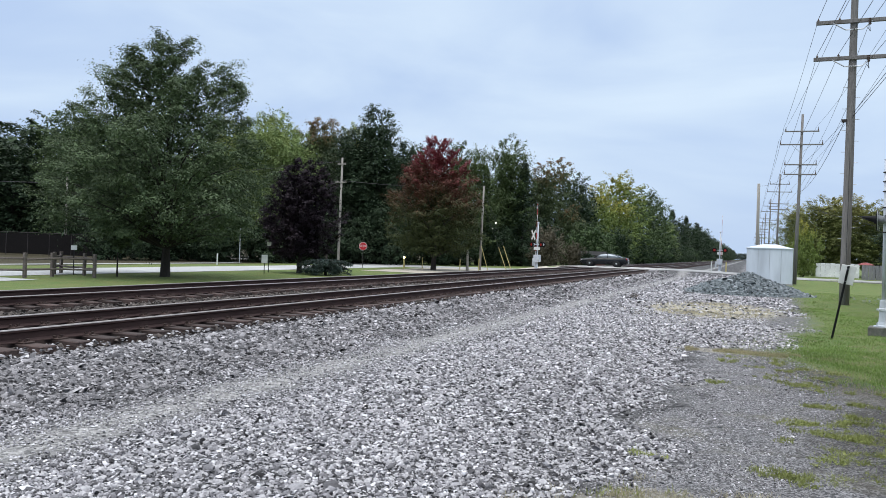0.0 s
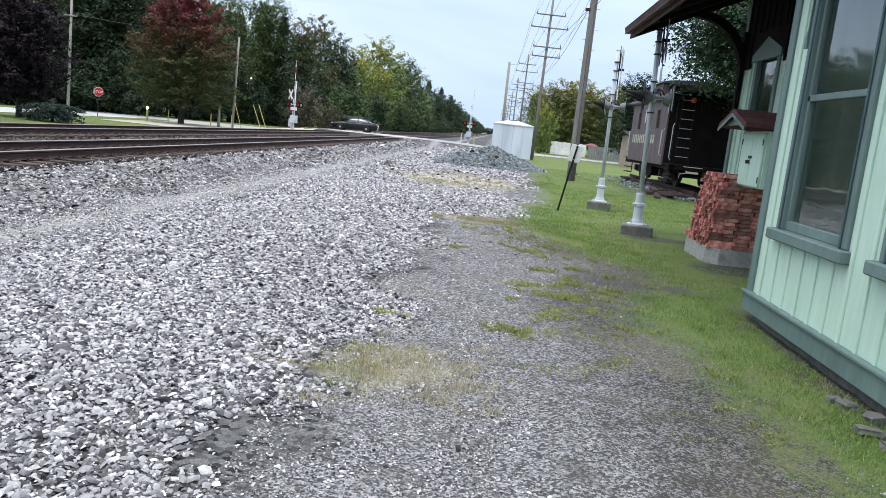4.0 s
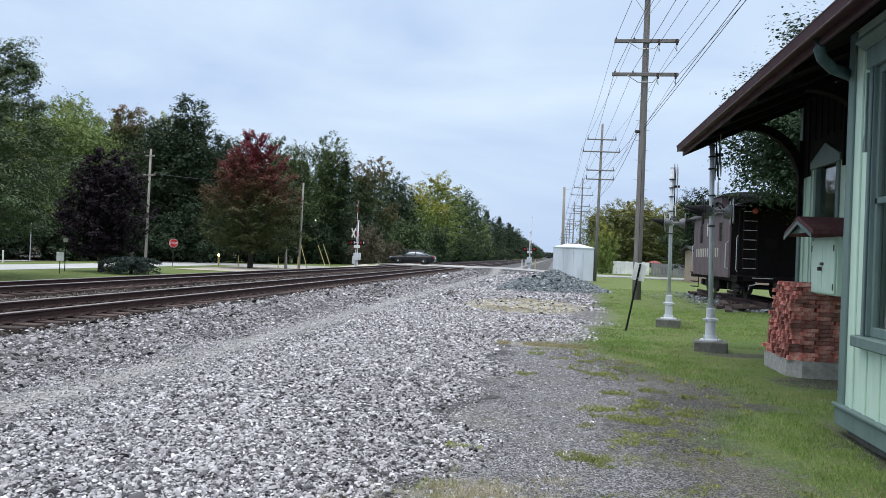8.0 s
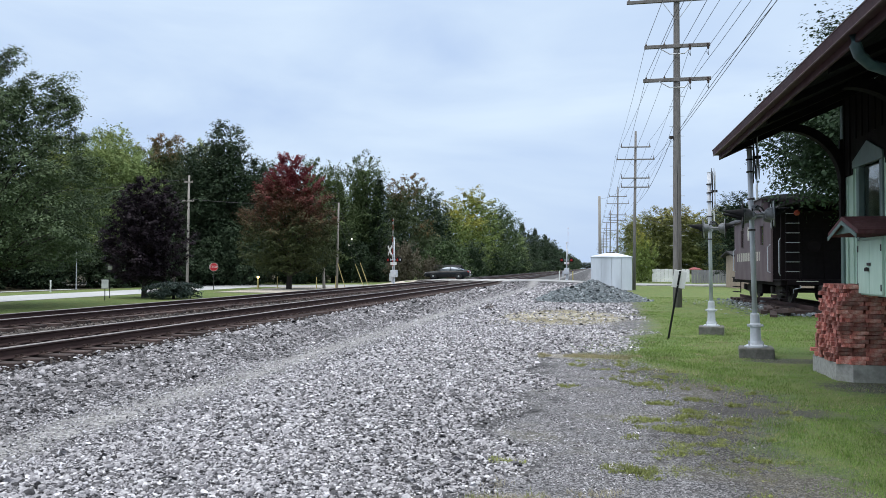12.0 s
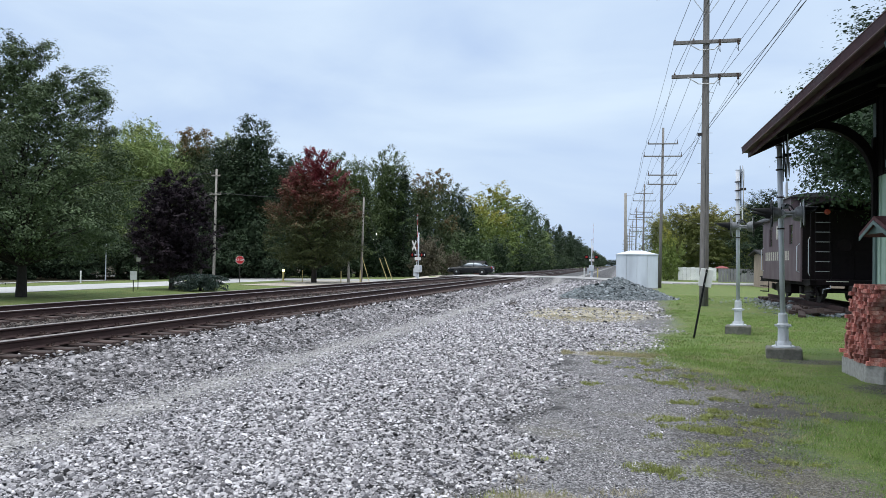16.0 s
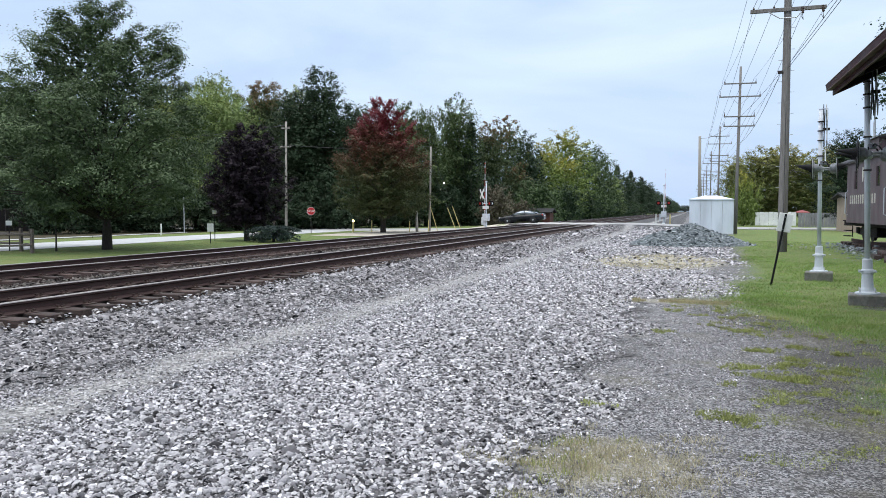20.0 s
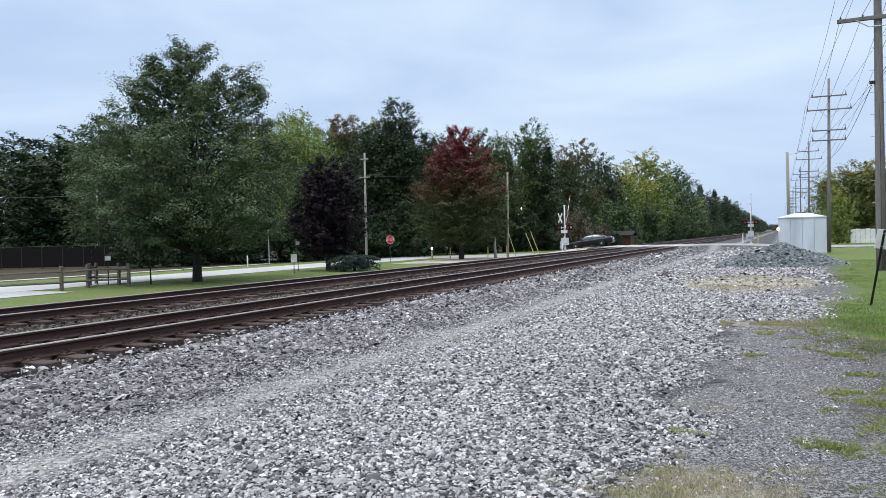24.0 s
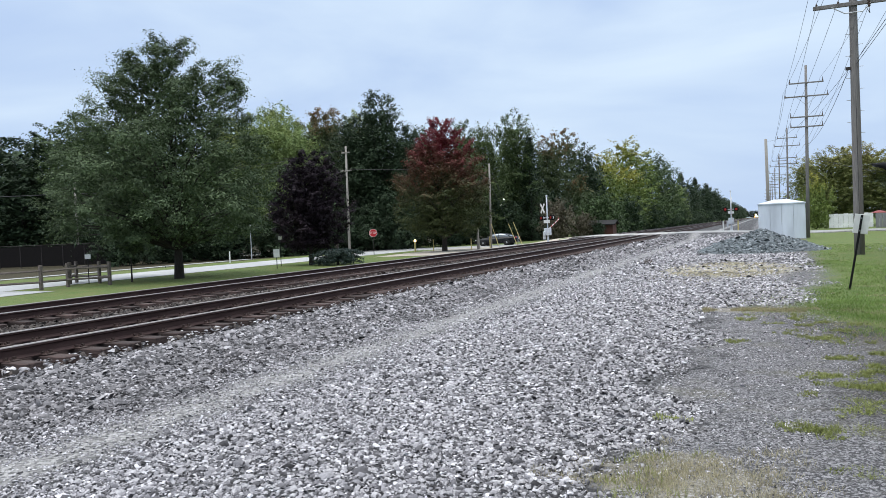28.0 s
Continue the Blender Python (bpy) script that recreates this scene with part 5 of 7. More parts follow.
# ---- retired crossing signals on the lawn ----
def lamp_unit(parent, y, z, face):
    """A flashing-light unit: round backboard, housing, long hood, red lens. face: -1 towards the tracks, 1 away."""
    u = part("backboard", lathe([(0.0, 0), (0.245, 0), (0.255, 0.008), (0.245, 0.016), (0.0, 0.016)], 24), M_black, parent, "round black backboard", at=pose(-0.15 if face < 0 else 0.36, y, z, 0, 90 * face, 0))
    part("housing", lathe([(0.03, -0.15), (0.07, -0.145), (0.1, -0.11), (0.115, -0.04), (0.12, -0.002)], 16), M_oldgrey, u, "dull cast lamp housing", smooth=True)
    part("board_back", lathe([(0.122, -0.012), (0.235, -0.008), (0.235, -0.003), (0.122, -0.003)], 24), M_galv, u, "bare metal back of the board")
    part("hinge_lug", box(-0.03, 0.09, -0.1, 0.03, 0.14, -0.02, 0.01), M_black, u)
    part("lens", lathe([(0.0, 0.03), (0.06, 0.026), (0.1, 0.016), (0.1, 0.0)], 16), M_lens_off, u, "dark red glass lens")
    bm = bmesh.new()
    n = 14
    rows = []
    for k in range(n + 1):
        a = math.radians(-115 + 230 * k / n)
        long = (0.1 if face < 0 else 0.06) + (0.27 if face < 0 else 0.2) * max(0, math.cos(a)) ** 0.8
        c, s = math.cos(a), math.sin(a)
        rows.append([bm.verts.new((-face * c * r, s * r, d)) for r, d in ((0.105, 0.016), (0.095, long), (0.088, long), (0.095, 0.016))])
    for a, b in zip(rows, rows[1:]):
        for i in range(3):
            bm.faces.new((a[i], b[i], b[i + 1], a[i + 1]))
    part("hood", bm, M_black, u, "long black hood", smooth=True)
    return u


M_oldgrey = surface("dull oxidised castings", (0.13, 0.135, 0.145), (0.27, 0.28, 0.295), 9, 0.55, 0.15, 0.3, stain=(0.07, 0.07, 0.075), stain_scale=6)
M_blade = surface("weathered grey sign board", (0.20, 0.205, 0.21), (0.34, 0.345, 0.35), 8, 0.7, 0.1, stain=(0.5, 0.5, 0.5), stain_scale=4)
M_mossy = surface("mossy dark concrete", (0.10, 0.10, 0.09), (0.19, 0.185, 0.17), 14, 0.95, 0.5, stain=(0.07, 0.075, 0.055), stain_scale=4)
M_lens_off = surface("dark red lens glass", (0.05, 0.006, 0.006), (0.08, 0.01, 0.01), 20, 0.15, 0.0)


def old_signal(x, y, turn, top, lamp_z, label, lean):
    s = empty("crossing_signal", pose(x, y, 0, 0, lean, turn), label, "crossing signal", "retired signals on the lawn")
    part("foundation", box(-0.3, -0.3, -0.08, 0.3, 0.3, 0.2, 0.02), M_mossy, s, "mossy concrete foundation block")
    part("pedestal", lathe([(0.2, 0.2), (0.2, 0.225), (0.12, 0.25), (0.098, 0.32), (0.088, 0.55), (0.105, 0.57), (0.105, 0.62), (0.085, 0.64), (0.08, 0.8), (0.072, 0.82)], 20), M_alum, s, smooth=False)
    for k in range(4):
        a = math.radians(45 + 90 * k)
        part("anchor_bolt", rod((0.17 * math.cos(a), 0.17 * math.sin(a), 0.2), (0.17 * math.cos(a), 0.17 * math.sin(a), 0.3), 0.014, n=6), M_galv, s)
        part("clamp_bolt", rod((0.08 * math.cos(a), 0.08 * math.sin(a), 0.6), (0.19 * math.cos(a), 0.19 * math.sin(a), 0.6), 0.016, n=6), M_galv, s)
    part("mast", rod((0, 0, 0.8), (0, 0, top), 0.046, n=16), M_alum, s, smooth=True)
    part("cap", lathe([(0.05, top), (0.05, top + 0.02), (0.0, top + 0.03)], 12), M_alum, s)
    part("lamp_arm", rod((0, -0.42, lamp_z), (0, 0.42, lamp_z), 0.032, n=10), M_alum, s)
    part("lamp_clamp", box(-0.08, -0.08, lamp_z - 0.07, 0.08, 0.08, lamp_z + 0.07, 0.02), M_galv, s)
    part("junction_box", lathe([(0.0, 0), (0.06, 0.0), (0.07, 0.02), (0.07, 0.09), (0.0, 0.1)], 14), M_oldgrey, s, at=pose(0.07, -0.12, lamp_z + 0.09))
    for face in (-1, 1):
        for yy in (-0.4, 0.4):
            lamp_unit(s, yy, lamp_z, face)
            part("lamp_bracket", tube([(0, yy, lamp_z), (0.03 * face, yy, lamp_z), (-0.06 if face < 0 else 0.26, yy, lamp_z)], 0.026, 8), M_oldgrey, s)
    for face in (-1, 1):
        for lean in (-45, 45):
            part("crossbuck_blade", box(-0.008, -0.6, -0.11, 0.008, 0.6, 0.11, 0.003), M_blade if face > 0 else M_black, s, "worn grey-white crossbuck blade" if face > 0 else "dark back of a crossbuck blade", at=pose(0.1 + 0.03 * face + 0.01 * (lean > 0), 0, top - 0.42, lean, 0, 0))
    for yy in (-0.4, 0.4):
        part("tee_fitting", lathe([(0.04, -0.06), (0.055, -0.055), (0.055, 0.055), (0.04, 0.06)], 10), M_oldgrey, s, at=pose(0, yy, lamp_z, 90, 0, 0))
        part("set_bolt", rod((0, yy, lamp_z + 0.03), (0, yy, lamp_z + 0.11), 0.013, n=6), M_black, s)
        part("wiring_loop", tube([(0.04, yy * 0.3, lamp_z + 0.1), (0.1, yy * 0.6, lamp_z + 0.17), (0.16, yy * 0.9, lamp_z + 0.12), (0.2, yy, lamp_z + 0.05)], 0.014, 6), M_black, s)
    for z in (top - 0.75, top - 0.52, top - 0.3, lamp_z - 0.28, lamp_z + 0.3):
        part("band", lathe([(0.05, z), (0.07, z + 0.004), (0.07, z + 0.026), (0.05, z + 0.03)], 12), M_darksteel, s)
    part("bracket", box(0.05, -0.03, top - 0.5, 0.2, 0.03, top - 0.44, 0.006), M_darksteel, s)
    part("placard", box(0.1, -0.28, top - 1.25, 0.115, 0.28, top - 0.98, 0.004), M_white, s, "small white plate, edge worn")


old_signal(2.99, 14.95, -9, 4.2, 2.64, "silver retired crossing signal on a concrete block in the lawn", -1.5)
old_signal(2.96, 20.1, -10, 4.08, 2.66, "silver retired crossing signal standing farther along the lawn", -0.7)


# ---- the depot ----
M_mint = surface("pale mint painted boards", (0.49, 0.65, 0.54), (0.57, 0.73, 0.61), 7, 0.6, 0.12, stretch=(2, 2, 0.3), stain=(0.44, 0.60, 0.50))
M_sage = surface("grey-green painted trim", (0.115, 0.175, 0.165), (0.16, 0.225, 0.21), 8, 0.6, 0.12, stretch=(2, 2, 0.4))
M_eave = surface("dark brown-red roof trim", (0.04, 0.015, 0.018), (0.066, 0.026, 0.03), 9, 0.6, 0.15, spec=0.3)
M_teal = surface("dark blue-green sheet metal", (0.045, 0.085, 0.09), (0.075, 0.125, 0.13), 9, 0.45, 0.05, 0.2)
# paler than the trim, for the gutter's edge lines; the lower one paints a highlight
M_lip = surface("pale gutter edge line", (0.13, 0.085, 0.085), (0.22, 0.16, 0.16), 12, 0.8, 0.1)
# near black: the deep shade under the eave is put into this colour
M_eave_shade = surface("eave boards with shade in the colour", (0.009, 0.008, 0.008), (0.017, 0.015, 0.014), 8, 0.9, 0.15, stretch=(0.3, 4, 1), spec=0.1)
M_redroof = surface("worn maroon painted boards", (0.075, 0.024, 0.027), (0.12, 0.042, 0.044), 16, 0.75, 0.3, stain=(0.17, 0.10, 0.095), stain_scale=7)
M_brick = surface("salvaged red brick", (0.27, 0.085, 0.068), (0.52, 0.20, 0.16), 30, 0.9, 0.5, single=0.62, stain=(0.58, 0.40, 0.35), stain_scale=7)
M_inside = surface("dim interior plaster", (0.10, 0.10, 0.095), (0.14, 0.14, 0.13), 3, 0.9, 0.1)


def glass_mat():
    m, n, l, p = nodes_of("window glass")
    p.inputs["Base Color"].default_value = (0.9, 0.95, 0.95, 1)
    p.inputs["Roughness"].default_value = 0.02
    p.inputs["Transmission Weight"].default_value = 1.0
    p.inputs["IOR"].default_value = 1.45
    co = n.new("ShaderNodeTexCoord")
    w = noise_node(n, l, 1.1, 2, 0.4, co.outputs["Object"])
    b = n.new("ShaderNodeBump")
    b.inputs["Strength"].default_value, b.inputs["Distance"].default_value = 0.06, 0.05
    l.new(w.outputs[0], b.inputs["Height"])
    l.new(b.outputs[0], p.inputs["Normal"])
    return m


M_glass = glass_mat()
BAY_X, WALL_X, BAY_Y0, BAY_Y1, FAR_Y, EAVE_X, EAVE_Z = 2.9, 4.5, 2.2, 8.1, 14.95, 2.45, 3.84
SLOPE = 0.46


def soffit_z(x):
    return EAVE_Z + SLOPE * (x - EAVE_X)


def sash_window(parent, x, y0, y1, z0, z1):
    """A tall sash window in a wall that faces the tracks: wide trim, sill, meeting rail, two panes."""
    w = part("window", box(x - 0.03, y0, z0, x + 0.1, y0 + 0.12, z1, 0.006), M_sage, parent, "tall sash window in grey-green trim")
    part("window_trim", box(x - 0.03, y1 - 0.12, z0, x + 0.1, y1, z1, 0.006), M_sage, w)
    part("head_trim", box(x - 0.045, y0 - 0.05, z1, x + 0.1, y1 + 0.05, z1 + 0.2, 0.01), M_sage, w)
    part("crown_moulding", prism([(x - 0.045, z1 + 0.2), (x - 0.13, z1 + 0.27), (x - 0.13, z1 + 0.3), (x + 0.0, z1 + 0.3), (x + 0.0, z1 + 0.2)], "y", y0 - 0.11, y1 + 0.11), M_sage, w)
    for yy in (y0 + 0.085, y1 - 0.115):
        part("casing_bead", box(x - 0.045, yy, z0, x - 0.031, yy + 0.03, z1, 0.004), M_teal, w)
    part("sill", box(x - 0.1, y0 - 0.06, z0 - 0.11, x + 0.1, y1 + 0.06, z0 - 0.002, 0.012), M_sage, w)
    a, b, mid = y0 + 0.12, y1 - 0.12, (z0 + z1) / 2
    part("sash_rail", box(x + 0.01, a, z0, x + 0.07, b, z0 + 0.09, 0.005), M_sage, w)
    part("sash_rail", box(x + 0.01, a, mid - 0.03, x + 0.07, b, mid + 0.03, 0.005), M_sage, w)
    part("sash_rail", box(x + 0.01, a, z1 - 0.07, x + 0.07, b, z1, 0.005), M_sage, w)
    for yy in (a, b - 0.05):
        part("sash_stile", box(x + 0.01, yy, z0 + 0.09, x + 0.07, yy + 0.05, z1 - 0.07, 0.004), M_sage, w)
    for k, (lo, hi) in enumerate(((z0 + 0.09, mid - 0.03), (mid + 0.03, z1 - 0.07))):
        g = part("pane", box(x + 0.045, a + 0.05, lo, x + 0.05, b - 0.05, hi), M_glass, w)
        g.visible_shadow = False
    # drop ornaments hang beside the head trim
    for yy in (y0 - 0.02, y1 + 0.02):
        part("drop_ornament", prism([(-0.035, 0.0), (0.035, 0.0), (0.012, 0.16), (-0.012, 0.16)], "x", x - 0.05, x - 0.02, prism([(-0.012, 0.15), (0.012, 0.15), (0.012, 0.75), (-0.012, 0.75)], "x", x - 0.045, x - 0.025)), M_sage, w, at=pose(0, yy, z1 - 0.78))


def depot():
    d = empty("depot_building", pose(0, 0, 0), "mint-green board-and-batten railway depot with wide bracketed eaves", "building")
    # bay: wall panels round the windows, battens, corner boards, water table
    wins = [(6.12, 7.62), (4.1, 5.6), (2.5, 3.6)]
    z0, z1, top = 1.04, 3.55, soffit_z(BAY_X) - 0.01
    ys = [BAY_Y1] + [v for a, b in wins for v in (b, a)] + [BAY_Y0]
    for hi, lo in zip(ys[::2], ys[1::2]):
        part("wall_board", box(BAY_X, lo, 0.3, BAY_X + 0.14, hi, top), M_mint, d)
    for a, b in wins:
        part("wall_board", box(BAY_X, a, 0.3, BAY_X + 0.14, b, z0 - 0.11), M_mint, d)
        part("wall_board", box(BAY_X, a, z1 + 0.2, BAY_X + 0.14, b, top), M_mint, d)
        sash_window(d, BAY_X, a, b, z0, z1)
    y = BAY_Y1 - 0.28
    while y > BAY_Y0:
        inside = [(a, b) for a, b in wins if a - 0.1 < y < b + 0.1]
        if inside:
            part("batten", box(BAY_X - 0.02, y - 0.022, 0.3, BAY_X, y + 0.022, z0 - 0.12, 0.004), M_mint, d)
        else:
            part("batten", box(BAY_X - 0.02, y - 0.022, 0.3, BAY_X, y + 0.022, top - 0.1, 0.004), M_mint, d)
        y -= 0.3
    part("corner_board", box(BAY_X - 0.025, BAY_Y1 - 0.1, 0.3, BAY_X - 0.001, BAY_Y1 + 0.02, top - 0.02, 0.004), M_sage, d, "grey-green corner board")
    part("corner_board", box(BAY_X - 0.025, BAY_Y1 + 0.021, 0.3, BAY_X + 0.1, BAY_Y1 + 0.045, top - 0.02, 0.004), M_sage, d)
    part("water_table", box(BAY_X - 0.05, BAY_Y0, 0.1, BAY_X + 0.14, BAY_Y1 + 0.05, 0.28, 0.008), M_sage, d, "grey-green base board")
    part("drip_cap", box(BAY_X - 0.075, BAY_Y0, 0.28, BAY_X + 0.0, BAY_Y1 + 0.07, 0.312, 0.006), M_sage, d)
    part("bay_side", box(BAY_X + 0.141, BAY_Y1 - 0.12, 0.04, WALL_X, BAY_Y1, top + 0.5), M_mint, d)
    # set back; dark concrete deepens the shadow gap below the base board by colour
    part("foundation", box(BAY_X + 0.06, BAY_Y0, -0.2, WALL_X + 5, BAY_Y1 - 0.02, 0.1), M_mossy, d)
    # the long wall, set back
    ztop = soffit_z(WALL_X) - 0.02
    door = (12.95, 14.15)
    part("wall_board", box(WALL_X, BAY_Y1, 0.1, WALL_X + 0.14, door[0], ztop), M_mint, d)
    part("wall_board", box(WALL_X, door[1], 0.1, WALL_X + 0.14, FAR_Y, ztop), M_mint, d)
    part("wall_board", box(WALL_X, door[0], 3.55, WALL_X + 0.14, door[1], ztop), M_mint, d)
    part("wall_board", box(WALL_X, door[0], 0.1, WALL_X + 0.14, door[1], 1.3), M_mint, d)
    # near-black band and battens: the eave's shade on the mint wall, put into colour
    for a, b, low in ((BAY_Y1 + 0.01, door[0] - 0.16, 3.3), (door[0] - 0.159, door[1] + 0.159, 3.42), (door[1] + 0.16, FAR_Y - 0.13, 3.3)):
        part("eave_shade_band", box(WALL_X - 0.034, a, low, WALL_X - 0.026, b, ztop - 0.04), M_eave_shade, d, "near-black band painting the eave's shade on the wall")
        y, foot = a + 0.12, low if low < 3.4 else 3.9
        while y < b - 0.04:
            part("eave_shade_batten", box(WALL_X - 0.056, y - 0.03, foot, WALL_X - 0.035, y + 0.03, ztop - 0.05, 0.004), M_eave_shade, d)
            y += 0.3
    part("end_wall", box(WALL_X + 0.15, FAR_Y - 0.14, 0.1, WALL_X + 6.0, FAR_Y, ztop), M_mint, d)
    prism([(WALL_X + 0.15, ztop), (WALL_X + 6.0, ztop), (WALL_X + 3.0, ztop + SLOPE * 3.0)], "y", FAR_Y - 0.14, FAR_Y, gb := bmesh.new())
    part("gable", gb, M_mint, d)
    y = BAY_Y1 + 0.25
    while y < FAR_Y - 0.1:
        if not door[0] - 0.15 < y < door[1] + 0.15:
            part("batten", box(WALL_X - 0.025, y - 0.025, 0.35, WALL_X, y + 0.025, ztop - 0.05, 0.004), M_mint, d)
        y += 0.3
    part("corner_board", box(WALL_X - 0.037, FAR_Y - 0.12, 0.1, WALL_X - 0.001, FAR_Y + 0.02, ztop - 0.05, 0.004), M_sage, d)
    part("water_table", box(WALL_X - 0.04, BAY_Y1 + 0.06, 0.02, WALL_X - 0.001, FAR_Y + 0.03, 0.34, 0.006), M_sage, d)
    w = part("window", box(WALL_X - 0.03, door[0], 1.3, WALL_X + 0.08, door[0] + 0.13, 3.4, 0.006), M_sage, d, "tall dark window with pediment trim")
    part("window_trim", box(WALL_X - 0.03, door[1] - 0.13, 1.3, WALL_X + 0.08, door[1], 3.4, 0.006), M_sage, w)
    part("pediment", prism([(door[0] - 0.1, 3.4), (door[1] + 0.1, 3.4), (door[1] + 0.1, 3.52), ((door[0] + door[1]) / 2, 3.78), (door[0] - 0.1, 3.52)], "x", WALL_X - 0.06, WALL_X - 0.001), M_sage, w)
    g = part("pane", box(WALL_X + 0.05, door[0] + 0.13, 1.3, WALL_X + 0.056, door[1] - 0.13, 3.4), M_glass, w)
    part("sash_rail", box(WALL_X + 0.02, door[0] + 0.13, 2.36, WALL_X + 0.05, door[1] - 0.13, 2.43), M_sage, w)
    # rooms behind the glass
    part("inner_wall", box(WALL_X + 2.2, BAY_Y0, 0.2, WALL_X + 2.3, FAR_Y - 0.2, ztop), M_inside, d)
    part("inner_floor", box(BAY_X + 0.15, BAY_Y0, 0.22, WALL_X + 2.2, BAY_Y1 - 0.13, 0.26), M_inside, d)
    part("inner_floor", box(WALL_X + 0.15, BAY_Y1 - 0.12, 0.22, WALL_X + 2.2, FAR_Y - 0.2, 0.26), M_inside, d)
    part("near_wall", box(BAY_X + 0.141, BAY_Y0 - 0.14, 0.0, WALL_X + 6, BAY_Y0, ztop), M_mint, d)
    part("back_wall", box(WALL_X + 5.85, BAY_Y0, 0.0, WALL_X + 6, FAR_Y - 0.145, ztop), M_mint, d)
    # roof: sloped deck, soffit boards below, fascia and shingle edge
    y0, y1 = BAY_Y0 - 1.2, FAR_Y + 0.62
    ridge_x = WALL_X + 3.0
    rz = soffit_z(ridge_x)
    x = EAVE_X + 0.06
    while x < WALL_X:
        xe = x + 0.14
        part("soffit_board", prism([(x, soffit_z(x)), (xe - 0.008, soffit_z(xe - 0.008)), (xe - 0.008, soffit_z(xe) + 0.03), (x, soffit_z(x) + 0.03)], "y", y0 + 0.04, y1 - 0.04), M_eave_shade, d)
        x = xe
    part("roof_deck", prism([(EAVE_X + 0.02, soffit_z(EAVE_X) + 0.045), (ridge_x, rz + 0.045), (ridge_x, rz + 0.13), (EAVE_X - 0.03, soffit_z(EAVE_X) + 0.115)], "y", y0, y1), M_eave, d)
    part("roof_deck", prism([(ridge_x, rz + 0.045), (ridge_x + 5.0, rz - 5 * SLOPE), (ridge_x + 5.0, rz - 5 * SLOPE + 0.09), (ridge_x, rz + 0.13)], "y", y0, y1), M_eave, d)
    part("fascia", box(EAVE_X - 0.01, y0, EAVE_Z - 0.05, EAVE_X + 0.025, y1, EAVE_Z + 0.12, 0.006), M_eave, d, "dark brown-red fascia board")
    part("gutter", prism([(EAVE_X - 0.11, EAVE_Z + 0.03), (EAVE_X - 0.012, EAVE_Z + 0.03), (EAVE_X - 0.012, EAVE_Z + 0.13), (EAVE_X - 0.13, EAVE_Z + 0.13)], "y", y0, y1), M_eave, d)
    part("gutter_lip", box(EAVE_X - 0.137, y0, EAVE_Z + 0.128, EAVE_X - 0.118, y1, EAVE_Z + 0.14, 0.003), M_lip, d, "thin pale gutter lip")
    # pale strip that paints the highlight along the gutter's lower edge
    part("gutter_highlight", box(EAVE_X - 0.122, y0, EAVE_Z + 0.018, EAVE_X - 0.098, y1, EAVE_Z + 0.03, 0.003), M_lip, d)
    part("barge_board", prism([(EAVE_X, EAVE_Z - 0.06), (ridge_x, rz - 0.06), (ridge_x, rz + 0.11), (EAVE_X, EAVE_Z + 0.11)], "y", y1 - 0.002, y1 + 0.035), M_eave, d)
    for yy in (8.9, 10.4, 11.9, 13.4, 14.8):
        part("rafter_tail", prism([(EAVE_X + 0.1, soffit_z(EAVE_X + 0.1) - 0.09), (WALL_X, soffit_z(WALL_X) - 0.14), (WALL_X, soffit_z(WALL_X) - 0.002), (EAVE_X + 0.1, soffit_z(EAVE_X + 0.1) - 0.002)], "y", yy - 0.05, yy + 0.05), M_eave_shade, d)
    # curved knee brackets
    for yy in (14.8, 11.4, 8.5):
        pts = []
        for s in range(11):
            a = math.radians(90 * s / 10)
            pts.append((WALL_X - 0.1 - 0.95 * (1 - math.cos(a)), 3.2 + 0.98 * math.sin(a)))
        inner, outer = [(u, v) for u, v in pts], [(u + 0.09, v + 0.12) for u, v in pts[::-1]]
        part("knee_bracket", prism(inner + outer, "y", yy - 0.09, yy + 0.09), M_eave_shade, d, "dark curved eave bracket")
        part("bracket_post", box(WALL_X - 0.1, yy - 0.06, 2.5, WALL_X - 0.028, yy + 0.06, 4.0, 0.01), M_eave_shade, d)
    # down pipe elbow at the eave; its dark colour includes the eave's shade
    part("down_pipe", tube([(EAVE_X, 7.74, EAVE_Z + 0.03), (EAVE_X, 7.74, EAVE_Z - 0.06), (EAVE_X + 0.05, 7.8, EAVE_Z - 0.14), (EAVE_X + 0.2, 7.96, EAVE_Z - 0.2), (BAY_X + 0.02, 8.2, EAVE_Z - 0.22)], 0.055, 12), M_teal, d, "green sheet-metal drain elbow", smooth=True)
    return d


depot()


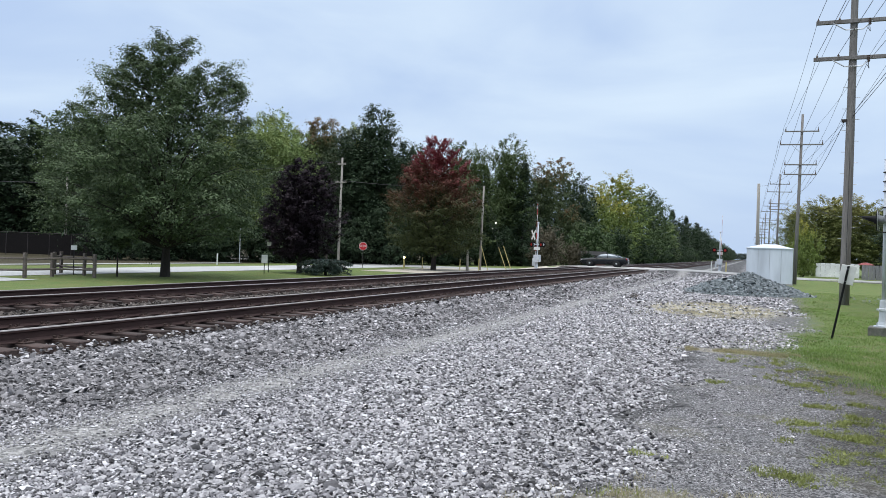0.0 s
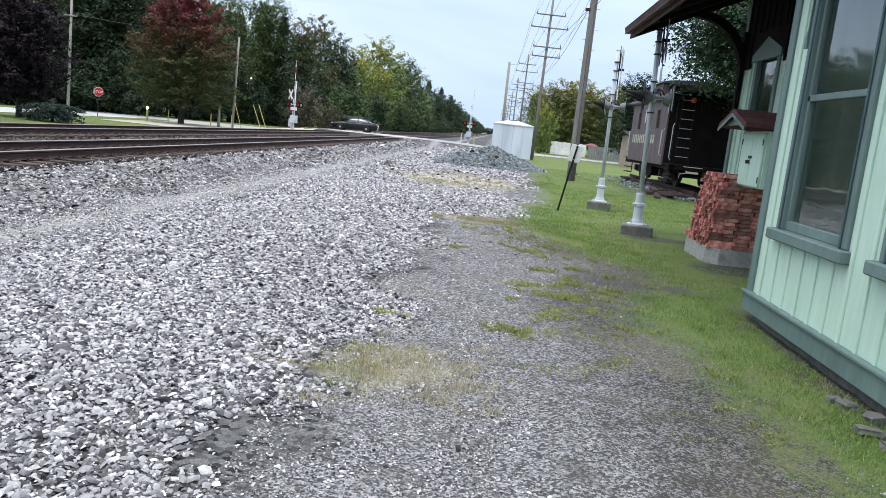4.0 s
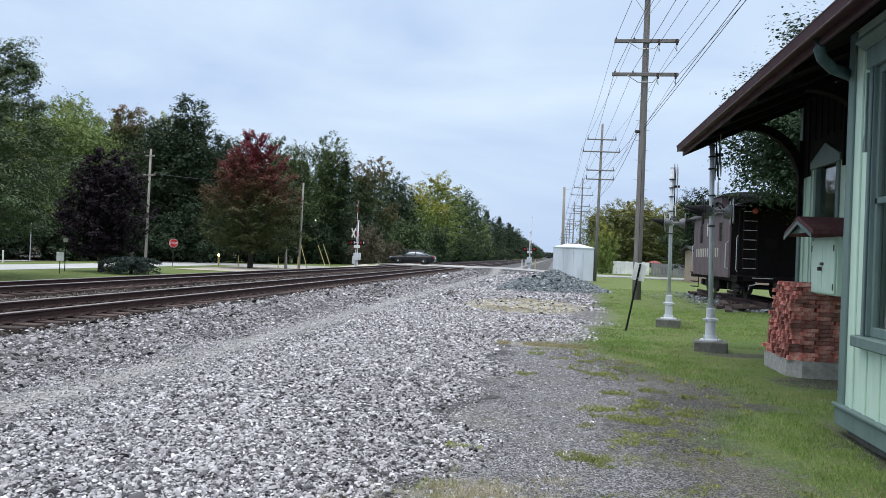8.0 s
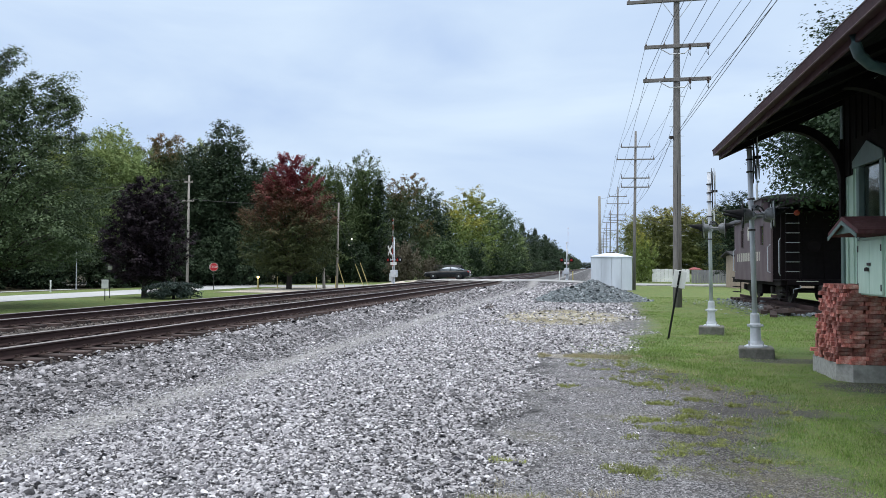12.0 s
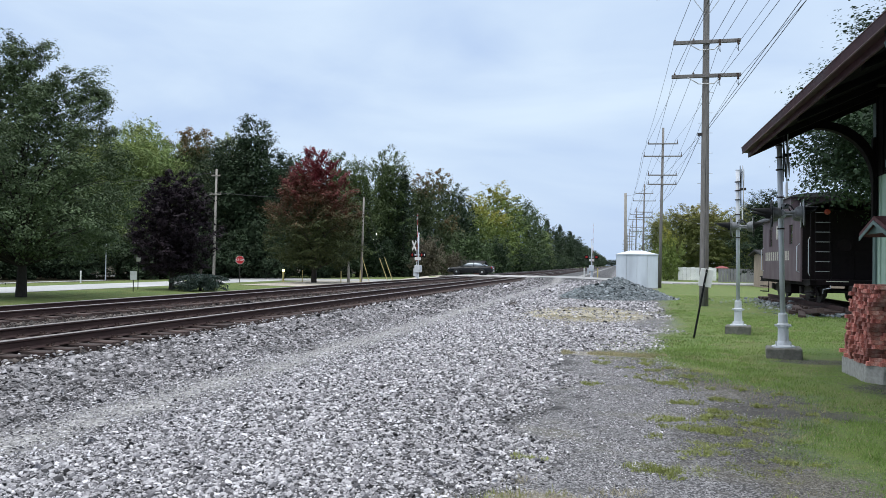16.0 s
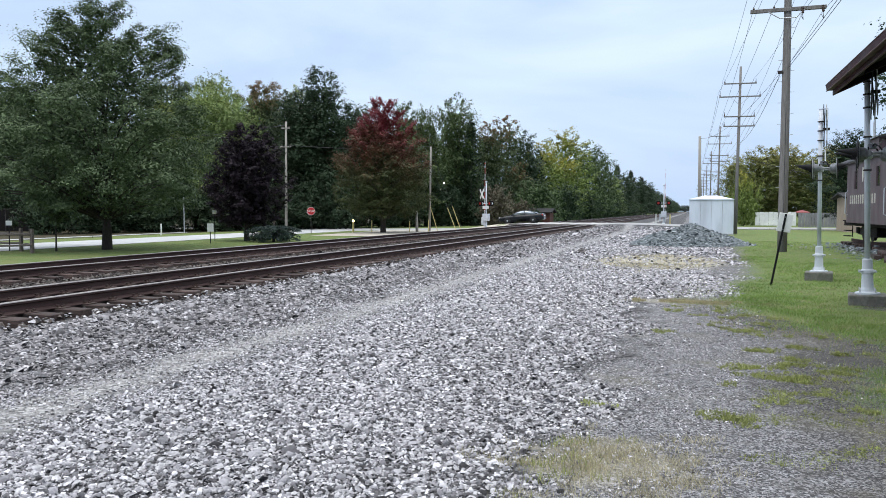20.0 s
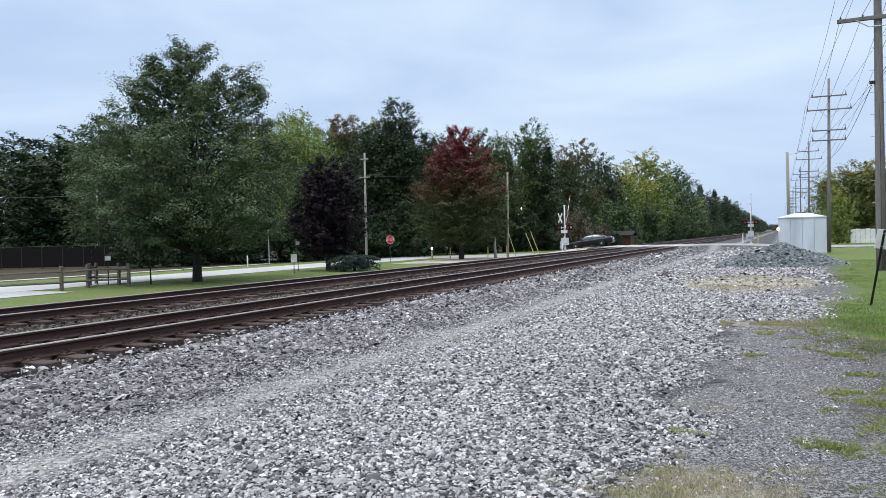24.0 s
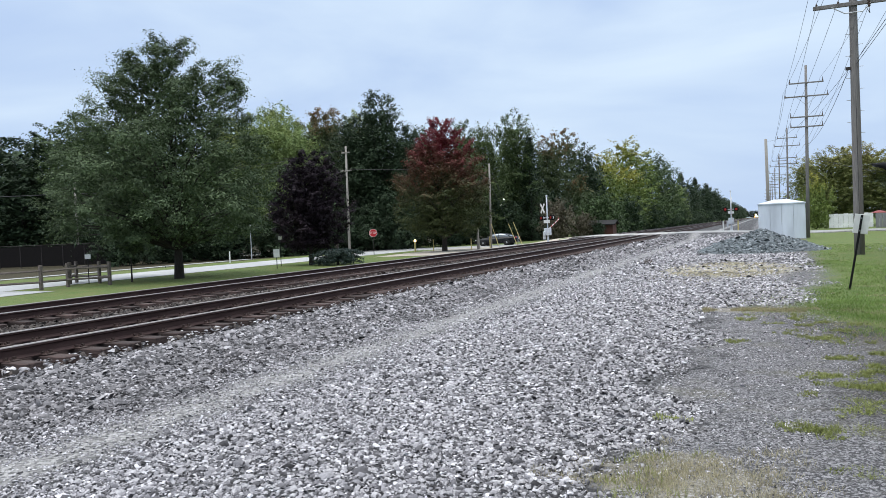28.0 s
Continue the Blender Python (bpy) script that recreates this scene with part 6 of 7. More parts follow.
def meter_cabinet():
    c = empty("meter_cabinet", pose(3.8, 11.0, 1.28), "pale green wooden wall cabinet with maroon gabled hood, padlocked", "cabinet")
    part("body", box(0.02, 0.0, 0.0, 0.69, 0.98, 0.82, 0.008), M_mint, c)
    for a, b in ((0.02, 0.485), (0.495, 0.96)):
        dr = part("door", box(-0.012, a, 0.02, 0.019, b, 0.78, 0.006), M_mint, c)
        for z in (0.12, 0.66):
            part("hinge", box(-0.02, a + 0.01 if a < 0.1 else b - 0.04, z - 0.045, -0.012, a + 0.04 if a < 0.1 else b - 0.01, z + 0.045, 0.003), M_darksteel, dr)
    part("hasp", box(-0.028, 0.43, 0.42, -0.013, 0.55, 0.46, 0.003), M_darksteel, c)
    part("padlock", lathe([(0.0, 0), (0.028, 0), (0.03, 0.01), (0.03, 0.05), (0.0, 0.06)], 10), M_darksteel, c, "small steel padlock", at=pose(-0.045, 0.5, 0.34))
    mid, z0, z1 = 0.49, 0.87, 1.05
    for s in (-1, 1):
        part("hood_roof", prism([(mid, z1), (mid + s * 0.64, z0 - 0.03), (mid + s * 0.64, z0 + 0.03), (mid, z1 + 0.06)], "x", -0.36, 0.69), M_redroof, c, "peeling maroon hood boards")
    part("gable", prism([(mid - 0.5, z0 + 0.005), (mid + 0.5, z0 + 0.005), (mid, z1 - 0.02)], "x", -0.3, -0.27), M_sage, c)
    for s in (-1, 1):
        part("verge_trim", prism([(mid, z1 - 0.055), (mid + s * 0.62, z0 - 0.085), (mid + s * 0.62, z0 - 0.03), (mid, z1)], "x", -0.372, -0.362), M_sage, c)


meter_cabinet()


def concrete_base():
    b = empty("concrete_plinth", pose(0, 0, 0), "weathered concrete slab base under stacked bricks", "plinth")
    part("slab", prism([(3.5, 12.02), (3.68, 11.84), (4.46, 11.84), (4.46, 13.2), (3.5, 13.2)], "z", -0.05, 0.27), M_concrete, b)


concrete_base()


def brick_stack():
    """A dry stack: headers along the face towards the tracks, stretchers on the end, all a little out of line."""
    rng = random.Random(9)
    st = empty("brick_stack", pose(0, 0, 0), "dry stack of salvaged red bricks on a concrete slab", "brick stack")
    part("core", box(3.66, 12.0, 0.27, 4.44, 13.04, 1.36), M_brick, st)
    kinds = []
    for k in range(6):
        bm = box(-0.1, -0.047, -0.029, 0.1, 0.047, 0.029, 0.004)
        for v in bm.verts:
            v.co += Vector((rng.gauss(0, 0.003), rng.gauss(0, 0.002), rng.gauss(0, 0.0015)))
        me = finish(bm)
        me.materials.append(M_brick)
        kinds.append(me)
    z, course = 0.302, 0
    while z < 1.42:
        tall = 1.42 - z
        for k in range(12):
            y = 11.97 + 0.1035 * k
            if z > 1.28 and k > 9 and rng.random() < 0.6:
                continue
            part("brick", rng.choice(kinds), M_brick, st, at=pose(3.60 + 0.11 * (z - 0.3) + rng.gauss(0, 0.03), y + rng.gauss(0, 0.008), z, rng.gauss(0, 1.5), rng.gauss(0, 1.5), rng.gauss(0, 4.5)))
        for k in range(4):
            x = 3.66 + 0.1 + 0.208 * k + (0.05 if course % 2 else 0)
            if x > 4.42:
                continue
            part("brick", rng.choice(kinds), M_brick, st, at=pose(x + rng.gauss(0, 0.01), 11.915 + 0.06 * (z - 0.3) + rng.gauss(0, 0.02), z, rng.gauss(0, 1.0), rng.gauss(0, 0.8), rng.gauss(0, 3.5)))
        z += 0.0605
        course += 1
    for k in range(14):
        part("brick", rng.choice(kinds), M_brick, st, at=pose(rng.uniform(3.78, 4.35), rng.uniform(12.05, 13.0), 1.392 + rng.uniform(0, 0.004) , 0, 0, rng.choice((0, 90)) + rng.gauss(0, 8)))


brick_stack()


def rubble():
    rng = random.Random(4)
    for k in range(13):
        w, d = rng.uniform(0.04, 0.09), rng.uniform(0.03, 0.07)
        bm = box(-w, -d, -0.03, w, d, 0.03, 0.012)
        for v in bm.verts:
            v.co += Vector((rng.gauss(0, 0.014), rng.gauss(0, 0.014), rng.gauss(0, 0.007)))
        ob = part("stone", bm, M_mossy, at=pose(2.74 + rng.gauss(0, 0.09), 3.7 + 0.14 * k + rng.gauss(0, 0.04), 0.02, rng.gauss(0, 6), rng.gauss(0, 8), rng.uniform(0, 180)))
        tagged(ob, "small broken dark stone lying along the depot wall", "stone", "stones along the depot wall")


rubble()


# ---- the caboose on its stub of track ----
M_cab = surface("faded tuscan red paint", (0.10, 0.07, 0.082), (0.14, 0.10, 0.113), 5, 0.55, 0.06, stain=(0.11, 0.08, 0.09), stain_scale=1.4, stretch=(1, 1, 0.4))
# darkened further so the colour carries the shade under the platform roof
M_cabdark = surface("black-brown paint with platform shade", (0.006, 0.004, 0.005), (0.012, 0.008, 0.009), 7, 0.8, 0.1, spec=0.15)
M_roof = surface("dull black roof canvas", (0.03, 0.03, 0.035), (0.06, 0.06, 0.066), 5, 0.7, 0.1)
M_cream = surface("cream lettering paint", (0.62, 0.60, 0.52), (0.70, 0.68, 0.60), 8, 0.6, 0.03)


def wheelset(parent, y):
    for sx in (0.78, 2.22):
        w = part("wheel", lathe([(0.08, -0.08), (0.40, -0.07), (0.42, -0.05), (0.42, 0.03), (0.46, 0.05), (0.46, 0.075), (0.08, 0.08)], 24), M_darksteel, parent, at=pose(sx, y, 0.8 - 0.0, 0, 90 if sx > 1.5 else -90, 0))
    part("axle", rod((0.6, y, 0.8), (2.4, y, 0.8), 0.07, n=10), M_darksteel, parent)


def caboose():
    c = empty("caboose", pose(6.8, 30.0, 0.0), "old faded tuscan-red railway caboose with cupola and open end platform", "railway caboose")
    y0, y1, zf, ze = 1.15, 8.85, 1.25, 3.86
    part("underframe", box(0.1, 0.1, 1.02, 2.9, 9.9, 1.2, 0.02), M_cabdark, c)
    # sides in panels, with window openings through them
    for x in (0.0, 2.94):
        edges = [y0, 2.5, 3.1, 6.6, 7.2, y1]
        for a, b in zip(edges[::2], edges[1::2]):
            part("side_panel", box(x, a, zf - 0.1, x + 0.06, b, ze), M_cab, c)
        for a, b in ((2.5, 3.1), (6.6, 7.2)):
            part("side_panel", box(x, a, zf - 0.1, x + 0.06, b, 2.62), M_cab, c)
            part("side_panel", box(x, a, 3.4, x + 0.06, b, ze), M_cab, c)
            w = part("window", box(x - 0.012, a - 0.05, 2.58, x + 0.002, b + 0.05, 2.62, 0.003), M_cab, c)
            for p in ((a - 0.05, 2.62, a, 3.4), (b, 2.62, b + 0.05, 3.4), (a - 0.05, 3.4, b + 0.05, 3.45)):
                part("window_frame", box(x - 0.012, p[0], p[1], x - 0.001, p[2], p[3], 0.003), M_cab, w)
            part("pane", box(x + 0.03, a, 2.62, x + 0.036, b, 3.4), M_glass, w)
    for y in (y0, y1 - 0.06):
        part("end_panel", box(0.06, y, zf - 0.1, 1.1, y + 0.06, ze), M_cabdark, c)
        part("end_panel", box(1.9, y, zf - 0.1, 2.94, y + 0.06, ze), M_cabdark, c)
        part("end_door", box(1.11, y + 0.01, zf - 0.1, 1.89, y + 0.05, 3.2, 0.006), M_cabdark, c)
        part("end_panel", box(1.1, y, 3.2, 1.9, y + 0.06, ze), M_cabdark, c)
    part("floor", box(0.06, 0.0, 1.2, 2.94, 10.0, 1.248, 0.006), M_cabdark, c)
    # arched roof over body and platforms
    ring = [(1.5 + 1.62 * math.sin(math.radians(a)) , 3.86 + 0.34 * (math.cos(math.radians(a)) ) ) for a in range(-90, 91, 15)]
    part("roof", prism(ring + [(u, v - 0.05) for u, v in ring[::-1]], "y", -0.08, 10.08), M_roof, c)
    part("eave_band", box(-0.11, -0.08, 3.78, -0.08, 10.08, 3.88, 0.005), M_cab, c)
    # cupola
    part("cupola_side", box(0.18, 3.7, 4.02, 0.24, 6.2, 4.6), M_cab, c)
    part("cupola_side", box(2.76, 3.7, 4.02, 2.82, 6.2, 4.6), M_cab, c)
    for y in (3.7, 6.14):
        part("cupola_end", box(0.241, y, 4.02, 2.759, y + 0.06, 4.6), M_cab, c)
        for x in (0.45, 1.75):
            part("pane", box(x, y - 0.01 if y < 5 else y + 0.062, 4.2, x + 0.75, y - 0.002 if y < 5 else y + 0.07, 4.5), M_glass, c)
    part("cupola_roof", prism([(1.5 + 1.42 * math.sin(math.radians(a)), 4.58 + 0.2 * math.cos(math.radians(a))) for a in range(-90, 91, 18)], "y", 3.55, 6.35), M_roof, c)
    part("stove_pipe", lathe([(0.07, 4.1), (0.07, 4.7), (0.12, 4.72), (0.02, 4.85)], 10), M_darksteel, c, at=pose(1.0, 7.4, 0))
    # platform posts, ladder, rails, steps, lamp
    for x in (0.1, 2.86):
        part("corner_post", box(x, 0.1, 1.25, x + 0.05, 0.15, 3.8), M_cabdark, c)
    for x in (0.25, 0.72):
        part("ladder_stile", box(x, 0.02, 1.2, x + 0.03, 0.06, 4.1, 0.004), M_cabdark, c)
    for k in range(7):
        part("ladder_rung", rod((0.25, 0.03, 1.55 + 0.36 * k), (0.75, 0.03, 1.55 + 0.36 * k), 0.012, n=6), M_galv, c)
    part("end_rail", tube([(0.8, 0.05, 1.25), (0.8, 0.05, 2.2), (1.1, 0.05, 2.3), (1.9, 0.05, 2.3), (2.6, 0.05, 2.3), (2.6, 0.05, 1.25)], 0.02, 6), M_cabdark, c)
    part("brake_wheel", lathe([(0.22, 0), (0.25, 0.015), (0.22, 0.03), (0.20, 0.015)], 18), M_cabdark, c, at=pose(1.25, 0.1, 2.5, 90, 0, 0))
    for y in (1.32, 8.6):
        part("grab_iron", tube([(0.0, y, 1.5), (-0.1, y, 1.55), (-0.1, y, 2.5), (0.0, y, 2.6)], 0.022, 6), M_alum, c, "pale curved grab iron")
    part("grab_iron", tube([(0.06, 0.0, 1.4), (0.0, -0.06, 1.5), (0.0, -0.06, 2.7), (0.06, 0.0, 2.8)], 0.015, 6), M_alum, c)
    part("step_grab", tube([(0.5, -0.02, 0.75), (0.5, -0.08, 0.9), (0.75, -0.08, 0.95), (0.75, -0.02, 1.1)], 0.018, 6), M_alum, c, "pale bent step handle")
    for y in (0.15, 9.1):
        for k in range(3):
            part("step", box(0.07, y, 0.5 + 0.25 * k, 0.32, y + 0.75, 0.54 + 0.25 * k, 0.006), M_cabdark, c)
        part("step_side", box(0.3, y - 0.03, 0.48, 0.34, y, 1.05), M_cabdark, c)
    part("platform_edge", box(0.3, -0.06, 1.05, 2.7, 0.0, 1.22, 0.01), M_cabdark, c)
    part("platform_strip", box(0.6, -0.075, 1.18, 1.35, -0.061, 1.205, 0.003), M_cream, c)
    part("coupler", box(1.38, -0.55, 0.85, 1.62, 0.1, 1.05, 0.03), M_darksteel, c)
    part("marker_lamp", lathe([(0.0, 0), (0.09, 0), (0.1, 0.03), (0.1, 0.1), (0.0, 0.12)], 14), M_markered, c, "red marker lamp", at=pose(0.62, -0.02, 3.72, 90, 0, 0))
    # trucks
    for ym in (2.2, 7.8):
        for dy in (-0.85, 0.85):
            wheelset(c, ym + dy)
        for x in (0.52, 2.36):
            part("truck_frame", prism([(ym - 1.15, 0.78), (ym - 0.5, 0.95), (ym + 0.5, 0.95), (ym + 1.15, 0.78), (ym + 1.15, 0.62), (ym + 0.4, 0.6), (ym - 0.4, 0.6), (ym - 1.15, 0.62)], "x", x, x + 0.12), M_darksteel, c)
            for dy in (-0.85, 0.85):
                part("journal_box", box(x - 0.12, ym + dy - 0.14, 0.66, x, ym + dy + 0.14, 0.94, 0.02), M_darksteel, c)
    part("tool_box", box(0.3, 4.2, 0.6, 1.1, 5.7, 1.02, 0.02), M_cabdark, c)
    # faded wording on the side becomes plain bars, one a letter, and the emblem a plain shape
    for k in range(12):
        y = 8.15 - 0.43 * k
        for q, wide in ((0.05, 0.075), (0.2, 0.06)):
            part("letter_bar", box(-0.006, y - q - wide, 1.98, -0.001, y - q, 2.36), M_cream, c, "plain cream bar in place of a letter")
    part("emblem", prism([(5.45, 2.9), (5.65, 2.9), (5.7, 3.35), (5.62, 3.5), (5.48, 3.5), (5.4, 3.35)], "x", -0.006, -0.001), M_cream, c, "plain pale shield shape")
    return c


M_markered = surface("red lamp glass", (0.30, 0.05, 0.03), (0.38, 0.08, 0.05), 12, 0.25, 0)
caboose()


def stub_track():
    t = empty("stub_track", pose(8.3, 0, 0), "short display track of old ties and rail on a low mound", "track")
    rng = random.Random(12)
    for s in (-0.7525, 0.7525):
        part("rail", box(s - 0.035, 28.2, 0.2, s + 0.035, 41.5, 0.34, 0.008), M_railside, t)
    for k in range(24):
        part("tie", TIE, None, t, at=pose(rng.gauss(0, 0.06), 28.4 + 0.55 * k, 0.2, 0, 0, rng.gauss(0, 1.5)))
    n = 2600
    r = np.random.default_rng(6)
    x, y = 8.3 + r.normal(0, 1.35, n), r.uniform(27.6, 42, n)
    s = r.lognormal(0, 0.35, n) * 0.05
    z = 0.13 * np.exp(-(((x - 8.3) / 1.5) ** 4))
    stone_field("mound_gravel", "dark weathered gravel under the display track", r, x, y, z, s, M_heap)
    for k in range(7):
        tie = part("loose_tie", TIE, None, at=pose(6.3 + 0.32 * (k % 4), 28.6 + 0.9 * k * 0.5, 0.11 + 0.1 * (k % 2), rng.gauss(0, 3), rng.gauss(0, 4), rng.uniform(60, 110)))
        tagged(tie, "broken old timber lying beside the display track", "timber", "loose timbers by the caboose")


stub_track()


# ---- the level crossing ----
M_lens = glow("red signal lens", (0.35, 0.02, 0.014), 0.3)
M_stripe_w = surface("white reflective sheeting", (0.72, 0.72, 0.72), (0.8, 0.8, 0.8), 6, 0.4, 0)
M_lamp = glow("warm porch lamp", (1.0, 0.72, 0.32), 9.0)
M_lampw = glow("white lamp", (1.0, 0.95, 0.85), 6.0)


def crossing_panels():
    g = empty("crossing_surface", pose(0, 0, 0), "pale concrete panels between the rails at the crossing", "road", kind="structure")
    for x0 in TRACKS:
        for a, b in ((-2.2, -0.86), (-0.64, 0.64), (0.86, 2.2)):
            for k in range(4):
                y = ROAD_A + (ROAD_B - ROAD_A) * k / 4
                part("panel", box(x0 + a, y + 0.02, BALLAST, x0 + b, y + (ROAD_B - ROAD_A) / 4 - 0.02, RAIL_TOP - 0.012, 0.01), M_crossing, g)
    part("panel", box(TRACKS[1] + 2.22, ROAD_A, BALLAST, TRACKS[0] - 2.22, ROAD_B, RAIL_TOP - 0.02, 0.01), M_asphalt, g)


crossing_panels()


def crossing_gate(x, y, face, along, label):
    """A modern gate: face is the way that its lamps look (x), along the way that its arm reaches (y)."""
    z = float(height(x, y))
    g = empty("crossing_gate", pose(x, y, z), label, "crossing gate", "gates at the level crossing")
    head, lamps = pose(0, 0, 0, 0, 0, 39 if face < 0 else 0), pose(0, 0, 0, 0, 0, 65 if face < 0 else 85)
    part("base", box(-0.35, -0.35, -0.1, 0.35, 0.35, 0.18, 0.02), M_concrete, g)
    part("pedestal", lathe([(0.2, 0.18), (0.2, 0.22), (0.11, 0.3), (0.1, 0.8)], 14), M_alum, g)
    part("mast", rod((0, 0, 0.3), (0, 0, 4.6), 0.065, n=12), M_alum, g, smooth=True)
    part("gate_machine", box(-0.3, -0.28, 0.95, 0.3, 0.28, 1.62, 0.03), M_alum, g, "silver gate machine box")
    part("relay_box", box(-0.5, 0.1, 0.55, -0.32, 0.4, 1.3, 0.02), M_alum, g)
    for lean in (-45, 45):
        part("crossbuck_blade", box(-0.008, -0.6, -0.115, 0.008, 0.6, 0.115, 0.003), M_stripe_w, g, "white crossbuck blade", at=pose(-0.3 if face < 0 else 0.0, -0.1, 0) @ head @ pose(face * (0.1 + 0.02 * (lean > 0)), 0, 3.5, lean, 0, 0))
    part("track_sign", box(face * 0.1 - 0.006, -0.3, 3.0, face * 0.1 + 0.006, 0.3, 3.28, 0.003), M_stripe_w, g, at=pose(0, -0.1, -0.9, 0, 0, 90))
    part("lamp_arm", rod((0, -0.6, 2.6), (0, 0.6, 2.6), 0.035, n=8), M_alum, g, at=lamps)
    for f in (-1, 1):
        for yy in (-0.58, 0.58):
            b = part("backboard", lathe([(0.0, 0), (0.25, 0), (0.25, 0.016), (0.0, 0.016)], 20), M_black, g, "round black backboard", at=lamps @ pose(f * 0.16, yy, 2.6, 0, 90 * f, 0))
            part("housing", lathe([(0.05, -0.13), (0.11, -0.09), (0.12, 0.0)], 12), M_alum, b)
            part("lens", lathe([(0.0, 0.04), (0.08, 0.032), (0.14, 0.017)], 14), M_lens, b, "red signal lens")
            part("hood", lathe([(0.15, 0.016), (0.15, 0.12), (0.142, 0.12), (0.142, 0.016)], 14), M_black, b)
    part("bell", lathe([(0.03, 4.6), (0.11, 4.62), (0.11, 4.7), (0.03, 4.74)], 14), M_alum, g)
    arm = empty("gate_arm", pose(face * 0.16, 0, 1.3), "", "")
    arm.parent = g
    n = 9
    for k in range(n):
        a, b = 0.1 + 5.2 * k / n, 0.1 + 5.2 * (k + 1) / n
        part("arm_segment", box(-0.012, min(along * a, along * b), -0.045 + 0.014 * k / n, 0.012, max(along * a, along * b), 0.045 - 0.014 * k / n), M_stripe_w if k % 2 == 0 else M_red, arm)
    part("counterweight", box(-0.05, min(-along * 0.9, -along * 0.2), -0.16, 0.05, max(-along * 0.9, -along * 0.2), 0.16, 0.02), M_alum, arm)
    part("arm_lamp", lathe([(0.0, 0), (0.05, 0.0), (0.05, 0.08), (0.0, 0.1)], 10), M_lens, arm, at=pose(0, along * 5.1, 0.05))
    return g, arm


gate_near, arm_near = crossing_gate(-18.6, 70.0, -1, 1, "silver crossing gate with crossbuck, lamps and striped arm")
gate_far, arm_far = crossing_gate(-3.0, 91.5, 1, -1, "silver crossing gate beyond the road with striped arm")


def marker_post(x, y, tall, lean, mat, label, r=0.045, group="posts by the crossing"):
    p = part("marker_post", lathe([(r, -0.1), (r, tall - 0.04), (r * 0.7, tall)], 10), mat, at=pose(x, y, float(height(x, y)), lean, lean * 0.6, 0))
    tagged(p, label, "post", group)


marker_post(-2.3, 92.0, 1.3, 0, M_yellow, "short yellow marker post by the far gate", 0.07)
marker_post(-3.9, 92.4, 1.3, 0, M_white, "short white marker post by the far gate", 0.06)
marker_post(-29.0, 66.6, 1.15, 3, M_yellow, "pale yellow marker post beside the road")
marker_post(-24.9, 66.0, 1.1, 0, M_yellow, "pale yellow marker post beside the road")
marker_post(-23.6, 67.6, 1.2, 0, M_yellow, "pale yellow marker post beside the road")
marker_post(-43.5, 54.5, 1.0, 0, M_white, "white post beside the side street", 0.06)


def bare_pole(x, y, tall, r, lean, label, arms=()):
    p = empty("utility_pole", pose(x, y, float(height(x, y)), 0, lean, 0), label, "utility pole", "poles by the crossing")
    part("pole", rod((0, 0, -0.3), (0, 0, tall), r, r * 0.68, 10), M_pole_old, p, smooth=True)
    for z, w in arms:
        part("crossarm", box(-w, -0.15, z - 0.06, w, -0.05, z + 0.06, 0.008), M_pole_old, p)
        for s in (-w + 0.1, w - 0.1):
            insulator(p, s, z + 0.06)
    return p


bare_pole(-24.2, 69.6, 8.25, 0.12, 1.0, "bare grey wooden pole with guy wires by the crossing")
bare_pole(-24.6, 67.2, 2.0, 0.15, -2, "short grey wooden stub pole by the crossing")
bare_pole(-37.9, 66.0, 10.85, 0.14, 0.4, "grey wooden utility pole with small crossarms in front of the wood", ((10.2, 0.45), (8.4, 0.6)))
bare_pole(-68.0, 60.0, 9.0, 0.14, 0, "grey wooden utility pole deep in the trees", ())
wire(sag((-37.9, 66.0, 10.0), (-68, 60, 8.6), 0.7), 0.02)
wire(sag((-37.9, 66.0, 8.0), (-68, 60, 7.2), 0.7), 0.02)
wire(sag((-37.9, 66.0, 8.1), (-24.0, 69.6, 7.9), 0.3), 0.016)
wire(sag((-68, 60, 7.2), (-90, 20, 7.0), 0.6), 0.03)
for x, y, dx, tall in ((-23.2, 69.3, -0.8, 2.4), (-21.4, 69.6, -0.95, 2.3), (-21.0, 69.9, -0.95, 2.4)):
    z = float(height(x, y))
    g = part("guy_guard", tube([(x, y, z - 0.1), (x + dx, y, z + tall)], 0.03, 8), M_yellow)
    tagged(g, "leaning yellow plastic guy-wire guard", "guy guard", "guy guards by the crossing")
    wire([(x, y, z), (x + dx * 3.0, y, z + tall * 3.0)], 0.01)


# ---- signs beyond the tracks ----
def stop_sign(x, y):
    z = float(height(x, y))
    s = empty("stop_sign", pose(x, y, z, 0, 0, 28), "red octagonal stop sign on a thin steel post", "sign")
    part("post", box(-0.03, 0.0, -0.2, 0.03, 0.04, 2.4, 0.004), M_darksteel, s)
    r = 0.41
    ring = [(r * math.cos(math.radians(22.5 + 45 * k)), 2.1 + r * math.sin(math.radians(22.5 + 45 * k))) for k in range(8)]
    inner = [(0.93 * u, 2.1 + 0.93 * (v - 2.1)) for u, v in ring]
    part("border", prism(ring, "y", -0.012, 0.0), M_white, s)
    part("plate", prism(inner, "y", -0.018, -0.0125), M_red, s)
    cu = bpy.data.curves.new("word", "FONT")
    cu.body, cu.size, cu.align_x, cu.align_y, cu.extrude = "STOP", 0.29, "CENTER", "CENTER", 0.002
    cu.materials.append(M_white)
    w = new("lettering", cu)
    w.parent = s
    w.matrix_basis = pose(0, -0.022, 2.1, 90, 0, 0)


stop_sign(-34.2, 64.2)


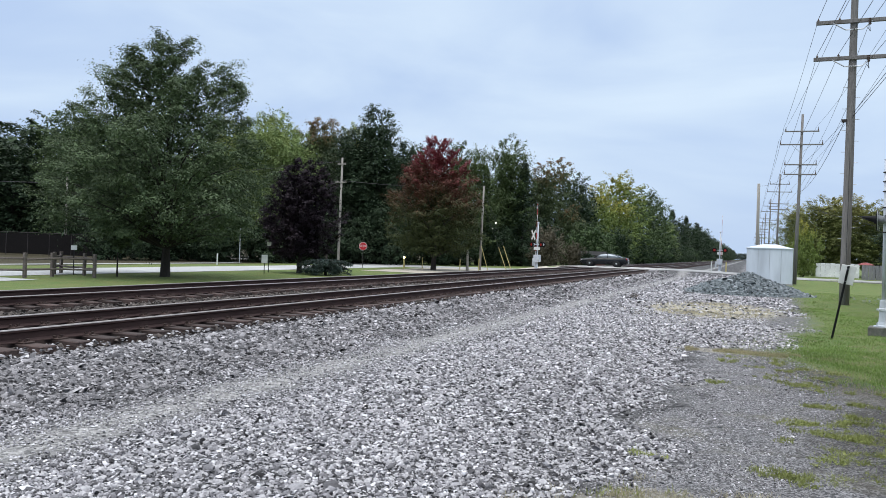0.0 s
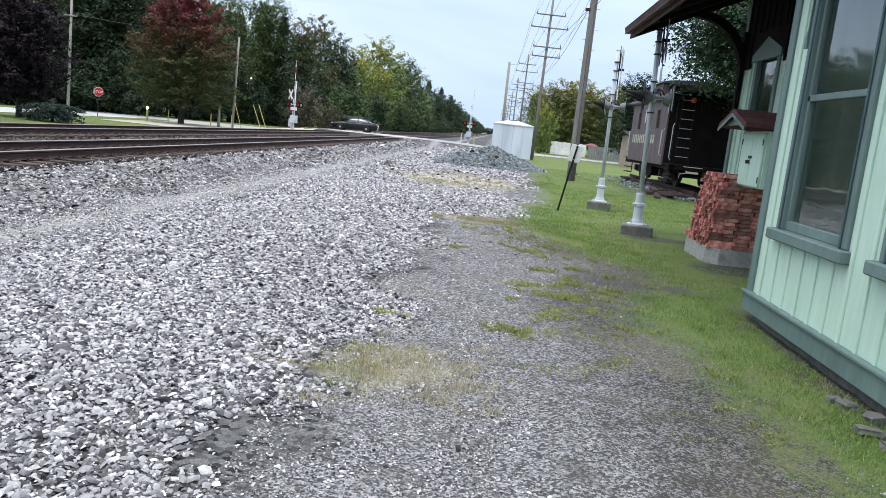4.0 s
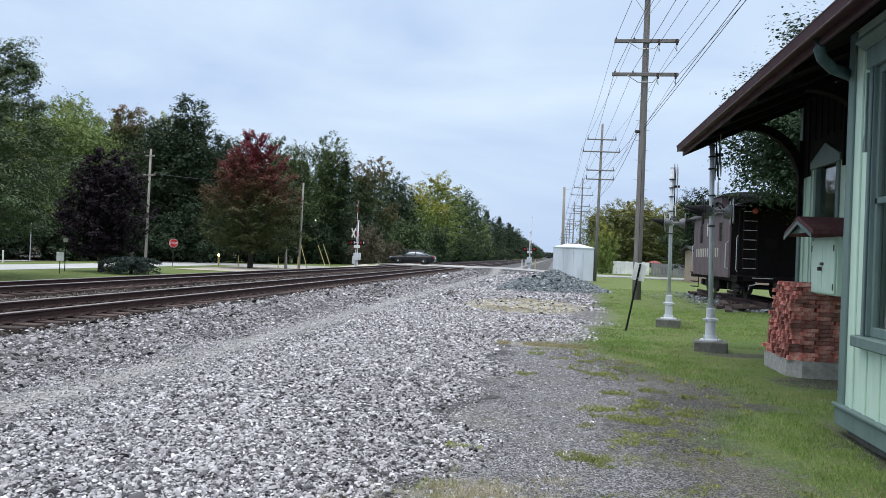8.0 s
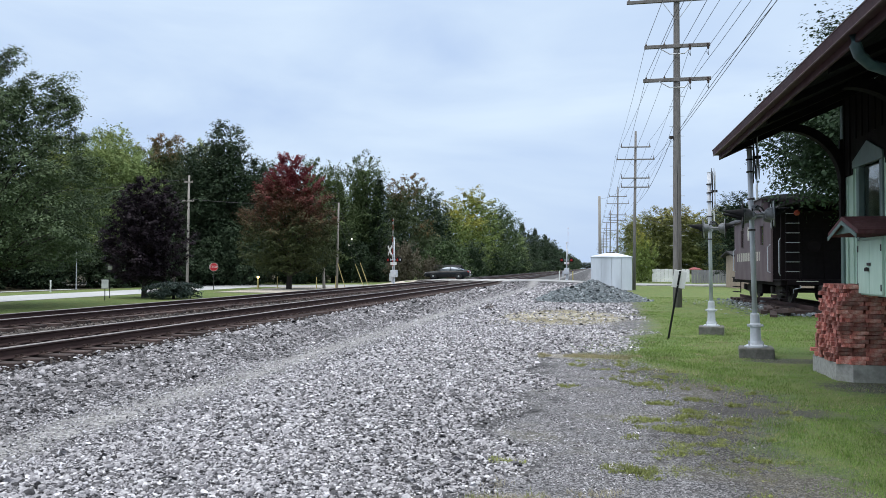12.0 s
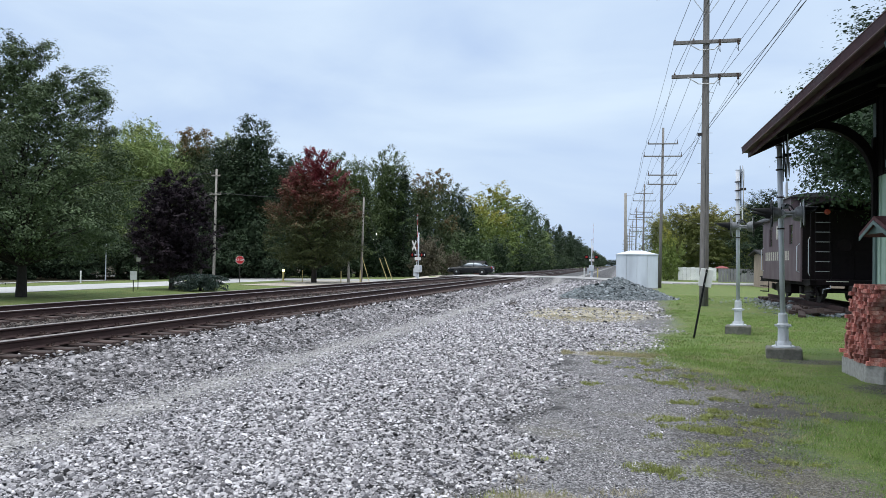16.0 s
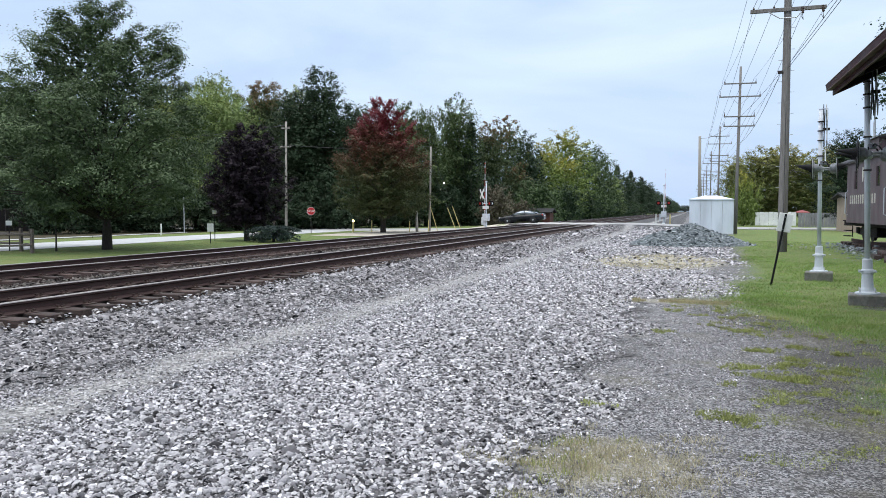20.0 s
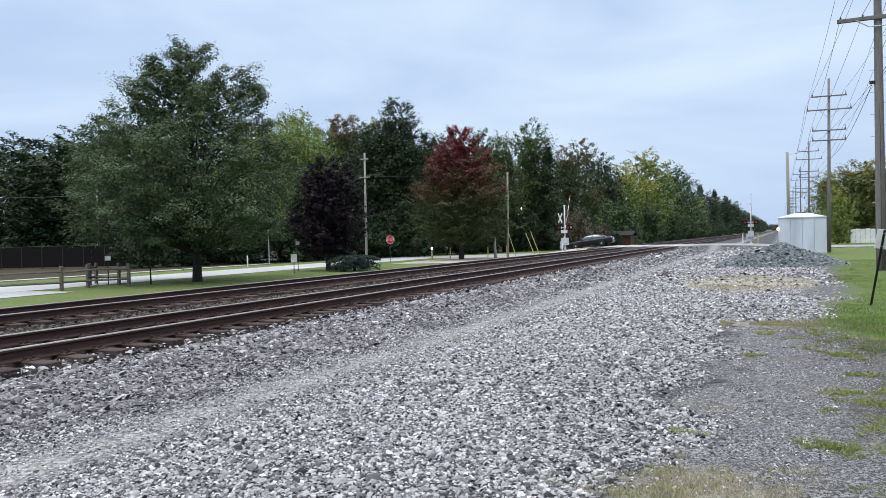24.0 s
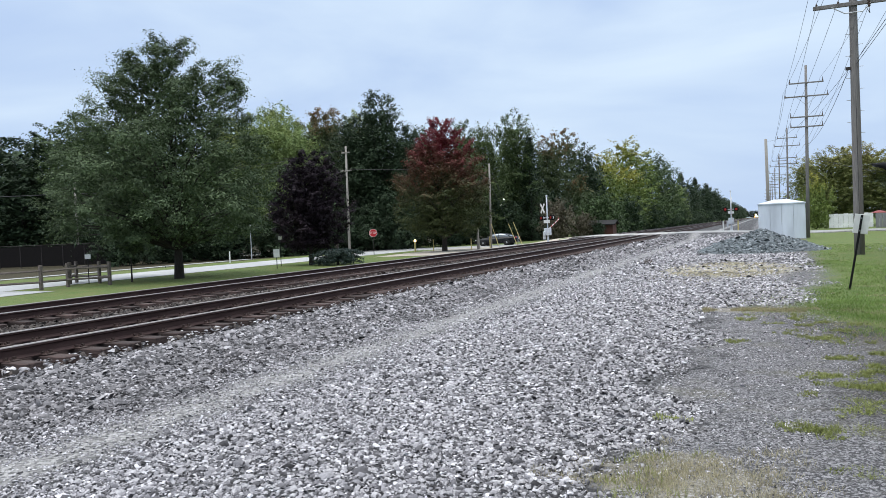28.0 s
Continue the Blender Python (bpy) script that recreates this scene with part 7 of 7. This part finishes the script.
def small_sign(x, y, z0, w, h, tall, label, turn=35):
    s = empty("sign", pose(x, y, float(height(x, y)), 0, 0, turn), label, "sign")
    part("post", box(-0.025, 0.0, -0.2, 0.025, 0.03, tall, 0.004), M_black, s)
    part("plate", box(-w / 2, -0.012, z0, w / 2, -0.001, z0 + h, 0.004), M_white, s)


small_sign(-29.9, 42.3, 0.75, 0.4, 0.55, 1.3, "small white rectangular sign on a dark post in the lawn")
small_sign(-34.0, 30.6, 1.35, 0.3, 0.25, 1.6, "tiny white notice on a dark post behind the rail fence")
small_sign(-31.8, 45.5, 1.9, 0.28, 0.28, 2.15, "small pale diamond sign on a thin post")


# ---- split-rail fence, street edge, ball-court fence ----
def rail_fence():
    f = empty("split_rail_fence", pose(0, 0, 0), "weathered split-rail cedar fence around the parking bay", "fence")
    rng = random.Random(2)
    seen = set()
    runs = [[(-34.5, 20.0), (-33.4, 23.2), (-32.5, 26.4), (-31.2, 29.4)], [(-32.9, 28.3), (-34.6, 29.9), (-35.6, 31.2)], [(-31.2, 29.4), (-33.2, 30.6), (-35.6, 31.2)]]
    for run in runs:
        for (x, y), (x2, y2) in zip(run, run[1:]):
            for z in (0.42, 0.95):
                part("rail", tube([(x, y, -0.5 + z + rng.gauss(0, 0.02)), ((x + x2) / 2, (y + y2) / 2, -0.5 + z + rng.gauss(0, 0.02)), (x2, y2, -0.5 + z + rng.gauss(0, 0.03))], 0.06, 6), M_fence, f)
        for x, y in run:
            if (x, y) in seen:
                continue
            seen.add((x, y))
            part("post", box(x - 0.075, y - 0.075, -0.8, x + 0.075, y + 0.075, 0.72, 0.015), M_fence, f)


rail_fence()
M_mesh = surface("dark windscreen mesh", (0.008, 0.007, 0.007), (0.018, 0.016, 0.016), 12, 0.95, 0.1, spec=0.1)


def court_fence():
    f = empty("court_fence", pose(-82, 50, -0.5, 0, 0, -76.5), "tall chain-link fence with dark windscreen", "fence")
    for k in range(12):
        y = 2.35 * k
        part("post", rod((0, y, 0), (0, y, 2.3), 0.04, n=8), M_darksteel, f)
        if k < 11:
            part("windscreen", box(-0.01, y + 0.05, 0.15, 0.01, y + 2.3, 2.15), M_mesh, f)
    part("top_rail", rod((0, 0, 2.25), (0, 25.85, 2.25), 0.03, n=8), M_darksteel, f)


court_fence()
for x, y, tall in ((-56.5, 39.8, 6.4), (-46.8, 62.0, 4.6)):
    lp = empty("street_lamp", pose(x, y, -0.5), "thin post with a small pale lamp head", "street lamp")
    part("post", rod((0, 0, -0.1), (0, 0, tall), 0.05, 0.035, 8), M_galv, lp)
    part("head", lathe([(0.05, tall), (0.28, tall + 0.05), (0.24, tall + 0.16), (0.05, tall + 0.2)], 12), M_galv, lp)


# ---- house and huts at the wood's edge ----
M_hut = surface("dark brown siding", (0.035, 0.026, 0.022), (0.06, 0.045, 0.038), 6, 0.8, 0.1, stretch=(1, 1, 4))
M_hutroof = surface("dark asphalt shingles", (0.012, 0.012, 0.013), (0.026, 0.025, 0.025), 8, 0.95, 0.3)
M_redbrick = surface("dull red brick wall", (0.085, 0.035, 0.028), (0.13, 0.055, 0.045), 9, 0.9, 0.2)
M_tanbrick = surface("tan brick wall", (0.30, 0.235, 0.19), (0.40, 0.32, 0.26), 10, 0.9, 0.2)


def hut(name, x0, y0, x1, y1, z, wall, roof, wall_mat, roof_mat, label, lit=False, windows=True):
    h = empty(name, pose(0, 0, 0), label, "building")
    t = 0.2
    part("wall", box(x0, y0, z - 0.3, x1, y0 + t, z + wall), wall_mat, h)
    part("wall", box(x0, y1 - t, z - 0.3, x1, y1, z + wall), wall_mat, h)
    part("wall", box(x0, y0 + t, z - 0.3, x0 + t, y1 - t, z + wall), wall_mat, h)
    part("wall", box(x1 - t, y0 + t, z - 0.3, x1, y1 - t, z + wall), wall_mat, h)
    mid = (y0 + y1) / 2
    for s in (-1, 1):
        e = y0 - 0.5 if s < 0 else y1 + 0.5
        part("roof", prism([(mid, z + wall + roof), (e, z + wall - 0.15), (e, z + wall - 0.02), (mid, z + wall + roof + 0.14)], "x", x0 - 0.4, x1 + 0.4), roof_mat, h)
    for x in (x0 + (x1 - x0) * 0.3, x0 + (x1 - x0) * 0.7) if windows else ():
        w = part("window", box(x - 0.55, y0 - 0.04, z + 0.9, x + 0.55, y0 - 0.002, z + 2.0, 0.01), M_white, h)
        part("pane", box(x - 0.46, y0 - 0.05, z + 0.98, x + 0.46, y0 - 0.041, z + 1.92), M_glass, w)
    if lit:
        for x in (x0 + (x1 - x0) * 0.1, x0 + (x1 - x0) * 0.48):
            part("porch_lamp", lathe([(0.02, 0), (0.1, 0.04), (0.12, 0.16), (0.02, 0.22)], 10), M_lampw, h, "lit white porch lamp", at=pose(x, y0 - 0.2, z + 2.05))
    return h


hut("house", -53.5, 92, -43.5, 98, -0.4, 2.5, 1.4, M_hut, M_hutroof, "dark low house with lit porch under the trees", True)
hut("brick_hut", -22.6, 106, -18.9, 109, -0.2, 1.7, 0.4, M_redbrick, M_hutroof, "small red brick hut half hidden by trees", False, False)
for x, y, h, w, mat in ((-24.4, 97, 5.4, 5.2, L_brown), (-22.4, 104.0, 3.6, 3.4, L_brown), (-20.7, 104.4, 2.4, 2.6, L_dark), (-21.5, 112, 6.5, 8.0, L_green)):
    tree(x, y, h, w, "bush", mat, "bushy dull shrub by the brick hut", "shrub", "undergrowth of the wood", "shrub")
night_lamp = empty("yard_lamp", pose(-32.3, 99.0, -0.4), "small white yard lamps on a thin post in the trees", "street lamp")
part("post", rod((0, 0, -0.1), (0, 0, 5.7), 0.05, 0.04, 8), M_galv, night_lamp)
for dx, z in ((0.0, 5.75), (-0.4, 4.9)):
    part("lamp", lathe([(0.02, 0), (0.11, 0.04), (0.12, 0.14), (0.02, 0.2)], 10), M_lampw, night_lamp, "lit white lamp", at=pose(dx, 0, z))
part("lamp_arm", rod((-0.4, 0, 4.9), (0, 0, 4.9), 0.02, n=6), M_galv, night_lamp)
lp = empty("lit_bollard", pose(-31.4, 67.6, -0.4), "yellow bollard with a warm lit lamp", "bollard")
part("post", lathe([(0.09, -0.1), (0.09, 0.9), (0.05, 0.95)], 12), M_yellow, lp)
part("lamp", lathe([(0.03, 0.95), (0.1, 0.99), (0.1, 1.12), (0.03, 1.17)], 12), M_lamp, lp, "lit warm lamp")
awn = empty("canopy", pose(-41.0, 86, -0.4), "pale flat canopy on thin posts under the trees", "canopy")
part("roof", box(-1.5, -1, 2.75, 1.5, 1, 2.95, 0.03), M_white, awn)
for sx in (-1.3, 1.3):
    part("post", rod((sx, 0, 0), (sx, 0, 2.75), 0.05, n=8), M_galv, awn)


# ---- beyond the road on the depot's side ----
M_grayfence = surface("grey fence slats", (0.17, 0.17, 0.175), (0.26, 0.26, 0.265), 8, 0.8, 0.1, stretch=(4, 1, 0.4))
wf = empty("white_fence", pose(6.75, 90, 0.0), "low white boarded fence beyond the road", "fence")
for k in range(9):
    part("board", box(0.46 * k, -0.02, 0.1, 0.46 * k + 0.44, 0.02, 1.55 + 0.04 * (k % 2), 0.006), M_white, wf)
for z in (0.4, 1.3):
    part("rail", box(0, 0.021, z, 4.14, 0.07, z + 0.09), M_white, wf)
M_dullred = surface("faded red canvas", (0.22, 0.06, 0.06), (0.30, 0.10, 0.10), 8, 0.9, 0.1)
red = empty("market_canopy", pose(12.2, 96, 0.0), "faded red fabric canopy on thin poles behind the fence", "canopy")
part("roof", lathe([(0.85, 1.5), (0.82, 1.56), (0.4, 1.72), (0.05, 1.8)], 8), M_dullred, red)
part("pole", rod((0, 0, -0.1), (0, 0, 1.55), 0.03, n=6), M_galv, red)
gf = empty("grey_fence", pose(10.6, 86, 0.0), "grey slatted fence beyond the road", "fence")
for k in range(13):
    part("slat", box(0.31 * k, -0.02, 0.05, 0.31 * k + 0.28, 0.02, 1.5, 0.004), M_grayfence, gf)
part("rail", box(0, 0.021, 1.2, 4.0, 0.06, 1.3), M_grayfence, gf)
hut("brick_building", 11.7, 66, 21.0, 71, 0.0, 2.8, 0.25, M_tanbrick, M_hutroof, "tan brick building behind the caboose")
curb = part("kerb", box(5.0, ROAD_A - 0.35, -0.1, 60.0, ROAD_A - 0.05, 0.1, 0.02), M_concrete)
tagged(curb, "pale concrete kerb along the road", "kerb", kind="structure")


# ---- the car ----
M_paint = surface("dark grey-green car paint", (0.006, 0.008, 0.010), (0.010, 0.012, 0.014), 3, 0.2, 0.0, 0.0, spec=0.25)
M_tyre = surface("tyre rubber", (0.012, 0.012, 0.012), (0.025, 0.025, 0.025), 20, 0.85, 0.1)
M_rim = surface("silver wheel", (0.45, 0.46, 0.47), (0.6, 0.6, 0.62), 8, 0.35, 0, 0.8)
M_tint = surface("reflecting car glass", (0.22, 0.25, 0.28), (0.28, 0.31, 0.34), 3, 0.08, 0.0, 0.6, spec=1.0)
M_tail = surface("red tail lamp", (0.28, 0.012, 0.012), (0.36, 0.02, 0.02), 8, 0.2, 0)
M_head = surface("clear headlamp", (0.6, 0.6, 0.62), (0.7, 0.7, 0.72), 8, 0.15, 0)


def loft(sections):
    """Closed rings of equal count, skinned from end to end."""
    bm = bmesh.new()
    rings = [[bm.verts.new(v) for v in s] for s in sections]
    n = len(rings[0])
    for a, b in zip(rings, rings[1:]):
        for k in range(n):
            bm.faces.new((a[k], a[(k + 1) % n], b[(k + 1) % n], b[k]))
    bm.faces.new(rings[0][::-1])
    bm.faces.new(rings[-1])
    bmesh.ops.recalc_face_normals(bm, faces=bm.faces)
    return bm


def sedan():
    c = empty("sedan", pose(-14.0, 80.5, 0.37), "dark grey-green four-door sedan crossing the tracks", "car")
    # lower body: x along, nose at -x
    rows = ((-2.42, 0.34, 0.58, 0.62), (-2.36, 0.26, 0.68, 0.78), (-2.1, 0.22, 0.74, 0.87), (-1.5, 0.2, 0.83, 0.9), (-0.85, 0.2, 0.90, 0.91), (0.2, 0.2, 0.92, 0.91), (1.2, 0.2, 0.94, 0.91), (1.8, 0.22, 0.98, 0.89), (2.25, 0.27, 0.97, 0.84), (2.4, 0.32, 0.90, 0.78), (2.45, 0.4, 0.8, 0.7))
    secs = []
    for x, lo, hi, w in rows:
        m = (lo + hi) / 2
        secs.append([(x, -w * 0.93, lo), (x, -w, m - 0.05), (x, -w * 0.985, m + 0.12), (x, -w * 0.88, hi - 0.03), (x, -w * 0.5, hi + 0.015), (x, w * 0.5, hi + 0.015), (x, w * 0.88, hi - 0.03), (x, w * 0.985, m + 0.12), (x, w, m - 0.05), (x, w * 0.93, lo)])
    part("body", loft(secs), M_paint, c, smooth=True)
    glass = ((-1.02, 0.9, 0.91, 0.74), (-0.3, 0.9, 1.23, 0.66), (0.0, 0.9, 1.29, 0.64), (0.7, 0.9, 1.31, 0.63), (1.15, 0.92, 1.23, 0.62), (1.82, 0.95, 0.97, 0.66))
    secs = [[(x, -(0.8), lo), (x, -w, hi), (x, -w * 0.55, hi + 0.02), (x, w * 0.55, hi + 0.02), (x, w, hi), (x, 0.8, lo)] for x, lo, hi, w in glass]
    part("greenhouse", loft(secs), M_tint, c, "dark tinted windows", smooth=True)
    roof = ((-0.42, 1.20, 0.6), (-0.05, 1.32, 0.62), (0.4, 1.35, 0.62), (0.8, 1.34, 0.61), (1.2, 1.25, 0.57))
    part("roof", loft([[(x, -w, z - 0.03), (x, -w * 0.6, z), (x, w * 0.6, z), (x, w, z - 0.03), (x, w, z - 0.05), (x, -w, z - 0.05)] for x, z, w in roof]), M_paint, c, smooth=True)
    for s in (-1, 1):
        for a, b in (((-1.0, 0.9), (-0.38, 1.21)), ((0.42, 0.92), (0.42, 1.32)), ((1.2, 1.24), (1.78, 0.96))):
            part("pillar", tube([(a[0], s * 0.8, a[1]), (b[0], s * 0.645, b[1])], 0.035, 6), M_paint, c)
        part("side_trim", box(-1.4, s * 0.905 - 0.012, 0.5, 1.45, s * 0.905 + 0.012, 0.56, 0.006), M_black, c)
        part("mirror", box(-0.82, min(s * 0.86, s * 1.02), 0.95, -0.66, max(s * 0.86, s * 1.02), 1.06, 0.03), M_paint, c)
        part("headlamp", box(-2.4, min(s * 0.42, s * 0.74), 0.58, -2.2, max(s * 0.42, s * 0.74), 0.70, 0.03), M_head, c)
        part("tail_lamp", box(2.3, min(s * 0.45, s * 0.8), 0.72, 2.44, max(s * 0.45, s * 0.8), 0.9, 0.03), M_tail, c)
        for dx in (-0.05, 0.95):
            part("door_handle", box(dx + 0.1, s * 0.9 - 0.02, 0.8, dx + 0.28, s * 0.9 + 0.02, 0.83, 0.006), M_black, c)
    part("bumper", box(-2.5, -0.75, 0.32, -2.34, 0.75, 0.5, 0.04), M_paint, c)
    part("bumper", box(2.36, -0.75, 0.36, 2.52, 0.75, 0.56, 0.04), M_paint, c)
    part("plate_bar", box(2.5, -0.15, 0.66, 2.515, 0.15, 0.76, 0.003), M_white, c)
    wheels = []
    for x in (-1.42, 1.36):
        for s in (-1, 1):
            w = empty("wheel", pose(x, s * 0.8, 0.33), "", "")
            w.parent = c
            part("tyre", lathe([(0.2, -0.1), (0.30, -0.11), (0.33, -0.07), (0.33, 0.07), (0.30, 0.11), (0.2, 0.1)], 24), M_tyre, w, at=pose(0, 0, 0, 90, 0, 0), smooth=True)
            part("rim", lathe([(0.02, -0.108), (0.19, -0.09), (0.215, -0.1), (0.215, 0.1), (0.19, 0.09), (0.02, 0.108)], 16), M_rim, w, at=pose(0, 0, 0, 90, 0, 0))
            wheels.append(w)
            part("wheel_arch", lathe([(0.34, s * -0.06), (0.40, s * -0.02), (0.40, s * 0.06), (0.34, s * 0.08)], 20), M_black, c, at=pose(x, s * 0.83, 0.33, 90, 0, 0))
    return c, wheels


car, car_wheels = sedan()


# ---- the train far down the line ----
def locomotive():
    t = empty("locomotive", pose(TRACKS[0], 1500, RAIL_TOP), "distant dark locomotive with burning headlights", "locomotive")
    part("hood", box(-1.5, 0.0, 1.2, 1.5, 18.0, 4.3, 0.1), M_darksteel, t)
    part("nose", box(-1.45, -1.2, 1.2, 1.45, 0.0, 3.0, 0.1), M_darksteel, t)
    part("pilot", box(-1.5, -1.5, 0.2, 1.5, 18.0, 1.2, 0.05), M_darksteel, t)
    for y in (1.5, 3.5, 12.5, 14.5):
        for s in (-0.7525, 0.7525):
            part("wheel", lathe([(0.05, -0.06), (0.5, -0.06), (0.5, 0.06), (0.05, 0.06)], 20), M_darksteel, t, at=pose(s, y, 0.5, 0, 90, 0))
    for x, z, r in ((-0.3, 3.6, 0.28), (0.3, 3.6, 0.28), (-1.1, 1.6, 0.25), (1.1, 1.6, 0.25)):
        part("headlight", lathe([(0.02, 0.0), (r, 0.0), (r, 0.05), (0.02, 0.08)], 12), M_beam, t, "burning warm headlight", at=pose(x, -1.55 if z < 2 else -0.02, z, 90, 0, 0))
    return t


M_beam = glow("headlight beam glass", (1.0, 0.42, 0.09), 4000.0)
loco = locomotive()

t1, r1 = track(TRACKS[0], 1)
t2, r2 = track(TRACKS[1], 2)
for t, x0, r in ((t1, TRACKS[0], r1), (t2, TRACKS[1], r2)):
    for k in range(10, 130):
        y = (k + 0.5) * 0.53
        part("tie", TIE, None, t, at=pose(r.gauss(0, 0.03), y + r.gauss(0, 0.012), TIE_TOP + r.gauss(0, 0.004), 0, 0, r.gauss(0, 0.6)))
        if k < 75:
            for s in (-1, 1):
                part("tie_plate", PLATE, None, t, at=pose(s * 0.7525, y, TIE_TOP + 0.001))
    far_ties(0, t, 130 * 0.53 + 18, 420, 0.53, 5)
    far_ties(0, t, -20, 10 * 0.53, 0.53, 6)


def road_z(x):
    return float(height(x, 80.5)) + 0.025


def motions():
    # the sedan creeps over the crossing, waits, and drives off
    rows = [(0.0, -14.05), (3.0, -14.6), (8.0, -15.2), (13.0, -15.4), (17.0, -15.55), (18.5, -16.3), (20.0, -17.35), (21.5, -17.9), (23.5, -18.35), (25.0, -19.0), (26.0, -19.6), (26.5, -20.6), (27.0, -22.5), (27.5, -24.8), (28.0, -27.2)]
    full = []
    for t, x in rows:
        pitch = math.degrees(math.atan2(road_z(x - 1.4) - road_z(x + 1.4), 2.8))
        full.append((t, pose(x, 80.5, (road_z(x - 1.4) + road_z(x + 1.4)) / 2, 0, pitch, 0)))
    walk(car, full)
    # the wheels roll with it
    roll = [(0.0, 0.0)]
    steps = []
    for (t0, x0), (t1, x1) in zip(rows, rows[1:]):
        n = max(1, math.ceil(math.degrees(abs(x1 - x0) / 0.33) / 80))
        for k in range(1, n + 1):
            steps.append((t0 + (t1 - t0) * k / n, (x0 + (x1 - x0) * k / n - rows[0][1]) / 0.33))
    for w in car_wheels:
        p = w.matrix_basis.translation.copy()
        walk(w, [(0.0, pose(*p))] + [(t, pose(p.x, p.y, p.z, 0, math.degrees(a), 0)) for t, a in steps])
    # the gate arms come down
    drop = [(0.0, 88.0), (21.5, 88.0), (22.6, 76.0), (23.5, 64.0), (24.0, 57.0), (25.0, 43.0), (26.0, 31.0), (27.0, 21.0), (28.0, 13.0)]
    a, b = arm_near.matrix_basis.translation.copy(), arm_far.matrix_basis.translation.copy()
    walk(arm_near, [(t, pose(*a, ang, 0, 0)) for t, ang in drop])
    walk(arm_far, [(t, pose(*b, -ang, 0, 0)) for t, ang in drop])
    # the train comes on
    way = []
    for k in range(15):
        y = 1974 - 28.0 * 2 * k
        way.append((2.0 * k, pose(TRACKS[0] - bend(y), y, RAIL_TOP, 0, 0, math.degrees(math.atan2(bend(y + 10) - bend(y), 10)))))
    walk(loco, way)


motions()
